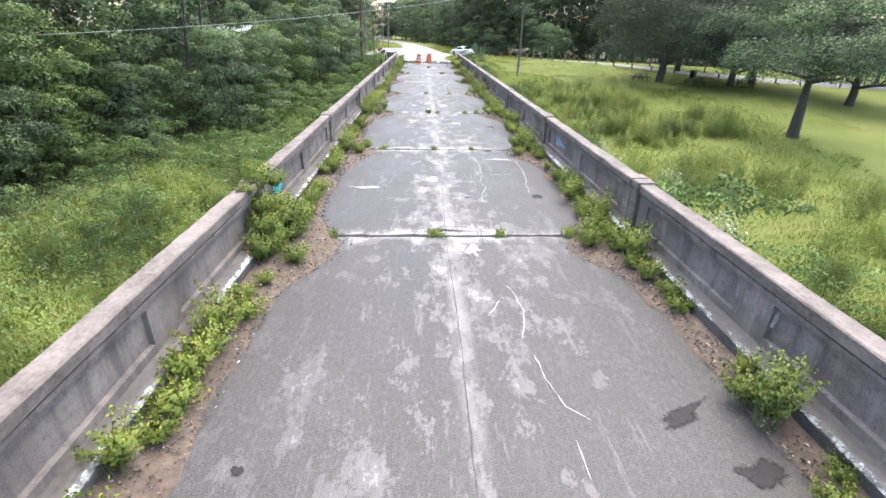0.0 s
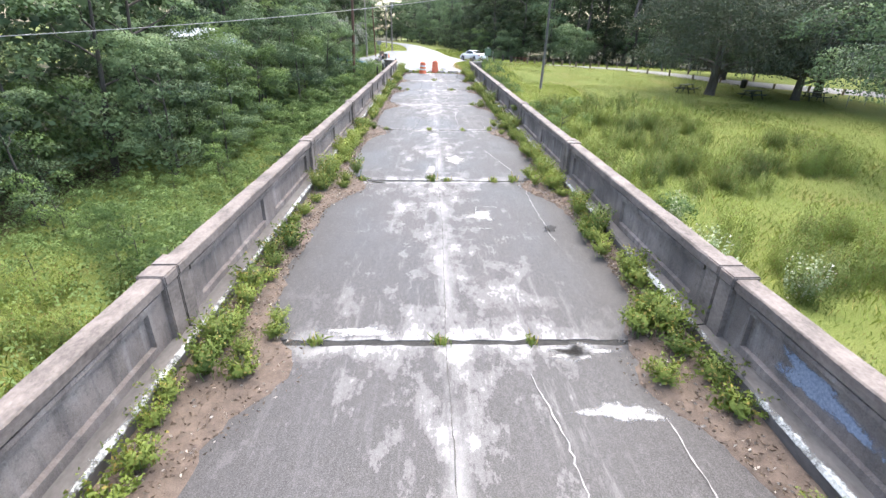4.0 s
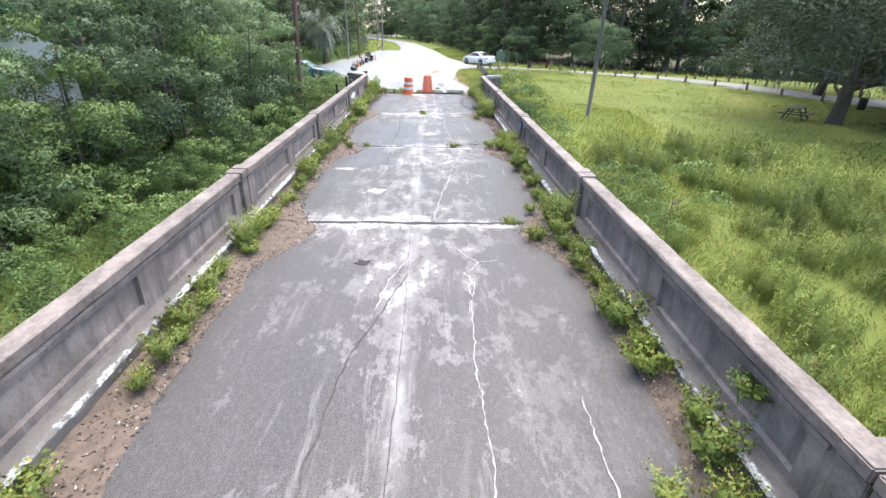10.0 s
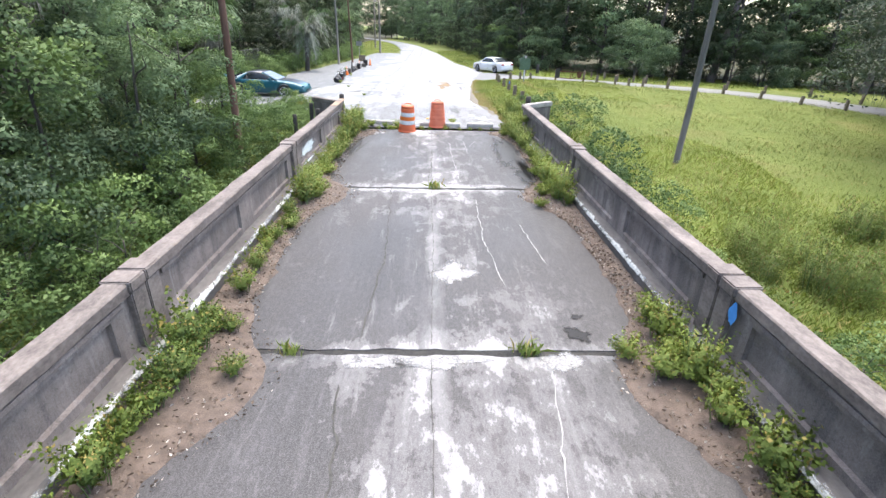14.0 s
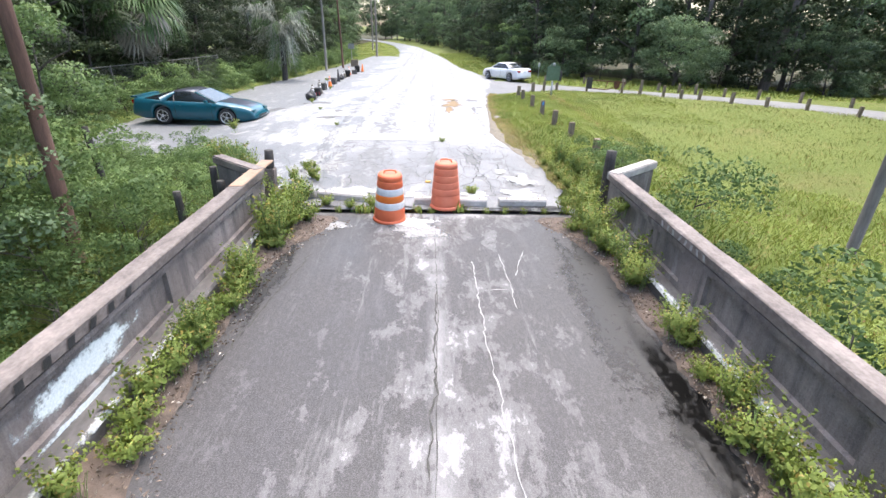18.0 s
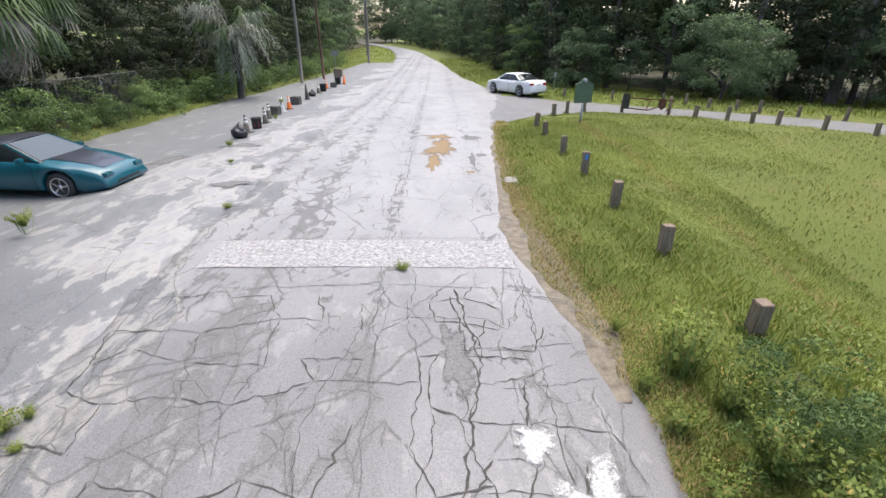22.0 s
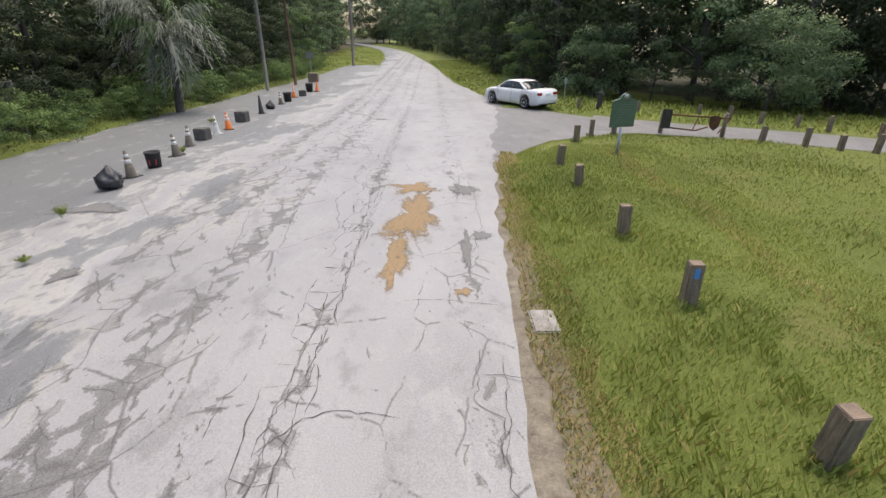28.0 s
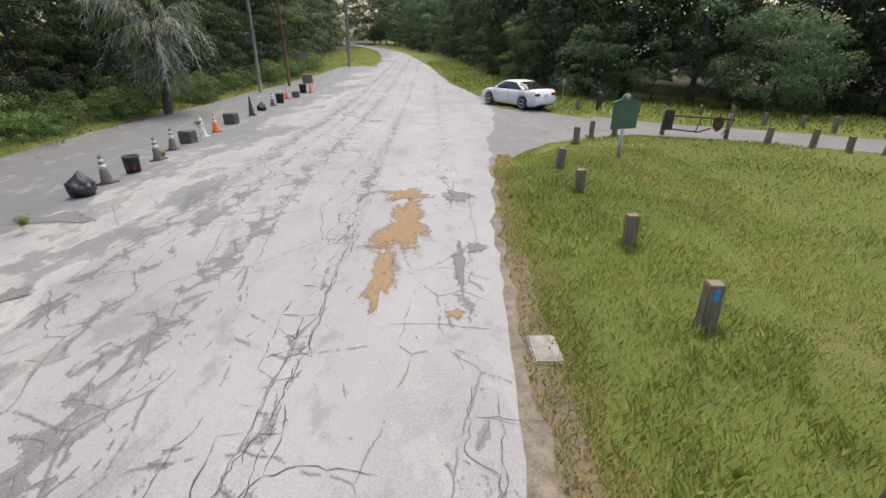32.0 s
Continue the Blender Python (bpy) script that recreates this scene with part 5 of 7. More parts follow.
utility_pole(-8.6, 121, 10, 0.15, M_POLEGREY, (0, 0), "utility pole with a transformer at the road bend", arm=True)
utility_pole(-11.5, 141, 10, 0.15, M_POLEGREY, (0, 0), "utility pole by the far lawn", arm=True)
utility_pole(-31, 7.5, 6, 0.12, M_POLEGREY, (0, 0), "wooden service pole in the trees", z=-3.6)
a, b = Vector((9.95, 52.6, 7.3)), Vector((-31, 7.5, 2.2))
pts = [a.lerp(b, i / 30) - Vector((0, 0, 1.3 * (1 - (2 * i / 30 - 1) ** 2))) for i in range(31)]
tagged(new("power_cable", tubes("power_cable", [(pts, 0.016)], M_CABLE, 6)), "pale weathered service cable sagging over the bridge to the pole", "cable")

# ---- cones, buckets and bags along the apron ----


def cone(x, y, h, body, banded, label, tip=False, z=None):
    t = empty("traffic_cone", pose(x, y, APZ(x, y), 0, random.Random(x * y).uniform(-5, 5), random.Random(y).uniform(0, 90)), label, "traffic cone", "things lined up along the apron")
    part("base", boxmesh("base", (-0.19, 0.19, -0.19, 0.19, 0, 0.035), M_RUBBER if banded != 2 else body, 0.012), t)
    part("body", lathe("body", [(0.15, 0.035), (0.135, 0.06), (0.035, h), (0.02, h + 0.01), (0.0001, h + 0.01)], body, 20), t)
    if banded:
        for z0, z1 in ((0.55, 0.70), (0.78, 0.88)):
            ra, rb = 0.139 - 0.104 * z0 + 0.003, 0.139 - 0.104 * z1 + 0.003
            part("band", lathe("band", [(ra, h * z0), (rb, h * z1)], M_REFLECT, 20), t, "white band")


def APZ(x, y):
    return road_z(y) - 0.03 - apron_drop(x, y)


def bucket(x, y, label, square=False, red=False, s=1.0, material=None):
    t = empty("bucket" if not square else "concrete_block", pose(x, y, APZ(x, y), 0, 0, random.Random(y).uniform(-25, 25)), label, "bucket" if not square else "block", "things lined up along the apron")
    if square:
        part("body", boxmesh("body", (-0.2 * s, 0.2 * s, -0.17 * s, 0.17 * s, 0, 0.36 * s), material or M_BLOCK, 0.03), t)
    else:
        part("body", lathe("body", [(0.135 * s, 0), (0.15 * s, 0.3 * s), (0.162 * s, 0.31 * s), (0.162 * s, 0.345 * s), (0.145 * s, 0.345 * s), (0.14 * s, 0.3 * s), (0.0001, 0.28 * s)], M_RUBBER, 24), t)
        if red:
            part("label", boxmesh("label", (-0.09, 0.09, -0.17, -0.147, 0.1, 0.27), M_REDLABEL, 0.004), t, "red printed label")


def bag(x, y, s, label):
    t = empty("bin_bag", pose(x, y, APZ(x, y), 0, 0, 30), label, "bag", "things lined up along the apron")
    bm = bmesh.new()
    bmesh.ops.create_icosphere(bm, subdivisions=4, radius=1)
    for v in bm.verts:
        n = v.co.normalized()
        w = 1 + 0.22 * noise.noise(n * 1.6) + 0.16 * noise.noise(n * 4.5) + 0.06 * noise.noise(n * 11)
        neck = max(0, n.z - 0.55) * 2.2
        v.co = Vector((n.x * 0.24 * w * (1 - neck * 0.75), n.y * 0.21 * w * (1 - neck * 0.75), max(0, 0.17 + n.z * 0.2 * w + neck * 0.1))) * s
    part("body", bmesh_mesh("body", bm, M_BAG, True), t)


bag(-6.39, 68.6, 1.2, "crumpled black bin bag sitting on the asphalt")
cone(-6.56, 69.7, 0.7, M_GREYCONE, 1, "mud-stained grey traffic cone with white bands")
bucket(-6.58, 70.85, "black plastic bucket with a red label", red=True, s=1.3)
cone(-6.76, 72.45, 0.68, M_GREYCONE, 1, "mud-stained brown traffic cone with white bands")
cone(-7.2, 74.2, 0.7, M_GREYCONE, 1, "mud-stained brown traffic cone with white bands")
bucket(-7.29, 75.5, "dark grimy square block beside a cone", True, s=1.2)
cone(-7.34, 76.8, 0.72, M_LICHEN, 2, "whitened bleached traffic cone")
cone(-7.25, 77.8, 0.7, M_ORANGE2, 1, "bright orange traffic cone with white bands")
bucket(-7.5, 80.05, "squat dark grimy concrete block", True, s=1.3)
cone(-7.58, 82.9, 0.9, M_RUBBER, 0, "dark plain pointed traffic cone")
bag(-7.7, 84.85, 1.05, "small black bin bag on the asphalt")
cone(-7.8, 87.1, 0.7, M_GREYCONE, 1, "grey traffic cone with white bands")
bucket(-7.78, 88.5, "tall black plastic bucket on the asphalt", s=1.6)
cone(-7.97, 90.6, 0.72, M_ORANGE2, 1, "orange traffic cone with white bands")
bucket(-7.59, 91.4, "low dark grimy concrete block", True, s=1.1)
bucket(-7.7, 93.9, "tall dark plastic bucket by a cone", s=1.7)
cone(-7.2, 94.0, 0.72, M_ORANGE2, 0, "plain orange traffic cone")
bucket(-9.0, 101, "weathered pale wooden box at the apron's end", True, s=2.0, material=M_WOOD)

# ---- cars ----


def car(name, m, paint, roof_paint, spec, label):
    t = empty(name, m, label, "car")
    top, gh, w0, tail, nose, wb, rw = spec["top"], spec["glass"], spec["w"], spec["tail"], spec["nose"], spec["wb"], spec["rw"]
    tx, tz = [p[0] for p in top], [p[1] for p in top]

    def width(x):
        u = (x - tail) / (nose - tail)
        return w0 * (1 - 0.16 * max(0, (u - 0.72) / 0.28) ** 2 - 0.10 * max(0, (0.2 - u) / 0.2) ** 2)

    def bottom(x):
        z = 0.2 + 0.1 * max(0, (x - nose + 0.4) / 0.4) + 0.1 * max(0, (tail + 0.4 - x) / 0.4)
        for c in (-wb, wb):
            d = abs(x - c)
            if d < rw + 0.06:
                z = max(z, rw + math.sqrt((rw + 0.06) ** 2 - d * d))
        return z
    xs_ = sorted(set(np.round(np.concatenate([np.linspace(tail, nose, 46), [c + s * (rw + 0.06) * k for c in (-wb, wb) for s in (-1, 1) for k in (0.999, 0.96, 0.85, 0.6, 0.3)]]), 3)))
    bm = bmesh.new()
    rings = []
    for x in xs_:
        zt, zb, w = float(np.interp(x, tx, tz)), bottom(x), width(x)
        zb = min(zb, zt - 0.06)
        half = [(w * 0.9, zb), (w * 0.985, zb + (zt - zb) * 0.12), (w, zb + (zt - zb) * 0.45), (w * 0.985, zb + (zt - zb) * 0.72), (w * 0.955, zt - 0.035), (w * 0.88, zt), (w * 0.45, zt + 0.022)]
        ring = half + [(0, zt + 0.03)] + [(-a, b) for a, b in half[::-1]]
        rings.append([bm.verts.new((x, y, z)) for y, z in ring])
    n = len(rings[0])
    for a, b in zip(rings, rings[1:]):
        for i in range(n):
            bm.faces.new((a[i], a[(i + 1) % n], b[(i + 1) % n], b[i]))
    bm.faces.new(rings[0])
    bm.faces.new(rings[-1])
    body = part("body", bmesh_mesh("body", bm, paint, True), t)
    gx, gz = [p[0] for p in gh], [p[1] for p in gh]
    gxs = np.linspace(gx[0], gx[-1], 26)

    def roof_half(x):
        return w0 * 0.70 + 0.02 * math.cos(x)
    bm = bmesh.new()
    rings = []
    for x in gxs:
        zt = float(np.interp(x, gx, gz))
        zb = float(np.interp(x, tx, tz)) - 0.01
        f = min(1, max(0.0, (zt - zb) / 0.4))
        wb_, wt = width(x) * 0.9, width(x) * 0.9 + (roof_half(x) - width(x) * 0.9) * f
        half = [(wb_, zb), (wb_ + (wt - wb_) * 0.85, zb + (zt - zb) * 0.85), (wt * 0.9, zt), (wt * 0.5, zt + 0.02 * f)]
        rings.append([bm.verts.new((x, y, z)) for y, z in half + [(-a, b) for a, b in half[::-1]]])
    n = len(rings[0])
    for a, b in zip(rings, rings[1:]):
        for i in range(n - 1):
            bm.faces.new((a[i], a[i + 1], b[i + 1], b[i]))
    part("glasshouse", bmesh_mesh("glasshouse", bm, M_GLASS, True), t, "dark tinted windows")
    # roof skin and pillars, proud of the glass
    x0, x1 = spec["roof"]
    bm = bmesh.new()
    rings = []
    for x in np.linspace(x0, x1, 9):
        zt = float(np.interp(x, gx, gz)) + 0.008
        wt = roof_half(x)
        rings.append([bm.verts.new((x, y, z)) for y, z in [(wt + 0.012, zt - 0.075), (wt * 0.92, zt + 0.003), (wt * 0.5, zt + 0.022), (0, zt + 0.026), (-wt * 0.5, zt + 0.022), (-wt * 0.92, zt + 0.003), (-wt - 0.012, zt - 0.075)]])
    for a, b in zip(rings, rings[1:]):
        for i in range(6):
            bm.faces.new((a[i], a[i + 1], b[i + 1], b[i]))
    part("roof", bmesh_mesh("roof", bm, roof_paint, True), t)
    for s in (1, -1):
        zr = float(np.interp(x1, gx, gz)) - 0.01
        zq = float(np.interp(x0, gx, gz)) - 0.01
        part("pillar", tubes("pillar", [([(gx[-1] - 0.02, s * width(gx[-1]) * 0.89, float(np.interp(gx[-1], tx, tz))), (x1, s * roof_half(x1) * 0.97, zr)], 0.03)], paint), t)
        part("pillar", tubes("pillar", [([(spec["c"], s * width(spec["c"]) * 0.9, float(np.interp(spec["c"], tx, tz)) - 0.02), (x0 + 0.1, s * roof_half(x0) * 0.99, zq - 0.02)], [spec.get("sail", 0.09), 0.05])], paint), t)
        part("pillar", tubes("pillar", [([(spec["b"], s * width(spec["b"]) * 0.905, float(np.interp(spec["b"], tx, tz)) - 0.01), (spec["b"] - 0.05, s * roof_half(0) * 1.0, float(np.interp(spec["b"], gx, gz)) - 0.05)], 0.028)], M_RUBBER), t)
        mir = part("wing_mirror", boxmesh("wing_mirror", (-0.06, 0.08, -0.09, 0.09, -0.06, 0.06), paint, 0.03), t, at=pose(gx[-1] - 0.35, s * (w0 * 0.98 + 0.06), float(np.interp(gx[-1] - 0.35, tx, tz)) + 0.05))
        for xd in spec["doors"]:
            zd = float(np.interp(xd, tx, tz))
            part("door_gap", tubes("door_gap", [([(xd, s * width(xd) * 0.99, zd - 0.05), (xd, s * width(xd) * 1.002, 0.55), (xd + 0.02, s * width(xd) * 0.992, 0.3)], 0.006)], M_RUBBER, 5), t)
        hx = spec["doors"][0] + 0.12
        part("door_handle", boxmesh("door_handle", (hx, hx + 0.16, s * width(hx) - 0.012, s * width(hx) + 0.018, 0.74, 0.775), paint, 0.008), t)
        part("headlight", boxmesh("headlight", (nose - 0.22, nose - 0.04, s * w0 * 0.62 - 0.16, s * w0 * 0.62 + 0.16, spec["hl"] - 0.05, spec["hl"] + 0.05), spec.get("lens", M_LENS), 0.03), t, "lamp cover")
        part("tail_light", boxmesh("tail_light", (tail - 0.012, tail + 0.16, s * w0 * 0.70 - 0.16, s * w0 * 0.70 + 0.17, spec["tl"] - 0.07, spec["tl"] + 0.07), M_TAIL, 0.025), t, "red tail lamp")
    part("windscreen", mesh("windscreen", [(gx[-1] - 0.03, s * width(gx[-1]) * 0.8, float(np.interp(gx[-1] - 0.03, gx, gz)) + 0.012) for s in (1, -1)] + [(x1 + 0.03, s * roof_half(x1) * 0.86, float(np.interp(x1 + 0.03, gx, gz)) + 0.028) for s in (-1, 1)], [(0, 1, 2, 3)], M_WSHIELD), t, "windscreen reflecting the sky")
    part("plate", boxmesh("plate", (tail - 0.02, tail + 0.02, -0.16, 0.16, spec["tl"] - 0.1, spec["tl"] + 0.02), M_WHITE, 0.004), t)
    part("lower_bumper", boxmesh("lower_bumper", (tail - 0.01, tail + 0.1, -w0 * 0.8, w0 * 0.8, 0.28, 0.36), M_RUBBER, 0.02), t)
    part("grille", boxmesh("grille", (nose - 0.06, nose + 0.005, -0.45, 0.45, 0.34, 0.44), M_RUBBER, 0.02), t)
    for sx in (wb, -wb):
        for s in (1, -1):
            wheel = part("wheel", lathe("wheel", [(rw * 0.62, -0.09), (rw * 0.66, -0.11), (rw * 0.93, -0.105), (rw, -0.07), (rw, 0.07), (rw * 0.93, 0.105), (rw * 0.66, 0.11), (rw * 0.62, 0.09)], M_RUBBER, 30), t, "black tyre", pose(sx, s * (w0 - 0.12), rw, 90 * -s, 0, 0))
            # well is coloured black to stand for the shade between the spokes
            part("rim", lathe("rim", [(rw * 0.68, 0.075), (rw * 0.66, 0.105), (rw * 0.6, 0.085), (rw * 0.58, 0.03), (0.06, 0.02), (0.0001, 0.02)], M_RUBBER, 30), wheel, "rim well coloured black for shade behind the spokes")
            for k in range(5):
                part("spoke", boxmesh("spoke", (0.03, rw * 0.64, -0.035, 0.035, 0.05, 0.09), M_RIM, 0.012), wheel, at=pose(0, 0, 0, 0, 0, 72 * k + 8))
            part("hub", lathe("hub", [(0.065, 0.04), (0.06, 0.1), (0.0001, 0.105)], M_RIM, 16), wheel)
            part("rim_lip", lathe("rim_lip", [(rw * 0.69, 0.085), (rw * 0.69, 0.112), (rw * 0.63, 0.112), (rw * 0.61, 0.08)], M_RIM, 30), wheel)
    return t


sport = dict(top=[(-2.45, 0.62), (-2.42, 0.9), (-2.3, 0.97), (-1.9, 0.965), (-1.0, 0.92), (0.8, 0.9), (1.4, 0.84), (1.9, 0.75), (2.2, 0.66), (2.34, 0.56), (2.38, 0.42)], glass=[(-1.95, 0.97), (-1.35, 1.13), (-0.75, 1.26), (-0.35, 1.3), (0.0, 1.28), (0.4, 1.12), (0.9, 0.895)],
             w=0.93, tail=-2.45, nose=2.38, wb=1.27, rw=0.335, roof=(-0.85, 0.05), c=-1.25, b=-0.75, doors=[-0.72, 0.72], hl=0.6, tl=0.82, lens=M_TEALCAR, sail=0.13)
tcar = car("car", pose(-9.5, 63.12, road_z(63) - 0.44, 0, 1.0, -2.4), M_TEALCAR, M_BLACKCAR, sport, "teal two-door sports coupe with a dark roof parked on the apron")
part("bonnet_stripe", mesh("bonnet_stripe", [(x, s * 0.55 * (1 - 0.25 * (x - 0.9) / 1.2), float(np.interp(x, [p[0] for p in sport["top"]], [p[1] for p in sport["top"]])) + 0.027 + 0.006) for x in np.linspace(0.9, 2.1, 9) for s in (1, 0, -1)], [(3 * i + j, 3 * i + j + 1, 3 * i + j + 4, 3 * i + j + 3) for i in range(8) for j in range(2)], M_BLACKCAR, True), tcar, "dark faded bonnet")
part("spoiler", boxmesh("spoiler", (-2.47, -2.2, -0.8, 0.8, 0.965, 1.035), M_TEALCAR, 0.025), tcar, "low rear spoiler")
saloon = dict(top=[(-2.36, 0.62), (-2.32, 1.02), (-2.1, 1.08), (-1.3, 1.04), (0.95, 0.98), (1.6, 0.9), (2.0, 0.8), (2.16, 0.66), (2.2, 0.45)], glass=[(-1.75, 1.06), (-1.1, 1.32), (-0.7, 1.41), (-0.1, 1.44), (0.3, 1.4), (1.05, 0.97)],
              w=0.885, tail=-2.36, nose=2.2, wb=1.38, rw=0.345, roof=(-0.85, 0.3), c=-1.45, b=-0.25, doors=[-0.3, 0.85, -1.15], hl=0.68, tl=0.86)
car("car", pose(6.29, 86.99, road_z(87) - 0.02, 0, 0, 124.6), M_WHITECAR, M_WHITECAR, saloon, "white four-door saloon parked at the road junction")

# ---- pavement marks ----
ACR = [[(1.21, 55.37), (1.10, 56.12), (1.04, 56.54), (0.96, 56.99)], [(-2.50, 56.85), (-1.49, 57.04), (-0.50, 57.08), (0.13, 57.10), (1.03, 57.06), (2.4, 56.94)], [(0.03, 55.38), (-0.03, 56.09), (-0.14, 56.89), (-0.07, 57.63)],
       [(1.84, 57.63), (1.86, 56.89), (1.88, 56.22)], [(-2.54, 55.83), (-2.42, 56.80), (-2.36, 57.51)], [(-2.82, 55.63), (-2.84, 56.71), (-3.17, 57.51), (-3.39, 58.74), (-3.44, 59.46)], [(-2.97, 58.71), (-1.36, 58.72), (0.25, 58.79), (1.95, 58.80)], [(-3.0, 57.63), (-1.73, 57.63), (-0.36, 57.70), (1.40, 57.71), (1.95, 57.61)]]
ACR += [[(-0.07, 57.63), (-0.05, 58.93), (-0.05, 60.12), (0.0, 65.74), (-0.08, 80.44)], [(1.95, 61.77), (1.79, 60.13), (2.08, 59.49)], [(0.43, 56.62), (0.35, 56.23), (0.02, 55.95)], [(0.34, 57.63), (0.42, 57.08), (0.37, 56.54)], [(1.29, 57.63), (1.27, 57.08)],
        [(1.77, 60.32), (1.82, 60.84), (1.58, 61.10), (1.71, 61.87)], [(-0.27, 60.45), (0.03, 60.87), (0.28, 60.96), (0.90, 60.86)], [(-0.27, 60.40), (-0.27, 60.93), (-0.06, 61.55), (-0.01, 63.71), (-0.18, 68.70), (-0.33, 79.37), (-1.05, 107.23)]]
ACR += [[(1.70, 61.45), (2.12, 61.41), (2.2, 61.26)], [(0.81, 62.90), (1.36, 62.96), (1.69, 62.86), (2.03, 62.83)], [(2.11, 67.84), (2.08, 65.55), (1.81, 64.42)], [(-0.75, 60.61), (-0.72, 61.13), (-0.67, 61.48)], [(0.72, 64.23), (1.55, 64.46), (2.18, 64.04)],
        [(0.52, 52.94), (0.80, 53.33), (0.92, 53.74), (1.16, 55.02), (0.90, 56.79)], [(1.03, 53.74), (1.47, 53.77), (2.39, 53.73)], [(1.99, 57.62), (1.86, 55.14), (1.81, 53.59)], [(1.31, 55.58), (2.5, 55.80)], [(1.39, 54.96), (2.46, 55.14)], [(-0.42, 53.47), (-0.53, 54.49), (-0.31, 55.51), (0.02, 56.98)]]


def on_road(x, y):
    e = edge_at(y)
    u = (x - e[0]) / (e[1] - e[0])
    return road_z(max(y, 52)) + 0.03 * (1 - (2 * u - 1) ** 2) + 0.012 * noise.noise((x * 0.8, y * 0.8, 5)) + 0.004


def edge_at(y):
    q = [r[0] for r in ROAD_ROWS]
    return float(np.interp(y, q, [r[1] for r in ROAD_ROWS])), float(np.interp(y, q, [r[2] for r in ROAD_ROWS]))


rd = bpy.data.objects["road"]
for i, c in enumerate(ACR):
    thickc = 0.015 if i in (0, 21) else 0.005
    stuck("crack", flat_ribbon("crack", c, thickc, 0, 200 + i, 0.045, 0.002, on_road), M_CRACKD, rd)


def plate_cracks(x0, x1, y0, y1, dx, dy, skip, width, seed):
    """Blocks of broken asphalt: the cracks between them, run from node to node of an uneven net."""
    rng_ = random.Random(seed)
    nx, ny = int((x1 - x0) / dx), int((y1 - y0) / dy)
    node = {(i, j): (x0 + dx * (i + rng_.uniform(-0.33, 0.33)), y0 + dy * (j + rng_.uniform(-0.33, 0.33))) for i in range(nx + 1) for j in range(ny + 1)}
    vs, fs = [], []
    for (i, j), p in node.items():
        for q in ((i + 1, j), (i, j + 1)):
            if q in node and rng_.random() > skip:
                v, f = flat_ribbon("crack", [p, node[q]], width * rng_.uniform(0.45, 1.5), 0, rng_.random() * 90, 0.06, 0.003, on_road)
                fs += [tuple(k + len(vs) for k in g) for g in f]
                vs += v
    tagged(stuck("crack_net", (vs, fs), M_CRACKD, rd, "net of dark cracks between broken blocks"), kind="stuff")


plate_cracks(-3.2, 2.4, 52.5, 57.3, 0.62, 0.6, 0.36, 0.008, 5)
plate_cracks(0.7, 2.3, 52.6, 57.5, 0.42, 0.5, 0.33, 0.009, 6)
plate_cracks(-0.4, 0.1, 58.8, 80, 0.22, 0.36, 0.4, 0.006, 8)


def road_patch(name, x0, x1, y0, y1, material, label, seed=0):
    vs, fs = [], []
    nx, ny = 34, 10
    for j in range(ny + 1):
        for i in range(nx + 1):
            x, y = x0 + (x1 - x0) * i / nx, y0 + (y1 - y0) * j / ny
            if j in (0, ny):
                y += 0.03 * noise.noise((x * 3, y, seed))
            if i in (0, nx):
                x += 0.07 * noise.noise((x, y * 4, seed))
            vs.append((x, y, on_road(x, y) + 0.004))
    n = nx + 1
    fs = [(j * n + i, j * n + i + 1, (j + 1) * n + i + 1, (j + 1) * n + i) for j in range(ny) for i in range(nx)]
    return stuck(name, (vs, fs), material, rd, label)


road_patch("chip_patch", -2.95, 1.92, 57.66, 58.68, M_STRIP, "pale coarse patch across the road")


def road_blob(name, cx, cy, rx, ry, seed, material, label="", wild=0.5, lift=0.006, turn=0.0):
    v, f, e = blob(cx, cy, rx, ry, 0, seed, 48, wild, turn)
    return stuck(name, ([(x, y, on_road(x, y) + lift) for x, y, _ in v], f, e), material, rd, label)


road_blob("sand_patch", 0.85, 66.2, 0.5, 1.35, 4, F_SAND, "tan sand washed onto the road", 0.75)
road_blob("sand_patch", 0.6, 64.1, 0.26, 1.05, 8, F_SAND, "", 0.7)
road_blob("sand_patch", 0.75, 68.2, 0.55, 0.5, 11, F_SAND, "", 0.8)
road_blob("sand_patch", 1.62, 63.15, 0.14, 0.12, 13, F_SAND)
for i, (x, y, rx, ry) in enumerate([(1.9, 67.9, 0.28, 0.5), (1.75, 64.6, 0.09, 0.75), (2.05, 65.2, 0.16, 0.3), (-4.2, 62.15, 0.45, 0.3), (-4.1, 63.8, 0.2, 0.25), (0.9, 55.6, 0.22, 0.7), (-1.2, 80, 0.35, 0.25), (-7.4, 65.5, 0.5, 0.6), (-5.6, 66.9, 0.8, 0.35)]):
    v, f, e = blob(x, y, rx, ry, 0, i + 90, 40, 0.55)
    zf = on_road if x > -3.4 else (lambda a, b: APZ(a, b) + 0.012)
    stuck("dark_patch", ([(p, q, zf(p, q) + 0.005) for p, q, _ in v], f, e), F_DARK, rd, "worn dark patch")
sl = new("stone_slab", boxmesh("stone_slab", (2.38, 2.70, 62.2, 62.7, 0.0, 0.035), M_SLAB, 0.02))
tagged(sl, "pale stone slab half sunk at the road's edge", "slab")

# ---- picnic ground ----


def picnic_table(x, y, turn, label):
    t = empty("picnic_table", pose(x, y, ground_z(x, y), 0, 0, turn), label, "picnic table", "picnic tables")
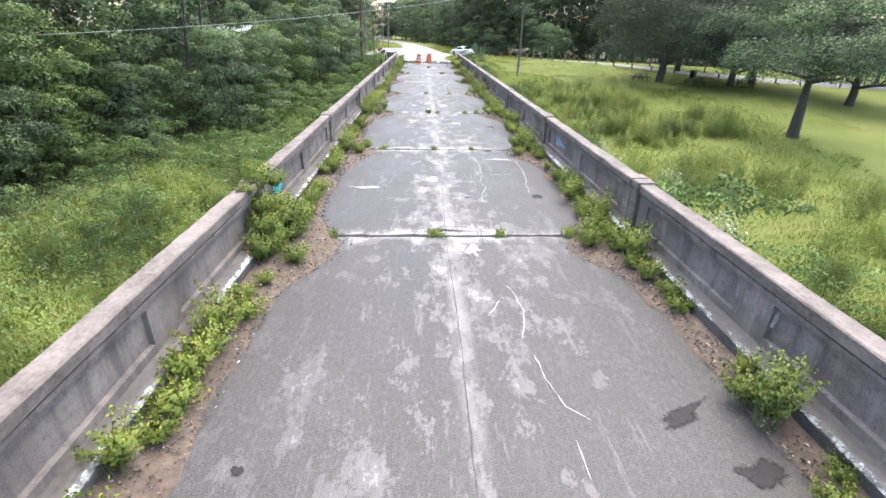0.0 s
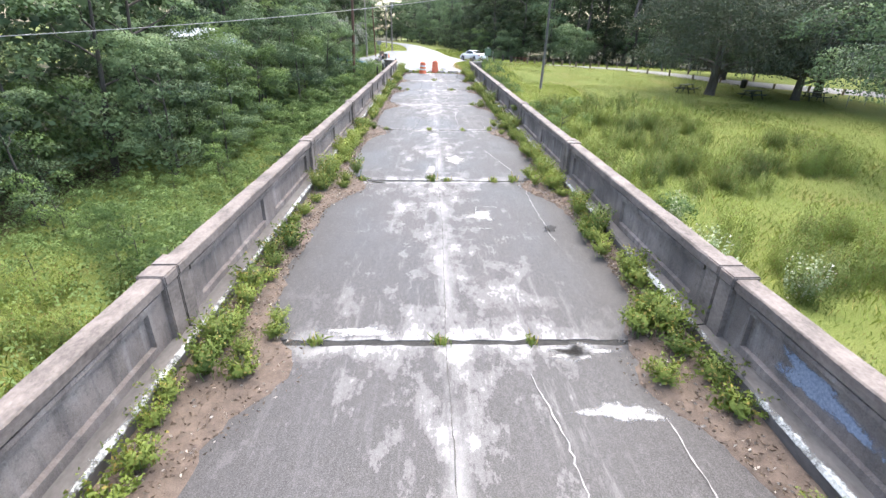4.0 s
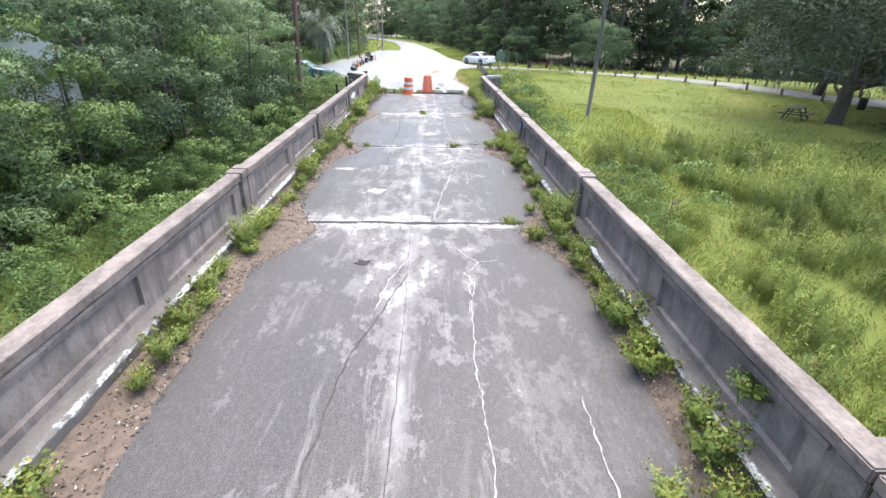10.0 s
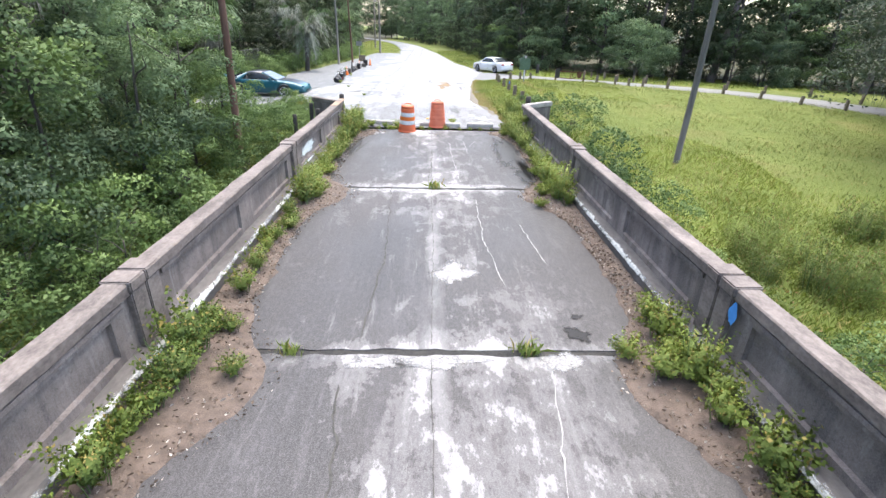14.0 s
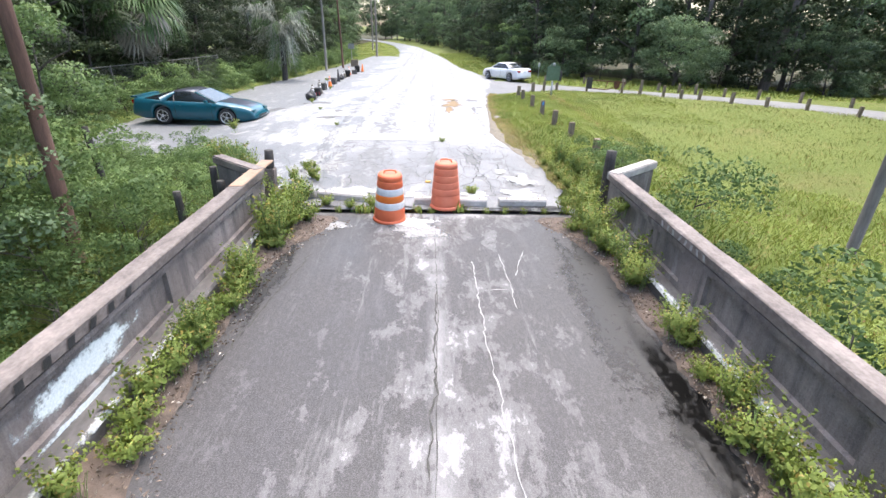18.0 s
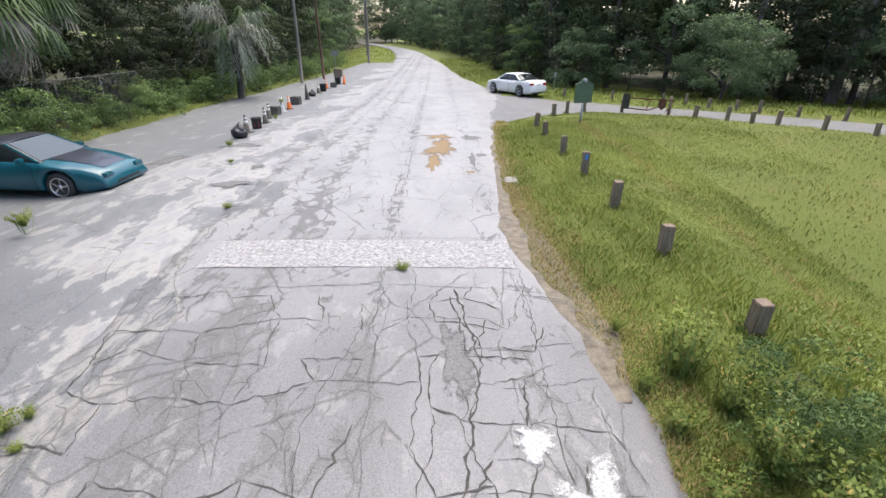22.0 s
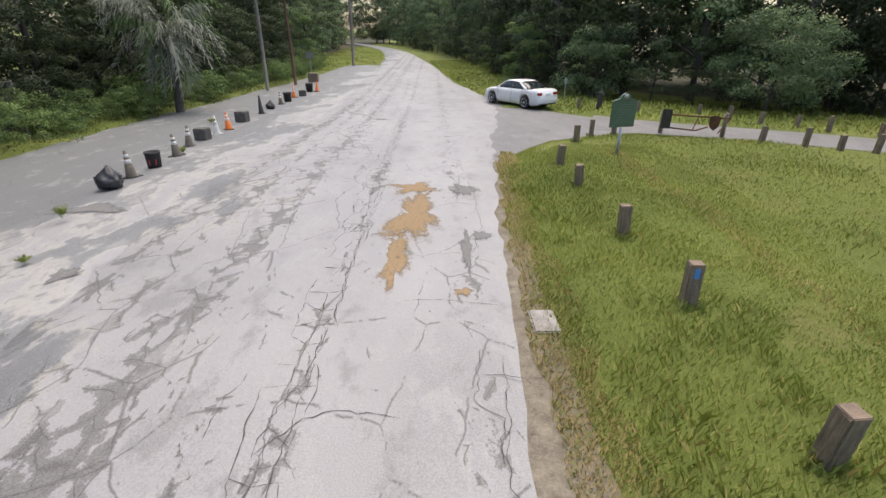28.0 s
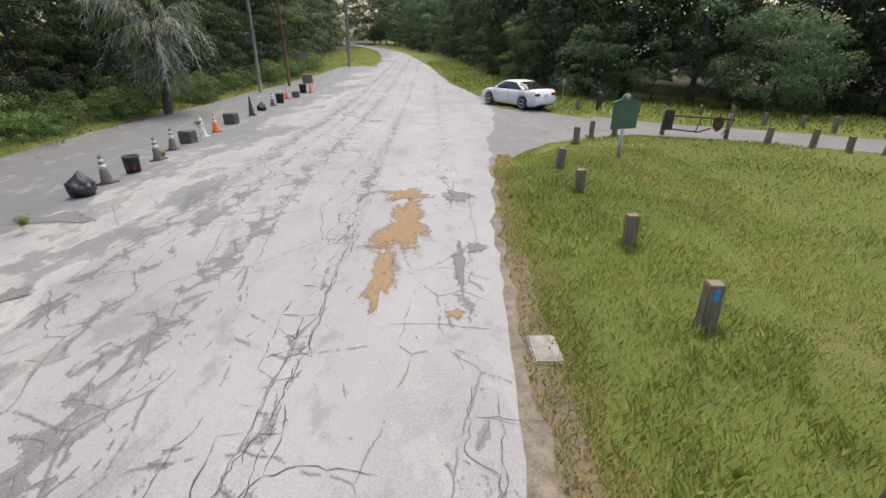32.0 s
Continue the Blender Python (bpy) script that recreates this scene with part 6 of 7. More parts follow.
    for k in range(4):
        part("tabletop_plank", boxmesh("tabletop_plank", (-0.95, 0.95, -0.36 + k * 0.185, -0.19 + k * 0.185, 0.72, 0.765), M_TABLE, 0.008), t)
    for s in (-1, 1):
        for k in range(2):
            part("bench_plank", boxmesh("bench_plank", (-0.95, 0.95, s * 0.72 - 0.14 + k * 0.145, s * 0.72 - 0.005 + k * 0.145, 0.42, 0.46), M_TABLE, 0.008), t)
        part("cross_beam", boxmesh("cross_beam", (s * 0.62 - 0.03, s * 0.62 + 0.03, -0.85, 0.85, 0.35, 0.42), M_TABLE, 0.008), t)
        for q in (-1, 1):
            part("leg", tubes("leg", [([(s * 0.62, q * 0.28, 0.72), (s * 0.62, q * 0.62, 0)], 0.045)], M_TABLE, 6), t)


picnic_table(29.4, 52.7, 20, "dark picnic table with benches on the grass")
picnic_table(35.6, 53.2, -10, "dark picnic table under the trees")
picnic_table(24.6, 55.6, 40, "dark picnic table beside the oak")
t = empty("litter_bin", pose(33.2, 60.4, ground_z(33.2, 60.4)), "dark cylindrical litter bin by the park road", "bin")
part("body", lathe("body", [(0.27, 0), (0.29, 0.75), (0.25, 0.85), (0.12, 0.9), (0.0001, 0.9)], M_RUBBER, 20), t)

# ---- plants ----


def clump_points(rng, clumps, per):
    """Points on the shells of ellipsoid clumps (centre, radii), more on top and outside."""
    out, away = [], []
    for (cx, cy, cz), (rx, ry, rz) in clumps:
        k = int(per * (rx * ry) ** 0.5 * (rx * rz) ** 0.5)
        d = rng.normal(size=(k, 3))
        d /= np.linalg.norm(d, axis=1)[:, None]
        d[:, 2] = np.where(d[:, 2] < -0.25, -d[:, 2], d[:, 2])
        r = rng.uniform(0.74, 1.06, k)[:, None]
        out.append(np.array([cx, cy, cz]) + d * r * np.array([rx, ry, rz]))
        away.append(d)
    return np.concatenate(out), np.concatenate(away)


def crown_mesh(name, seed, radius, z0, z1, clumps, size, per, material, taper=0.7, flat=0.35):
    rng = np.random.default_rng(seed)
    cl = []
    for _ in range(clumps):
        u = rng.uniform()
        z = z0 + (z1 - z0) * u
        rad = radius * (1 - taper * abs(u - 0.4) ** 1.3)
        a, r = rng.uniform(0, 2 * math.pi), rad * math.sqrt(rng.uniform(0.15, 1))
        s = rng.uniform(0.55, 1.15) * radius * 0.36
        cl.append(((r * math.cos(a), r * math.sin(a), z), (s, s, s * rng.uniform(0.55, 0.85))))
    at, away = clump_points(rng, cl, per)
    return quads_mesh(name, leaf_quads(at, size, rng, flat), material, away)


def trunk_mesh(name, seed, height, r0, limbs, material, lean=0.06, first=0.3, reach=2.4):
    rng = random.Random(seed)
    lx, ly = rng.uniform(-lean, lean), rng.uniform(-lean, lean)
    path = [(lx * z + 0.12 * noise.noise((z, seed, 0)), ly * z + 0.12 * noise.noise((z, seed, 4)), z) for z in np.linspace(-0.5, height, 9)]
    bars = [(path, [r0 * (1.35 if i == 0 else 1) * (1 - 0.8 * i / 8) for i in range(9)])]
    for k in range(limbs):
        i = rng.randint(max(1, int(first * 8)), 7)
        p, a = Vector(path[i]), rng.uniform(0, 2 * math.pi)
        L = reach * rng.uniform(0.6, 1.1)
        q = [p, p + Vector((math.cos(a) * L * 0.4, math.sin(a) * L * 0.4, L * 0.22)), p + Vector((math.cos(a + 0.2) * L * 0.75, math.sin(a + 0.2) * L * 0.75, L * 0.4)), p + Vector((math.cos(a) * L, math.sin(a) * L, L * 0.7))]
        bars.append((q, [r0 * 0.38, r0 * 0.26, r0 * 0.16, r0 * 0.06]))
    return tubes(name, bars, material, 9)


def make_tree(name, crown, trunk, label, category="tree", group=""):
    t = empty(name, pose(0, 0, -300), label, category, group)
    part("trunk", trunk, t)
    part("crown", crown, t)
    return t


def scatter(proto, spots, rng, lo=0.8, hi=1.25, sink=0.1, group=""):
    """Copies of a plant on the ground at (x, y) or (x, y, scale)."""
    for s in spots:
        sc = (s[2] if len(s) > 2 else 1.0) * rng.uniform(lo, hi)
        m = pose(s[0], s[1], ground_z(s[0], s[1]) - sink, rng.uniform(-3, 3), rng.uniform(-3, 3), rng.uniform(0, 360))
        c = copy_thing(proto, m)
        c.scale = (sc, sc, sc * rng.uniform(0.88, 1.15))
        if group:
            tagged(c, group=group)


def drop(proto):
    for o in (*proto.children_recursive, proto):
        bpy.data.objects.remove(o, do_unlink=True)


R = random.Random(4)
wood = [make_tree("tree", crown_mesh("crown", 10 + k, 3.4, 1.2 - 0.6 * (k % 2), 12.5, 34, 0.25, 190, M_LEAF, 0.75), trunk_mesh("trunk", k, 11, 0.2, 7, M_BARK), "leafy broadleaf tree, dense dark green crown reaching low", "tree", "trees of the wood") for k in range(5)]
edge_tree = [make_tree("tree", crown_mesh("crown", 30 + k, 2.5, 0.5, 7.0, 26, 0.14, 480, M_LEAF if k else M_SHRUB, 0.6), trunk_mesh("trunk", 40 + k, 6, 0.11, 6, M_BARK, 0.1, 0.2, 1.6), "young bushy tree at the wood's edge", "tree", "trees of the wood") for k in range(4)]
shrub = [make_tree("shrub", crown_mesh("crown", 50 + k, 1.25, 0.15, 1.9, 13, 0.085, 1000, M_SHRUB, 0.4), trunk_mesh("trunk", 60 + k, 1.3, 0.03, 6, M_BARK, 0.15, 0.1, 0.7), "dense green broadleaf shrub", "shrub", "shrubs beside the bridge") for k in range(4)]


def fern_mesh(seed, n=24, h=1.35, spread=0.62):
    """Feathery upright weeds: stems with many fine leaves."""
    rng = np.random.default_rng(seed)
    pts = []
    for _ in range(n):
        a, r = rng.uniform(0, 6.28), spread * math.sqrt(rng.uniform())
        H = h * rng.uniform(0.6, 1.1)
        k = 130
        t = rng.uniform(0.12, 1, k)
        lean = rng.uniform(-0.25, 0.25, 2)
        rad = 0.17 * (1 - t * 0.75)
        th = rng.uniform(0, 6.28, k)
        pts.append(np.stack([r * math.cos(a) + lean[0] * t * H + rad * np.cos(th), r * math.sin(a) + lean[1] * t * H + rad * np.sin(th), t * H], 1))
    return leaf_quads(np.concatenate(pts), 0.085, rng, 0.0, 0.2, 0.45)


def weed_points_tall(seed):
    """A loose tall herb: wavering stems with sprays of pale leaves and flower heads."""
    rng_ = np.random.default_rng(seed)
    pts = []
    for _ in range(22):
        a, r, H = rng_.uniform(0, 6.28), 0.75 * math.sqrt(rng_.uniform()), rng_.uniform(1.0, 2.2)
        t = rng_.uniform(0.25, 1, 42)
        w = 0.22 * (1.1 - 0.6 * t)
        th = rng_.uniform(0, 6.28, 42)
        pts.append(np.stack([r * math.cos(a) * (0.5 + 0.6 * t) + w * np.cos(th), r * math.sin(a) * (0.5 + 0.6 * t) + w * np.sin(th), t * H], 1))
    return leaf_quads(np.concatenate(pts), 0.11, rng_, 0.3, 0.55)


def stems_mesh(name, seed, n, h, spread, r=0.008):
    rng = random.Random(seed)
    bars = []
    for _ in range(n):
        a, d = rng.uniform(0, 6.28), spread * rng.random() ** 0.5
        x, y = d * math.cos(a), d * math.sin(a)
        bars.append(([(x * 0.5, y * 0.5, -0.1), (x * 0.8, y * 0.8, h * 0.5), (x, y, h * rng.uniform(0.7, 0.95))], [r, r * 0.8, r * 0.4]))
    return tubes(name, bars, M_SHRUB, 4)


def plant(name, pts, material, stems, label, category, group=""):
    t = empty(name, pose(0, 0, -300), label, category, group)
    tagged(part("stem", stems, t), kind="stuff")
    mid = pts.reshape(-1, 4, 3).mean(1)
    away = mid - np.array([0, 0, mid[:, 2].max() * 0.25])
    away /= np.linalg.norm(away, axis=1)[:, None] + 1e-9
    part("leaves", quads_mesh("leaves", pts, material, away), t)
    return t


fennel = [plant("feathery_weed", fern_mesh(70 + k), M_FERN, stems_mesh("stem", 70 + k, 9, 1.2, 0.5), "tall feathery yellow-green weed clump in the meadow", "weed", "meadow weeds") for k in range(4)]

pale_weed = [plant("pale_weed", weed_points_tall(170 + k), M_PALEWEED, stems_mesh("stem", 170 + k, 9, 1.9, 0.5, 0.01), "tall pale flowering weed standing in the meadow", "weed", "pale meadow weeds") for k in range(2)]

# the wood on the left, from beside the bridge to the far bend
left_trees, left_edge, left_shrub, left_bush, back = [], [], [], [], []
for y in range(-14, 62, 4):
    e = np.interp(y, [-14, 5, 20, 25, 28.5, 34, 41, 48, 54, 62], [-24, -22, -21, -17, -12.2, -12, -12, -11.3, -13, -16])
    left_trees += [(e - 3.5 + R.uniform(-1, 1), y + R.uniform(-1.5, 1.5))]
    back += [(e - 8.5 + R.uniform(-1.5, 1.5), y + R.uniform(-1.5, 1.5)), (e - 14 + R.uniform(-2, 2), y + R.uniform(-1.5, 1.5))]
    left_edge += [(e + R.uniform(-0.8, 0.8), y + R.uniform(-1, 1), R.uniform(0.75, 1.05)), (e - 1.5 + R.uniform(-1, 1), y + 2 + R.uniform(-1, 1))]
    for _ in range(3):
        left_shrub.append((e + 2.4 + R.uniform(-1.2, 1.6), y + R.uniform(-2, 2), R.uniform(0.6, 1.1)))
for y in np.arange(62, 120, 4.2):
    e = np.interp(y, [62, 66, 75, 90, 96, 107, 118], [-15.2, -14.6, -14.4, -14, -13.4, -12.6, -13])
    left_trees += [(e - 4.2 + R.uniform(-0.8, 0.8), y + R.uniform(-1.5, 1.5))]
    back += [(e - 9 + R.uniform(-1.5, 1.5), y + R.uniform(-1.5, 1.5)), (e - 15 + R.uniform(-2, 2), y)]
    left_edge += [(e - 2.2 + R.uniform(-0.6, 0.4), y + R.uniform(-1, 1), R.uniform(0.8, 1.0)), (e - 1.4 + R.uniform(-0.4, 0.3) - (1.5 if y < 72 else 0), y + 2.1 + R.uniform(-0.6, 0.6), R.uniform(0.6, 0.85))]
    for _ in range(10):
        left_bush.append((e + 0.75 + R.uniform(-0.8, 0.75), y + R.uniform(-2.1, 2.1), R.uniform(0.5, 0.95)))
for y in np.arange(122, 215, 7):
    e = np.interp(y, [122, 140, 160, 181, 205, 215], [-15.5, -16, -18, -22, -30, -34])
    left_trees += [(e - 1 + R.uniform(-1, 1), y)]
    back += [(e - 7, y + 3), (e - 12, y)]
right_far = []
for y in np.arange(104, 232, 6):
    e = np.interp(y, [104, 117, 128, 150, 181, 205, 232], [9.5, 8, 6.8, 4.2, -2, -8, -20])
    right_far += [(e + 1.5 + R.uniform(-0.8, 0.8), y)]
    back += [(e + 6.5 + R.uniform(-1, 1), y + 2), (e + 12, y)]
for x in np.arange(11, 64, 4.2):
    y0 = np.interp(x, [11, 16, 21, 28, 40, 64], [97.5, 93.5, 91, 90.5, 85, 79])
    right_far += [(x, y0 + R.uniform(-0.6, 0.8))]
    back += [(x + 2, y0 + 5), (x, y0 + 9), (x + 2, y0 + 13), (x, y0 + 17)]
right_edge = [(x, np.interp(x, [8, 11, 16, 21, 28, 40, 60], [99, 95.5, 91, 88.5, 87.5, 82, 75.5]) + R.uniform(-0.5, 0.5), R.uniform(0.55, 0.95)) for x in np.arange(8.5, 60, 2.5)]
right_edge += [(np.interp(y, [100, 117, 128, 150, 181], [9.2, 7.4, 6.0, 3.2, -3.5]) + R.uniform(-0.4, 0.4), y, R.uniform(0.5, 0.9)) for y in np.arange(100, 180, 4.5)]
far_right_field = [(x + R.uniform(-2, 2), y + R.uniform(-2, 2)) for x, y in [(52, 66), (56, 58), (58, 50), (56, 42), (60, 34), (55, 26), (52, 18), (58, 12), (50, 8), (62, 60), (64, 46), (64, 30), (62, 20), (48, 70), (45, 0), (52, -4)]]
far_closing = [(x, y) for y in (222, 230, 238) for x in range(-84, 26, 6)]
# same tree shapes with crowns in the shade-darkened leaf colour
deep = [make_tree("tree", crown_mesh("crown", 15 + k, 3.4, 0.6, 12.5, 34, 0.25, 190, M_LEAFSHADE, 0.75), trunk_mesh("trunk", 5 + k, 11, 0.2, 7, M_BARK), "tall broadleaf tree, crown colour darkened for the wood's shade", "tree", "trees of the wood") for k in range(3)]
deep_edge = [make_tree("tree", crown_mesh("crown", 35 + k, 2.6, 0.2, 6.0, 28, 0.14, 480, M_LEAFSHADE, 0.5), trunk_mesh("trunk", 45 + k, 5, 0.11, 6, M_BARK, 0.1, 0.2, 1.6), "bushy tree draped in vines at the wood's edge, leaf colour darkened for shade", "tree", "trees of the wood") for k in range(3)]
def open_view(x, y):
    """The gap in the wood before the pale shed."""
    u = -x / 15.0
    return -22 < x < -9 and abs(y - (16.5 + 25 * u)) < 4.2 * u + 0.6


left_trees = [q for q in left_trees if not open_view(*q[:2])]
back += far_closing + [(x, y) for x, y in ((66, 66), (70, 50), (70, 34), (68, 18), (66, 4), (60, -6))]
rb = np.random.default_rng(77)
# every second far crown takes the leaf colour darkened for shade
for tone, share in ((M_LEAF, 0), (M_LEAFSHADE, 1)):
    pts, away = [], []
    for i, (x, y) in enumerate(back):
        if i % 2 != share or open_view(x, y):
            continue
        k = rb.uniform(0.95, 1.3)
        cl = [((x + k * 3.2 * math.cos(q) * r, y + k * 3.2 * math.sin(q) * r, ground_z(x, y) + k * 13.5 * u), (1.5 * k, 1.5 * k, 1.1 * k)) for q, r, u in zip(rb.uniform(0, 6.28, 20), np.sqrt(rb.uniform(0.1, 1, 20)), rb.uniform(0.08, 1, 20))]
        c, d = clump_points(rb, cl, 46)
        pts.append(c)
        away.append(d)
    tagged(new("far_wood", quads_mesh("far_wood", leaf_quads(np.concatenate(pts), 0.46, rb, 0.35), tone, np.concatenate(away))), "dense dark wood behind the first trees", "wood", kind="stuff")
left_edge = [(*q[:2], 0.72 * (q[2] if len(q) > 2 else 1.0)) if open_view(*q[:2]) else q for q in left_edge if math.hypot(q[0] + 15, q[1] - 41.5) > 4.5]
# dark stretches of the wood take crowns with shade put into the colour
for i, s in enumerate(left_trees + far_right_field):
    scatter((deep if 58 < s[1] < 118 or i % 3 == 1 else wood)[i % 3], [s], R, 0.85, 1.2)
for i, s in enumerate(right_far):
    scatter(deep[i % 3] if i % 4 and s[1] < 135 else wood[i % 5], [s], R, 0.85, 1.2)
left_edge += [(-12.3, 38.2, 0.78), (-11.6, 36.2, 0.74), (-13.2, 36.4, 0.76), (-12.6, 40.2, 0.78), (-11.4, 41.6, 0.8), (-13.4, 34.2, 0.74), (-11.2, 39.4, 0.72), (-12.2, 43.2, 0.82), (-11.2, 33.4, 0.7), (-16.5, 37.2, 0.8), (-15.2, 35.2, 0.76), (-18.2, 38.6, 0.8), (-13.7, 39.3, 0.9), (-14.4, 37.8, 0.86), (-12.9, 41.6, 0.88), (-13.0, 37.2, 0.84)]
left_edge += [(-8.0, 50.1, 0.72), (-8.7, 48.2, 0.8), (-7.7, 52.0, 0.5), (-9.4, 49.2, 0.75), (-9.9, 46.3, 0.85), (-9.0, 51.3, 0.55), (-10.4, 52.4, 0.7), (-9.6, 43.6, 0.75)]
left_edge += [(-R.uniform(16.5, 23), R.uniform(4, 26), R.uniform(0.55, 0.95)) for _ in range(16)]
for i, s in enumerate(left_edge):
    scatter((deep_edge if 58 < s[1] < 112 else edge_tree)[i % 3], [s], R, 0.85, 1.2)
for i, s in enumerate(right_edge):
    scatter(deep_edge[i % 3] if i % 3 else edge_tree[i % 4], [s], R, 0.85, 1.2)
bush = [make_tree("bush", crown_mesh("crown", 55 + k, 1.3, 0.1, 1.7, 13, 0.085, 1000, M_SHRUB, 0.4), trunk_mesh("trunk", 65 + k, 1.2, 0.03, 6, M_BARK, 0.15, 0.1, 0.7), "low bright green bush at the edge of the apron", "bush", "bushes along the apron") for k in range(3)]
for i, s in enumerate(left_bush):
    scatter(bush[i % 3], [s], R, 0.85, 1.2)
for p in bush:
    drop(p)
for i, s in enumerate(left_shrub):
    scatter(shrub[i % 4], [s], R, 0.85, 1.2)
# brush bank by the bridge's end and along the parapets
bank = [(x, R.uniform(51.6, np.interp(x, [-9.2, -6, -4.7], [56.9, 55.7, 54.2]) - 0.5), R.uniform(0.26, 0.44)) for x in [R.uniform(-10, -4.6) for _ in range(44)]]
bank += [(-R.uniform(5.0, 12.0), R.uniform(18, 51), R.uniform(0.5, 0.95)) for _ in range(46)]
bank += [(-R.uniform(4.6, 9.5), R.uniform(34, 44), R.uniform(0.6, 1.1)) for _ in range(26)]
bank += [(-5.9, 51.0, 0.7), (-7.0, 51.8, 0.8), (-5.1, 50.4, 0.65), (-7.8, 51.0, 0.9), (-6.5, 49.8, 0.8), (-4.9, 51.5, 0.5), (-5.8, 48.8, 0.8), (-8.4, 49.0, 1.1), (-7.2, 47.8, 1.0)]
bank += [(-R.uniform(4.6, 9.5), R.uniform(44, 52), R.uniform(0.45, 0.75)) for _ in range(22)]
bank += [(-R.uniform(9.0, 14), R.uniform(2, 24), R.uniform(0.5, 1.0)) for _ in range(26)]
bank += [(R.uniform(3.75, 4.3), y, R.uniform(0.32, 0.5)) for y in (52.9, 53.6, 54.3)]
bank += [(R.uniform(4.2, 6.0), R.uniform(44, 51), R.uniform(0.6, 0.85)) for _ in range(10)]
bank += [(R.uniform(3.55, 4.6), R.uniform(52.3, 54.9), R.uniform(0.26, 0.42)) for _ in range(8)]
bank += [(-R.uniform(4.4, 13), R.uniform(1, 26), R.uniform(0.3, 0.55)) for _ in range(34)]
bank += [(R.uniform(4.2, 8), R.uniform(4, 44), R.uniform(0.25, 0.45)) for _ in range(16)]
for i, s in enumerate(bank):
    scatter(shrub[i % 4], [s], R, 0.85, 1.2)
# meadow weeds to the right of the bridge
weeds = []
for _ in range(330):
    y = R.uniform(3, 46)
    x = R.uniform(7.6, 24)
    if noise.noise((x * 0.16, y * 0.16, 2)) > -0.05 + (0.25 if noise.noise((x * 0.6, y * 0.6, 5)) < -0.1 else 0) and not (x > 20 and y > 40):
        weeds.append((x, y, R.uniform(0.75, 1.1) * (1 + 0.7 * max(0, noise.noise((x * 0.3, y * 0.3, 9))))))
for _ in range(100):
    weeds.append((R.uniform(7.8, 18), R.uniform(30, 47), R.uniform(0.6, 1.05)))
for i, s in enumerate(weeds[:330]):
    scatter(fennel[i % 4], [s], R, 0.85, 1.2)
for i in range(70):
    scatter(fennel[i % 4], [(-R.uniform(5, 13), R.uniform(-1, 20), R.uniform(0.6, 1.0))], R)

# ground cover on the left bank: low leaves, past counting
rng = np.random.default_rng(5)


def cover(name, n, area, lo, hi, size, material, label, keep=lambda x, y: True, slim=0.5, flat=0.3, up=None):
    pts = []
    while len(pts) < n:
        x, y = rng.uniform(area[0], area[1]), rng.uniform(area[2], area[3])
        if keep(x, y) and y > area[2] + 2 * rng.uniform():
            pts.append((x, y, bumpy_z(x, y) + rng.uniform(lo, hi) * (0.6 + 0.7 * abs(noise.noise((x * 0.5, y * 0.5, 8))))))
    return tagged(new(name, quads_mesh(name, leaf_quads(np.array(pts), size, rng, flat, slim, up), material, np.tile([0.0, 0.0, 1.0], (n, 1)))), label, "ground cover", kind="stuff")


cover("ground_cover", 100000, (-23, -3.6, -9, 51), 0.0, 0.75, 0.115, M_SHRUB, "low tangle of vines and weeds beside the bridge")
cover("ground_cover", 30000, (3.6, 8, -9, 50), 0.0, 0.45, 0.09, M_FERN, "low yellow-green weeds along the parapet")
cover("verge_plants", 12000, (-11, -3.7, 51.3, 57), 0.0, 0.5, 0.085, M_SHRUB, "weeds on the bank by the apron", lambda x, y: y < np.interp(x, [-10, -9.2, -6, -4.7, -4.3], [57.6, 57.2, 56, 54.3, 52.2]) - 0.4)


cover("ground_cover", 20000, (3.9, 12, 42, 56.5), 0.0, 0.4, 0.06, M_FERN, "rank weeds and grass below the parapet", lambda x, y: y < 51 or x > 4.2 + 0.3 * (y - 51) ** 0.5)


def grass(name, n, area, h, material, label, keep=lambda x, y: True, width=0.02, base=None):
    """Single bent blades, one island each."""
    x = rng.uniform(area[0], area[1], n)
    y = rng.uniform(area[2], area[3], n)
    ok = [keep(a, b) for a, b in zip(x, y)]
    x, y = x[ok], y[ok]
    n = len(x)
    z = np.array([(bumpy_z if base is None else base)(a, b) for a, b in zip(x, y)])
    a = rng.uniform(0, 6.28, n)
    H = h * rng.uniform(0.5, 1.3, n) * np.array([0.75 + 0.6 * noise.noise((p * 0.4, q * 0.4, 6)) for p, q in zip(x, y)])
    b = rng.uniform(0, 6.28, n)
    d = np.stack([np.cos(b), np.sin(b), 0 * b], 1) * (H * rng.uniform(0.1, 0.8, n))[:, None]
    c = np.stack([x, y, z], 1)
    s = np.stack([np.cos(a), np.sin(a), 0 * a], 1) * width * rng.uniform(0.6, 1.3, n)[:, None]
    up = np.stack([0 * x, 0 * x, H], 1)
    pts = np.stack([c - s, c + s, c + up * 0.62 + d * 0.4 + s * 0.6, c + up + d], 1).reshape(-1, 3)
    return tagged(new(name, quads_mesh(name, pts, material, np.tile([0.0, 0.0, 1.0], (n, 1)), 0.1)), label, "grass", kind="stuff")


def lawn(x, y):
    e = np.interp(y, [51, 56, 58, 61, 65, 70.5, 71.5, 75, 77.4], [3.2, 2.9, 2.7, 2.5, 2.62, 3.1, 3.3, 5.3, 8.6])
    f = np.interp(x, [3, 5.4, 8.7, 12.8, 17, 20, 28, 34, 46], [71.2, 74.9, 77.3, 76.8, 74.6, 73, 68, 62.2, 59.2])
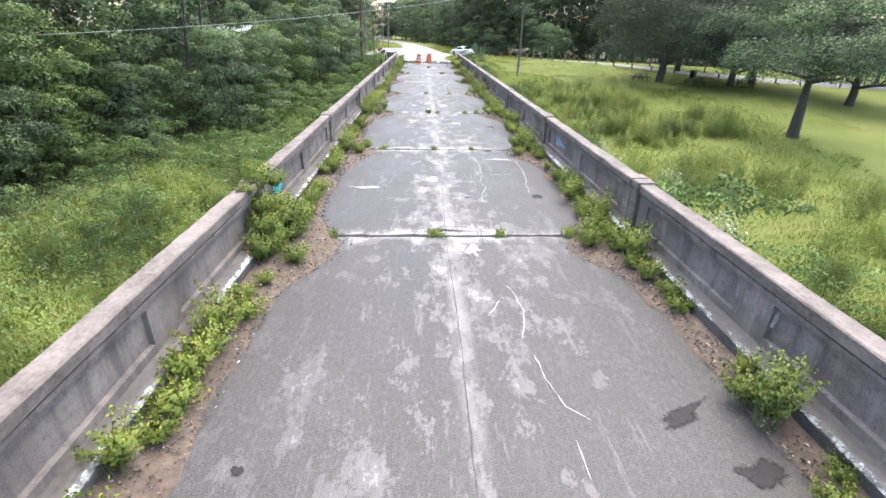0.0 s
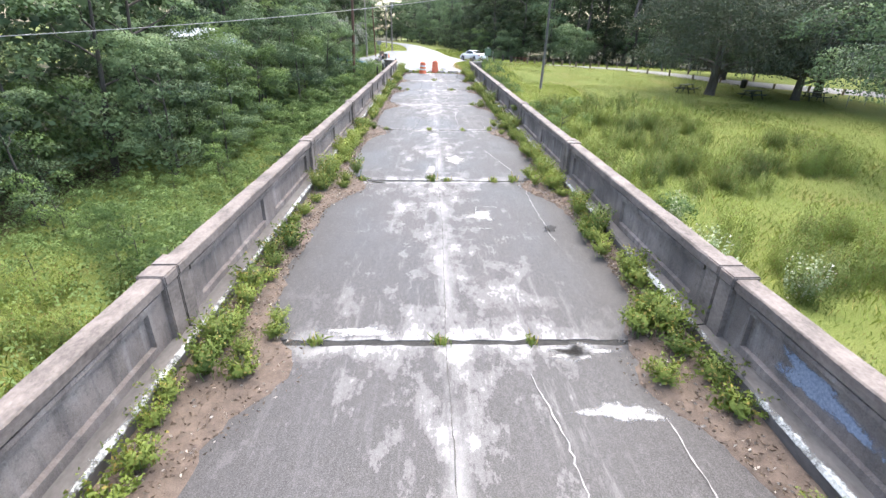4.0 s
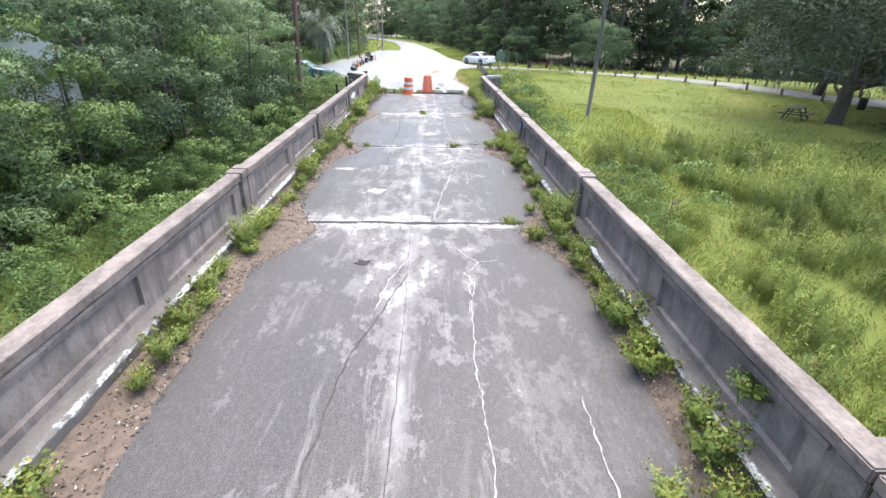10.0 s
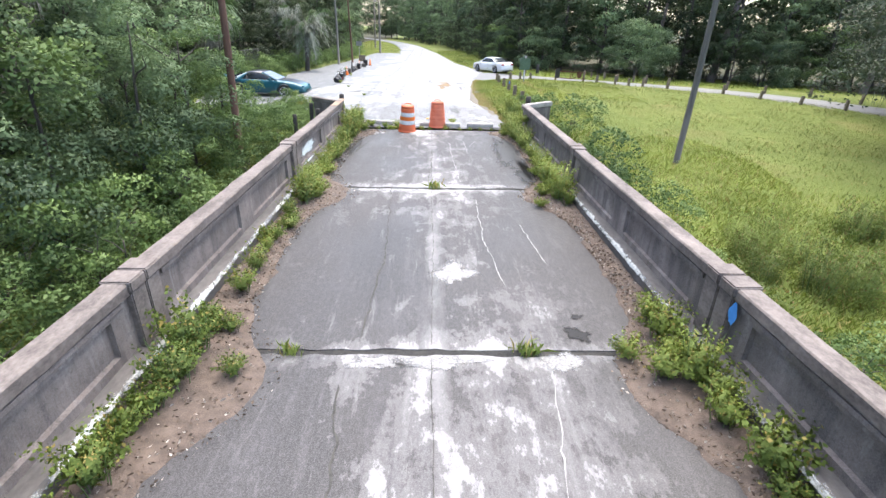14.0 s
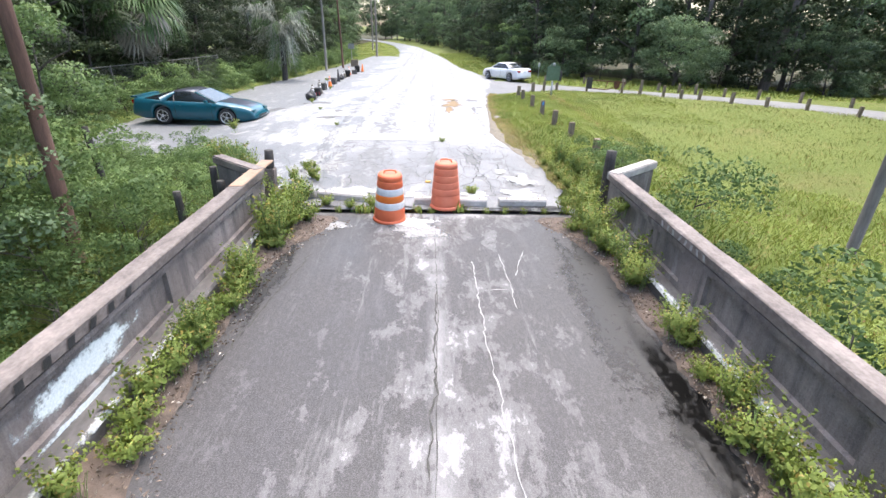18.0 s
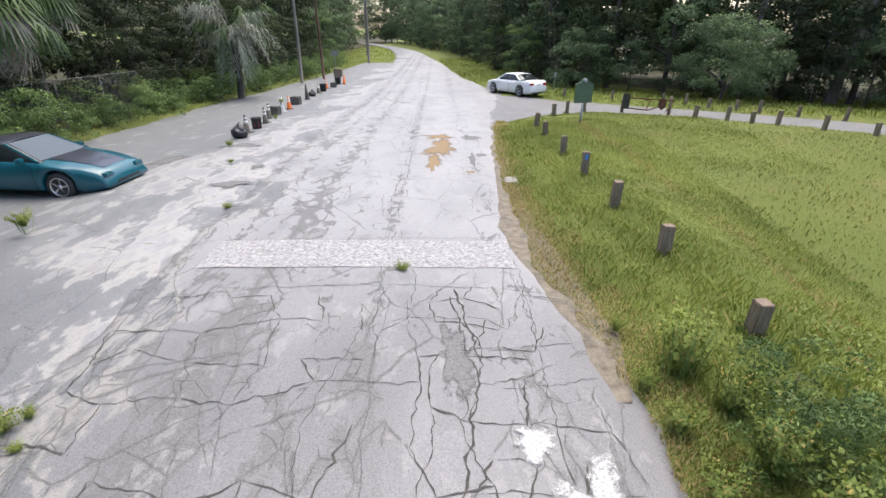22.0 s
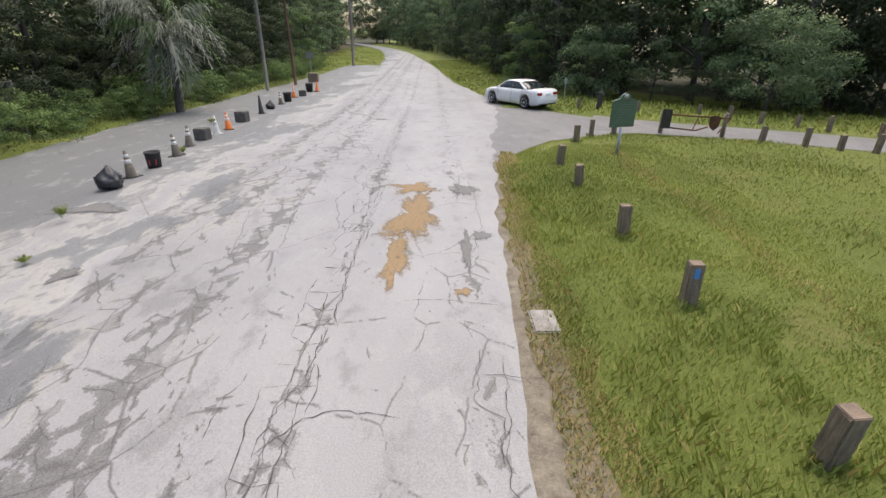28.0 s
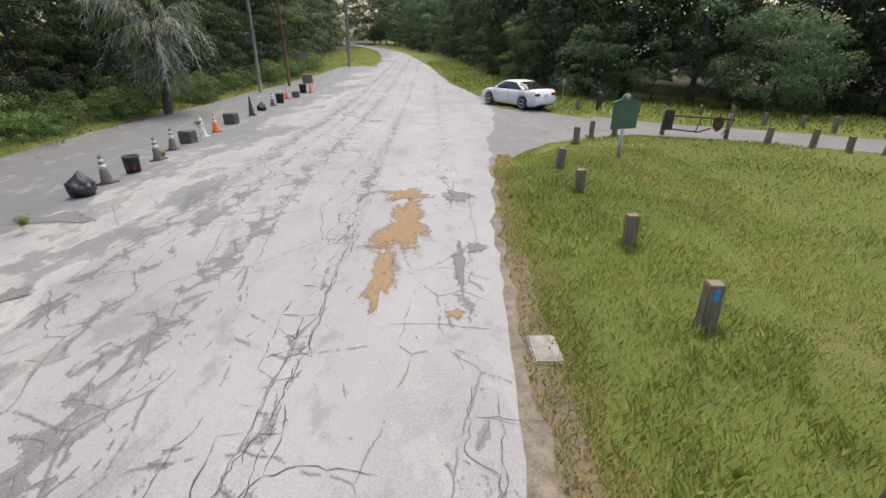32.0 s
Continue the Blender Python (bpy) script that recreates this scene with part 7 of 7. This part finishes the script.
    return x > e + 0.22 * noise.noise((x * 2.2, y * 2.2, 0)) + 0.12 * noise.noise((x * 9, y * 9, 5)) and y < f


grass("grass", 150000, (2.4, 9, 53, 74), 0.085, M_GRASS, "mown bright green grass beside the road", lawn, 0.006)
grass("grass", 40000, (3, 14, 66, 78), 0.09, M_GRASS, "mown grass round the junction corner", lawn, 0.009)
grass("grass", 90000, (8, 36, 36, 77), 0.12, M_FARGRASS, "meadow grass", lawn, 0.012)
grass("grass", 120000, (3.6, 30, -9, 50), 0.26, M_GRASS, "long grass in the meadow", lambda x, y: x < 28 + 2 * noise.noise((x, y * 0.4, 0)) and y > -7 + 2 * noise.noise((x * 0.4, y, 0)), 0.010)
grass("grass", 50000, (2.5, 7.5, 53, 69), 0.16, M_GRASS, "longer tufts of grass round the bollards", lambda x, y: lawn(x, y) and noise.noise((x * 1.3, y * 1.3, 11)) > 0.05, 0.006)
grass("dry_grass", 110000, (2.0, 3.7, 53, 72.5), 0.055, M_DRYGRASS, "browned grass at the pavement's edge", lambda x, y: x > np.interp(y, [55, 58, 61, 65, 70.5, 72], [2.75, 2.3, 2.2, 2.5, 2.95, 3.25]) + 0.16 * noise.noise((x * 2, y * 2, 4)) and x < np.interp(y, [55, 61, 65, 72], [3.3, 2.95, 3.1, 3.7]) + 0.3 * noise.noise((x, y * 1.2, 9)), 0.006, lambda x, y: max(bumpy_z(x, y), road_z(y) - 0.015))
grass("dry_grass", 26000, (5.2, 9.5, 56, 73), 0.13, M_DRYGRASS, "browned band of grass along the hollow of the lawn", lambda x, y: lawn(x, y) and abs(x - 7.0 - 0.5 * noise.noise((0, y * 0.25, 3))) < 0.35 + 0.45 * noise.noise((x * 0.7, y * 0.7, 21)), 0.006)
grass("grass", 16000, (6, 40, 79, 92), 0.22, M_GRASS, "grass beyond the side road", lambda x, y: y > np.interp(x, [6, 9, 11, 14, 18, 24, 31], [90, 84.5, 82.8, 81.3, 79.8, 77.3, 72]), 0.035)
grass("grass", 20000, (1, 10, 84, 130), 0.2, M_GRASS, "verge grass along the far road", lambda x, y: x > np.interp(y, [84, 91, 99.5, 107, 122, 130], [8.8, 5.0, 3.4, 2.6, 1.4, 0.4]), 0.04)
grass("grass", 14000, (-18, -5, 112, 190), 0.2, M_GRASS, "lawn beside the far bend", lambda x, y: x < np.interp(y, [112, 122, 126, 134, 146, 157, 169, 190], [-10.3, -9.6, -6.4, -6.1, -7.1, -8.4, -10.2, -15]), 0.05)
grass("grass", 5000, (-14.5, -9, 58, 122), 0.16, M_SHRUB, "grass fringe along the apron", lambda x, y: x < np.interp(y, [58, 62, 67, 77, 94, 100, 122], [-11.6, -12.5, -12.5, -12.3, -11.6, -10.7, -9.3]), 0.03)
grass("grass", 50000, (4, 13, 41, 57), 0.26, M_GRASS, "rank grass below the parapet", lambda x, y: y < 51 or x > 4.5, 0.008)
grass("grass", 46000, (-16, -3.6, -9, 22), 0.35, M_GRASS, "long grass on the left bank", lambda x, y: y < 19 + 3 * noise.noise((x * 0.4, y * 0.4, 0)) and y > -7 + 2 * noise.noise((x * 0.4, y, 0)), 0.014)
for p in wood + edge_tree + deep + deep_edge:
    drop(p)

# ---- single plants ----


def weed_points(seed, n, h, spread, size, per=9):
    """A leafy kerb weed: arching stems with paired leaves."""
    rng_ = np.random.default_rng(seed)
    pts = []
    for _ in range(n):
        a, r = rng_.uniform(0, 6.28), spread * rng_.uniform(0.2, 1)
        t = np.linspace(0.2, 1, per)
        H = h * rng_.uniform(0.5, 1.15)
        x, y = r * math.cos(a) * t, r * math.sin(a) * t
        pts.append(np.stack([x, y, H * t * (1.25 - 0.35 * t)], 1) + rng_.normal(0, size * 0.35, (per, 3)))
    p = np.concatenate(pts)
    p[:, 2] = np.maximum(p[:, 2], 0.02)
    return leaf_quads(p, size, rng_, 0.3, 0.6)


kerb_weed = [plant("kerb_weed", weed_points(100 + k, 64, 0.2 + 0.05 * k, 0.27, 0.034, 18), M_WEED, stems_mesh("stem", 100 + k, 10, 0.25, 0.2, 0.004), "bright yellow-green leafy weed rooted in the gutter soil", "weed", "kerb weeds") for k in range(5)]
tall_weed = [plant("tall_weed", weed_points(120 + k, 76, 0.6, 0.34, 0.037, 24), M_WEED, stems_mesh("stem", 120 + k, 12, 0.65, 0.26, 0.006), "tall light green weed against the parapet", "weed", "kerb weeds") for k in range(3)]
tuft = [plant("grass_tuft", leaf_quads(np.concatenate([np.random.default_rng(140 + k).normal(0, 1, (60, 3)) * np.array([0.07, 0.05, 0.02]) + np.array([0, 0, 0.09])]), 0.2, np.random.default_rng(150 + k), 0, 0.12, 0.6), M_WEED, stems_mesh("stem", 140 + k, 5, 0.1, 0.04, 0.003), "small grass tuft growing from a joint", "grass tuft", "kerb weeds") for k in range(2)]
RW = random.Random(21)


def put(proto, x, y, z, s, tilt=4):
    c = copy_thing(proto, pose(x, y, z, RW.uniform(-tilt, tilt), RW.uniform(-tilt, tilt), RW.uniform(0, 360)))
    c.scale = (s, s, s * RW.uniform(0.85, 1.2))
    return c


count = 0
for side in (1, -1):
    y = 0.4
    while y < 51.2:
        d = min(abs(y - (j - 0.3)) for j in JOINTS)
        lush = 0.72 + 0.6 * noise.noise((y * 0.23, side * 4.0, 1)) + 0.7 * math.exp(-(d / 0.8) ** 2)
        if y > 41:
            lush += 0.2 if side < 0 else -0.3
        if RW.random() < lush:
            s = RW.uniform(0.6, 1.15) * (0.8 + 0.5 * min(1, max(0, lush)))
            put(kerb_weed[count % 5], side * (2.74 + RW.uniform(-0.16, 0.1)), y, 0.03, s)
            count += 1
            if d < 0.9 and RW.random() < 0.55:
                put(kerb_weed[(count * 3) % 5], side * (2.35 + RW.uniform(-0.25, 0.15)), y, 0.02, s * 0.85)
        y += RW.uniform(0.22, 0.48)
for side, y, s in [(-1, 6.1, 1.15), (-1, 5.3, 0.9), (1, 1.6, 1.0), (1, 15.6, 0.9), (-1, 12.4, 0.9), (1, 19.4, 0.8), (-1, 18.7, 1.0), (-1, 18.2, 0.9), (1, 25.6, 0.9), (-1, 25.3, 0.8), (-1, 31.4, 0.8), (1, 31.9, 1.1), (1, 32.3, 0.9), (-1, 31.0, 0.9), (1, 38.2, 1.0), (-1, 38.0, 1.0),
                   (-1, 38.6, 0.8), (1, 36.2, 0.8), (-1, 43.6, 1.0), (-1, 44.6, 0.9), (1, 43.9, 1.1), (1, 44.8, 1.0), (1, 46.2, 0.9), (1, 47.3, 1.0), (1, 48.5, 1.0), (1, 49.6, 0.9), (1, 50.6, 0.8), (-1, 49.9, 1.2), (-1, 50.8, 1.25), (-1, 47.2, 0.8), (-1, 50.3, 1.1), (-1, 48.6, 0.9), (1, 45.6, 1.0), (1, 50.1, 1.25), (1, 49.0, 1.2), (1, 51.1, 1.2), (-1, 51.3, 1.0)]:
    put(tall_weed[int(y * 3) % 3], side * (2.72 + RW.uniform(-0.12, 0.08)), y, 0.04, s)
for j in JOINTS[2:]:
    for x in (-1.6, -0.5, 0.1, 1.2, 1.9):
        if RW.random() < 0.6:
            put(tuft[0], x + RW.uniform(-0.4, 0.4), j - 0.02, -0.04, RW.uniform(0.6, 1.1))
for x, y, s in [(-2.2, 51.72, 0.75), (-1.3, 51.68, 0.8), (-1.7, 51.6, 0.6), (0.75, 52.5, 0.7), (-3.1, 51.5, 1.2), (-2.75, 52.1, 1.2), (-2.9, 53.6, 0.9), (-3.2, 54.4, 0.8), (2.95, 54.4, 0.9), (2.85, 55.0, 0.7), (2.95, 53.7, 1.0), (2.9, 56.0, 0.6), (2.6, 51.8, 0.9), (3.1, 52.4, 1.1), (2.95, 53.0, 1.0), (0.2, 57.6, 0.5), (-6.9, 59.4, 1.0), (-5.0, 64.2, 0.5), (-5.8, 66.2, 0.6), (-3.6, 60.5, 0.5), (-5.9, 71.2, 0.5), (-7.1, 76.0, 0.6)]:
    put(kerb_weed[int(abs(x * 10)) % 5], x, y, (road_z(52) if x > -3.4 else road_z(52) - 0.05) - 0.01, s)
for x, y, s in [(-3.0, 52.9, 0.9), (-2.75, 53.4, 0.7), (-3.3, 53.5, 1.0), (-3.1, 54.6, 0.6), (-2.9, 54.2, 0.5), (-3.5, 52.7, 1.0), (-3.9, 53.0, 1.1), (-4.3, 53.6, 1.1), (-4.6, 54.4, 1.0), (-5.1, 54.9, 1.1), (-5.6, 55.4, 1.0), (-6.2, 55.8, 1.1), (-4.9, 54.2, 1.2), (-5.5, 54.7, 1.2)]:
    put(tall_weed[int(y * 7) % 3], x, y, road_z(52) - 0.02 if x > -3.6 else bumpy_z(x, y), s * (0.5 if x > -4 else 0.9))
for x in np.arange(-2.9, 2.7, 0.42):
    put(tuft[1], x + RW.uniform(-0.15, 0.15), 51.52, -0.02, RW.uniform(0.5, 1.0))
for y in (52.6, 53.2, 53.9, 54.6, 55.2):
    put(tall_weed[int(y) % 3], 3.45 + RW.uniform(-0.15, 0.25), y, 0.0, RW.uniform(0.9, 1.3))
for x, y, h in bol:
    for k in range(3):
        put(tuft[k % 2], x + 0.13 * math.cos(k * 2.1 + x * 9), y + 0.13 * math.sin(k * 2.1 + x * 9), bumpy_z(x, y) - 0.03, RW.uniform(0.6, 1.0), 12)
for x, y, z, s in [(3.12, 26.9, 0.55, 0.9), (3.1, 50.1, 0.55, 0.9), (-3.05, 5.6, 0.55, 1.1), (-3.1, 5.9, 0.85, 1.2), (-3.0, 6.2, 0.4, 1.2), (-3.2, 6.1, 0.95, 1.0), (-3.05, 6.5, 0.7, 1.0), (-2.95, 5.3, 0.3, 1.2), (-3.15, 5.4, 0.9, 0.8), (-2.85, 5.9, 0.2, 1.4), (-2.8, 6.35, 0.15, 1.3)]:
    v = put(kerb_weed[2], x - 0.06 * np.sign(x), y, z, s)
    tagged(v, "leafy creeper clinging to the parapet")

# ---- oaks hung with moss, pines, palms ----


def moss_points(seed, n, radius, z0, z1):
    rng_ = np.random.default_rng(seed)
    a = rng_.uniform(0, 6.28, n)
    r = radius * np.sqrt(rng_.uniform(0.15, 1, n))
    top = rng_.uniform(z0, z1, n)
    L = rng_.uniform(0.3, 0.9, n)
    c = np.stack([r * np.cos(a), r * np.sin(a), top], 1)
    w = np.stack([-np.sin(a), np.cos(a), 0 * a], 1) * 0.03
    e = rng_.normal(0, 0.05, (n, 3))
    d = np.stack([0 * a, 0 * a, -L], 1)
    return np.stack([c - w, c + w, c + w * 0.5 + d * 0.6 + e, c + d + e], 1).reshape(-1, 3)


def oak(x, y, s, seed, label, lean=0.1, first=0.22, clumps=95, leaves=None, moss=900, low=2.6):
    t = empty("oak", pose(x, y, ground_z(x, y) - 0.1, 0, 0, seed * 40), label, "tree")
    part("trunk", trunk_mesh("trunk", seed, 7 * s, 0.5 * s, 0, M_BARK, lean), t)
    rng_ = random.Random(seed)
    for k in range(11):
        z, az, L = 7 * s * rng_.uniform(first, 0.85), rng_.uniform(0, 6.28), 5.5 * s * rng_.uniform(0.6, 1.1)
        p = Vector((0.0, 0.0, z))
        d = Vector((math.cos(az), math.sin(az), 0))
        part("limb", tubes("limb", [([p, p + d * L * 0.4 + Vector((0, 0, L * 0.1)), p + d * L * 0.75 + Vector((0, 0, L * 0.14)), p + d * L + Vector((0, 0, L * 0.3))], [0.17 * s, 0.13 * s, 0.09 * s, 0.03])], M_BARK, 8), t)
    part("crown", crown_mesh("crown", seed, 7.2 * s, low, 10 * s, clumps, 0.19, 150, leaves or M_LEAFDK, 0.55, 0.5), t)
    tagged(part("hanging_moss", quads_mesh("hanging_moss", moss_points(seed, moss, 6.5 * s, low, low + 3.4), M_MOSS), t, "grey strands of hanging moss"), kind="stuff")


oak(26.2, 54.2, 1.0, 3, "broad dark oak hung with grey moss over the picnic tables")
oak(33.8, 53.2, 0.85, 5, "dark mossy oak beside a picnic table", 0.14)
oak(38.5, 56.5, 0.9, 7, "dark mossy oak by the park road")
oak(27.6, 33.9, 0.95, 11, "leaning tree with a bare lower trunk in the meadow", 0.1, 0.6, 30, M_LEAF, 420, 4.4)
oak(34, 66, 0.9, 13, "dark oak beside the park road")
oak(42, 46, 0.9, 17, "dark oak at the meadow's far side")


def vine_mound(x, y, r, h, seed, label):
    t = empty("vine_covered_tree", pose(x, y, ground_z(x, y) - 0.1, 0, 0, seed * 50), label, "tree")
    part("trunk", trunk_mesh("trunk", seed, h * 0.8, 0.16, 7, M_BARK, 0.08, 0.2, r * 0.8), t)
    part("crown", crown_mesh("crown", seed, r, 0.2, h, 46, 0.15, 330, M_LEAF, 0.75, 0.4), t)


vine_mound(21.3, 87.0, 3.4, 5.2, 15, "low spreading tree smothered in vines at the wood's edge")
vine_mound(12.6, 92.5, 2.6, 4.4, 19, "tree smothered in vines behind the white saloon")
vine_mound(33.5, 84.0, 2.8, 4.0, 23, "mound of vines at the wood's edge")


def pine(x, y, h, r, lean, label):
    t = empty("pine", pose(x, y, ground_z(x, y) - 0.2, lean[0], lean[1], 0), label, "tree")
    part("trunk", trunk_mesh("trunk", int(x), h, r, 5, M_PINE, 0.01, 0.75, 2.2), t)
    part("crown", crown_mesh("crown", int(y), 3, h * 0.75, h * 1.1, 20, 0.3, 40, M_LEAF), t)


pine(30.2, 88, 17, 0.4, (0, 7), "tall leaning pine with a bare trunk at the wood's edge")
pine(41, 80.5, 15, 0.32, (0, 4), "tall bare-trunked pine behind the park road")
pine(24.5, 90, 16, 0.28, (0, 2), "tall pine in the wood")


def fan(rng_, droop, size):
    """One fan frond: stalk and a spread of narrow blades."""
    pts = []
    n = 15
    for k in range(n):
        a = (k / (n - 1) - 0.5) * 2.5
        d = Vector((math.cos(a), math.sin(a), 0))
        L = size * (1 - 0.18 * abs(a)) * rng_.uniform(0.85, 1.1)
        s = Vector((-d.y, d.x, 0)) * 0.035 * size
        base, mid = d * 0.12 * size, d * L * 0.6 + Vector((0, 0, -droop * L * 0.18))
        tip = d * L * 0.93 + Vector((0, 0, -droop * L * 0.62))
        pts += [base, mid + s, tip, mid - s]
    return pts


def palm(x, y, h, seed, label, dead=0.4, green=24, size=1.0, skirt=1.0):
    rng_ = random.Random(seed)
    t = empty("palm", pose(x, y, ground_z(x, y) - 0.1, rng_.uniform(-2, 2), rng_.uniform(-2, 2), 0), label, "palm tree")
    part("trunk", tubes("trunk", [([(0, 0, -0.4), (0.05, 0, h * 0.4), (0, 0.04, h)], [0.2, 0.17, 0.19])], M_PINE, 12), t)
    for name, cnt, matl in (("fronds", green, M_PALM), ("dead_fronds", int(30 * dead), M_DEADPALM)):
        vs = []
        for k in range(cnt):
            az = rng_.uniform(0, 360)
            el = rng_.uniform(-25, 70) if name == "fronds" else rng_.uniform(-86, -28) * (1 if rng_.random() < 0.8 else 0.4)
            sl_ = 0.9 * size
            m = pose(0, 0, h, 0, 0, az) @ pose(0, 0, 0, 0, -el, 0) @ pose(sl_ * rng_.uniform(0.8, 1.15), 0, 0, rng_.uniform(-30, 30), 0, 0)
            o = m.translation
            z = Vector((0, 0, h))
            q = m.to_3x3() @ Vector((0, 0.02, 0))
            vs += [z - q, z + q, o + q, o - q]
            vs += [m @ p for p in fan(rng_, 1.3 if name == "fronds" else 0.9, size * (1.0 if name == "fronds" else skirt))]
        part(name, quads_mesh(name, np.array([tuple(v) for v in vs]), matl), t, "drooping dead brown fronds" if name == "dead_fronds" else "")




def arching_palm(x, y, h, seed, label, n=46, L=2.7):
    """A palm with long feathery fronds that arch over and hang."""
    rng_ = random.Random(seed)
    t = empty("palm", pose(x, y, ground_z(x, y) - 0.1, rng_.uniform(-2, 2), rng_.uniform(-2, 2), 0), label, "palm tree")
    part("trunk", tubes("trunk", [([(0, 0, -0.4), (0.05, 0, h * 0.4), (0, 0.04, h)], [0.24, 0.2, 0.22])], M_BARK, 12), t)
    for k in range(n):
        az = 2.4 * k + rng_.uniform(-0.3, 0.3)
        rise = rng_.uniform(0.9, 2.9) if k % 3 else rng_.uniform(0.1, 0.9)
        d, s = Vector((math.cos(az), math.sin(az), 0)), Vector((-math.sin(az), math.cos(az), 0))
        ln = L * rng_.uniform(0.5, 1.15)
        vs = []

        def at(u):
            return Vector((0, 0, h)) + d * ln * (1.05 if k % 3 else 0.6) * (u - 0.22 * u * u) + Vector((0, 0, ln * (rise * 0.62 * u - 1.25 * u * u)))
        for i in range(16):
            u = 0.12 + 0.88 * i / 15
            p, q = at(u), at(min(1, u + 0.06))
            w = s * 0.02
            vs += [p - w, p + w, q + w, q - w]
            for side in (-1, 1):
                tip = p + s * side * (0.2 + 0.3 * rng_.random()) * (1.15 - 0.6 * u) + d * (0.1 + 0.35 * rng_.random()) + Vector((0, 0, -0.18 - 0.5 * rng_.random()))
                m = (p + tip) / 2 + Vector((0, 0, 0.08))
                b = (q - p).normalized() * 0.04
                vs += [p, m + b, tip, m - b]
        part("frond", quads_mesh("frond", np.array([tuple(v) for v in vs]), M_GREYPALM if k % 4 else M_PALM), t, "hanging grey frond" if k == 0 else "")


arching_palm(-12.0, 83.5, 3.6, 1, "shaggy palm with long arching grey fronds hanging down", 110, 3.2)
arching_palm(-15.2, 85.5, 5.2, 2, "palm with drooping grey fronds behind another", 34, 2.4)
palm(-15.2, 69.5, 4.6, 3, "cabbage palm with a round green head", 0.9, 30, 1.5)
palm(-18.2, 66.5, 5.0, 4, "cabbage palm beside the wire fence", 0.9, 30, 1.5)
palm(-16.8, 73.5, 5.4, 5, "cabbage palm at the wood's edge", 0.9, 28, 1.5)
palm(-20.5, 62.5, 4.4, 6, "cabbage palm in the undergrowth", 0.8, 28, 1.5)
palm(-8.6, 49.2, 0.7, 7, "low palmetto among the bushes", 0.3, 12, 0.8)
palm(-9.8, 45.5, 0.5, 8, "low palmetto among the bushes", 0.2, 10, 0.75)
palm(-14.5, 52, 6.0, 9, "palm rising behind the bushes", 1.0, 26, 1.4)


def wire_fence(x0, y0, x1, y1, n):
    z = ground_z((x0 + x1) / 2, (y0 + y1) / 2)
    f = empty("wire_fence", pose(x0, y0, z), "galvanised chain-link fence in the undergrowth", "fence")
    d = Vector((x1 - x0, y1 - y0, 0))
    for k in range(n + 1):
        p = d * (k / n)
        part("fence_post", tubes("fence_post", [([p + Vector((0, 0, -0.3)), p + Vector((0, 0, 2.0))], 0.03)], M_OLDWIRE), f)
    part("top_rail", tubes("top_rail", [([(0, 0, 1.95), tuple(d + Vector((0, 0, 1.95)))], 0.022)], M_OLDWIRE), f)
    L = d.length
    lines = []
    k = 0.0
    while k < L + 1.9:
        for s in (0, 1):
            a0, a1 = (k - 1.9, k) if s else (k, k - 1.9)
            lines.append(([tuple(d * (min(max(a0, 0), L) / L) + Vector((0, 0, 0.03 if s == 0 or a0 >= 0 else 0.03))), tuple(d * (min(max(a1, 0), L) / L) + Vector((0, 0, 1.93)))], 0.004))
        k += 0.16
    part("wire_mesh", tubes("wire_mesh", lines, M_OLDWIRE, 3, False), f, "woven wire")


wire_fence(-15.2, 64.0, -14.0, 76.0, 5)
# pale house glimpsed through the trees
h = empty("shed", pose(-15.7, 42.6, -2.3, 0, 0, -32), "pale shed half hidden behind the trees, metal roof", "shed")
part("wall", boxmesh("wall", (-2.1, 2.1, -1.8, 1.8, -0.5, 4.4), M_PLASTER, 0.02), h)
roof = [(-2.4, -2.2, 4.4), (2.4, -2.2, 4.4), (2.4, 2.2, 4.4), (-2.4, 2.2, 4.4), (-2.4, 0, 5.6), (2.4, 0, 5.6)]
part("roof", mesh("roof", roof, [(0, 1, 5, 4), (2, 3, 4, 5), (0, 4, 3), (1, 2, 5), (0, 3, 2, 1)], M_PALEROOF), h, "pale metal roof")
part("window", boxmesh("window", (-0.5, 0.5, -1.83, -1.78, 2.2, 3.3), M_GLASS, 0.01), h)
# white-flowered shrubs in the meadow close to the parapet
for i, (x, y, s) in enumerate([(7.2, 9.8, 1.5), (7.8, 11.5, 1.3), (6.6, 20.5, 1.35), (7.0, 22.0, 1.2), (6.2, 19.0, 1.0), (9.5, 8.0, 1.1), (8.2, 38.0, 1.2), (7.2, 40.5, 1.0), (5.6, 45.8, 0.9), (5.2, 47.5, 0.9)]):
    scatter(shrub[i % 4], [(x, y, s)], RW)
for i, (x, y, s) in enumerate([(9.2, 12.6, 1.0), (9.9, 13.4, 0.9), (8.6, 11.5, 0.8), (8.4, 19.6, 1.0), (7.6, 21.2, 0.9), (8.8, 21.8, 1.05), (7.4, 18.2, 0.8), (11.5, 20.5, 0.9), (10.2, 26.5, 0.8)]):
    scatter(pale_weed[i % 2], [(x, y, s)], RW)
for p in shrub + fennel + pale_weed + kerb_weed + tall_weed + tuft:
    drop(p)
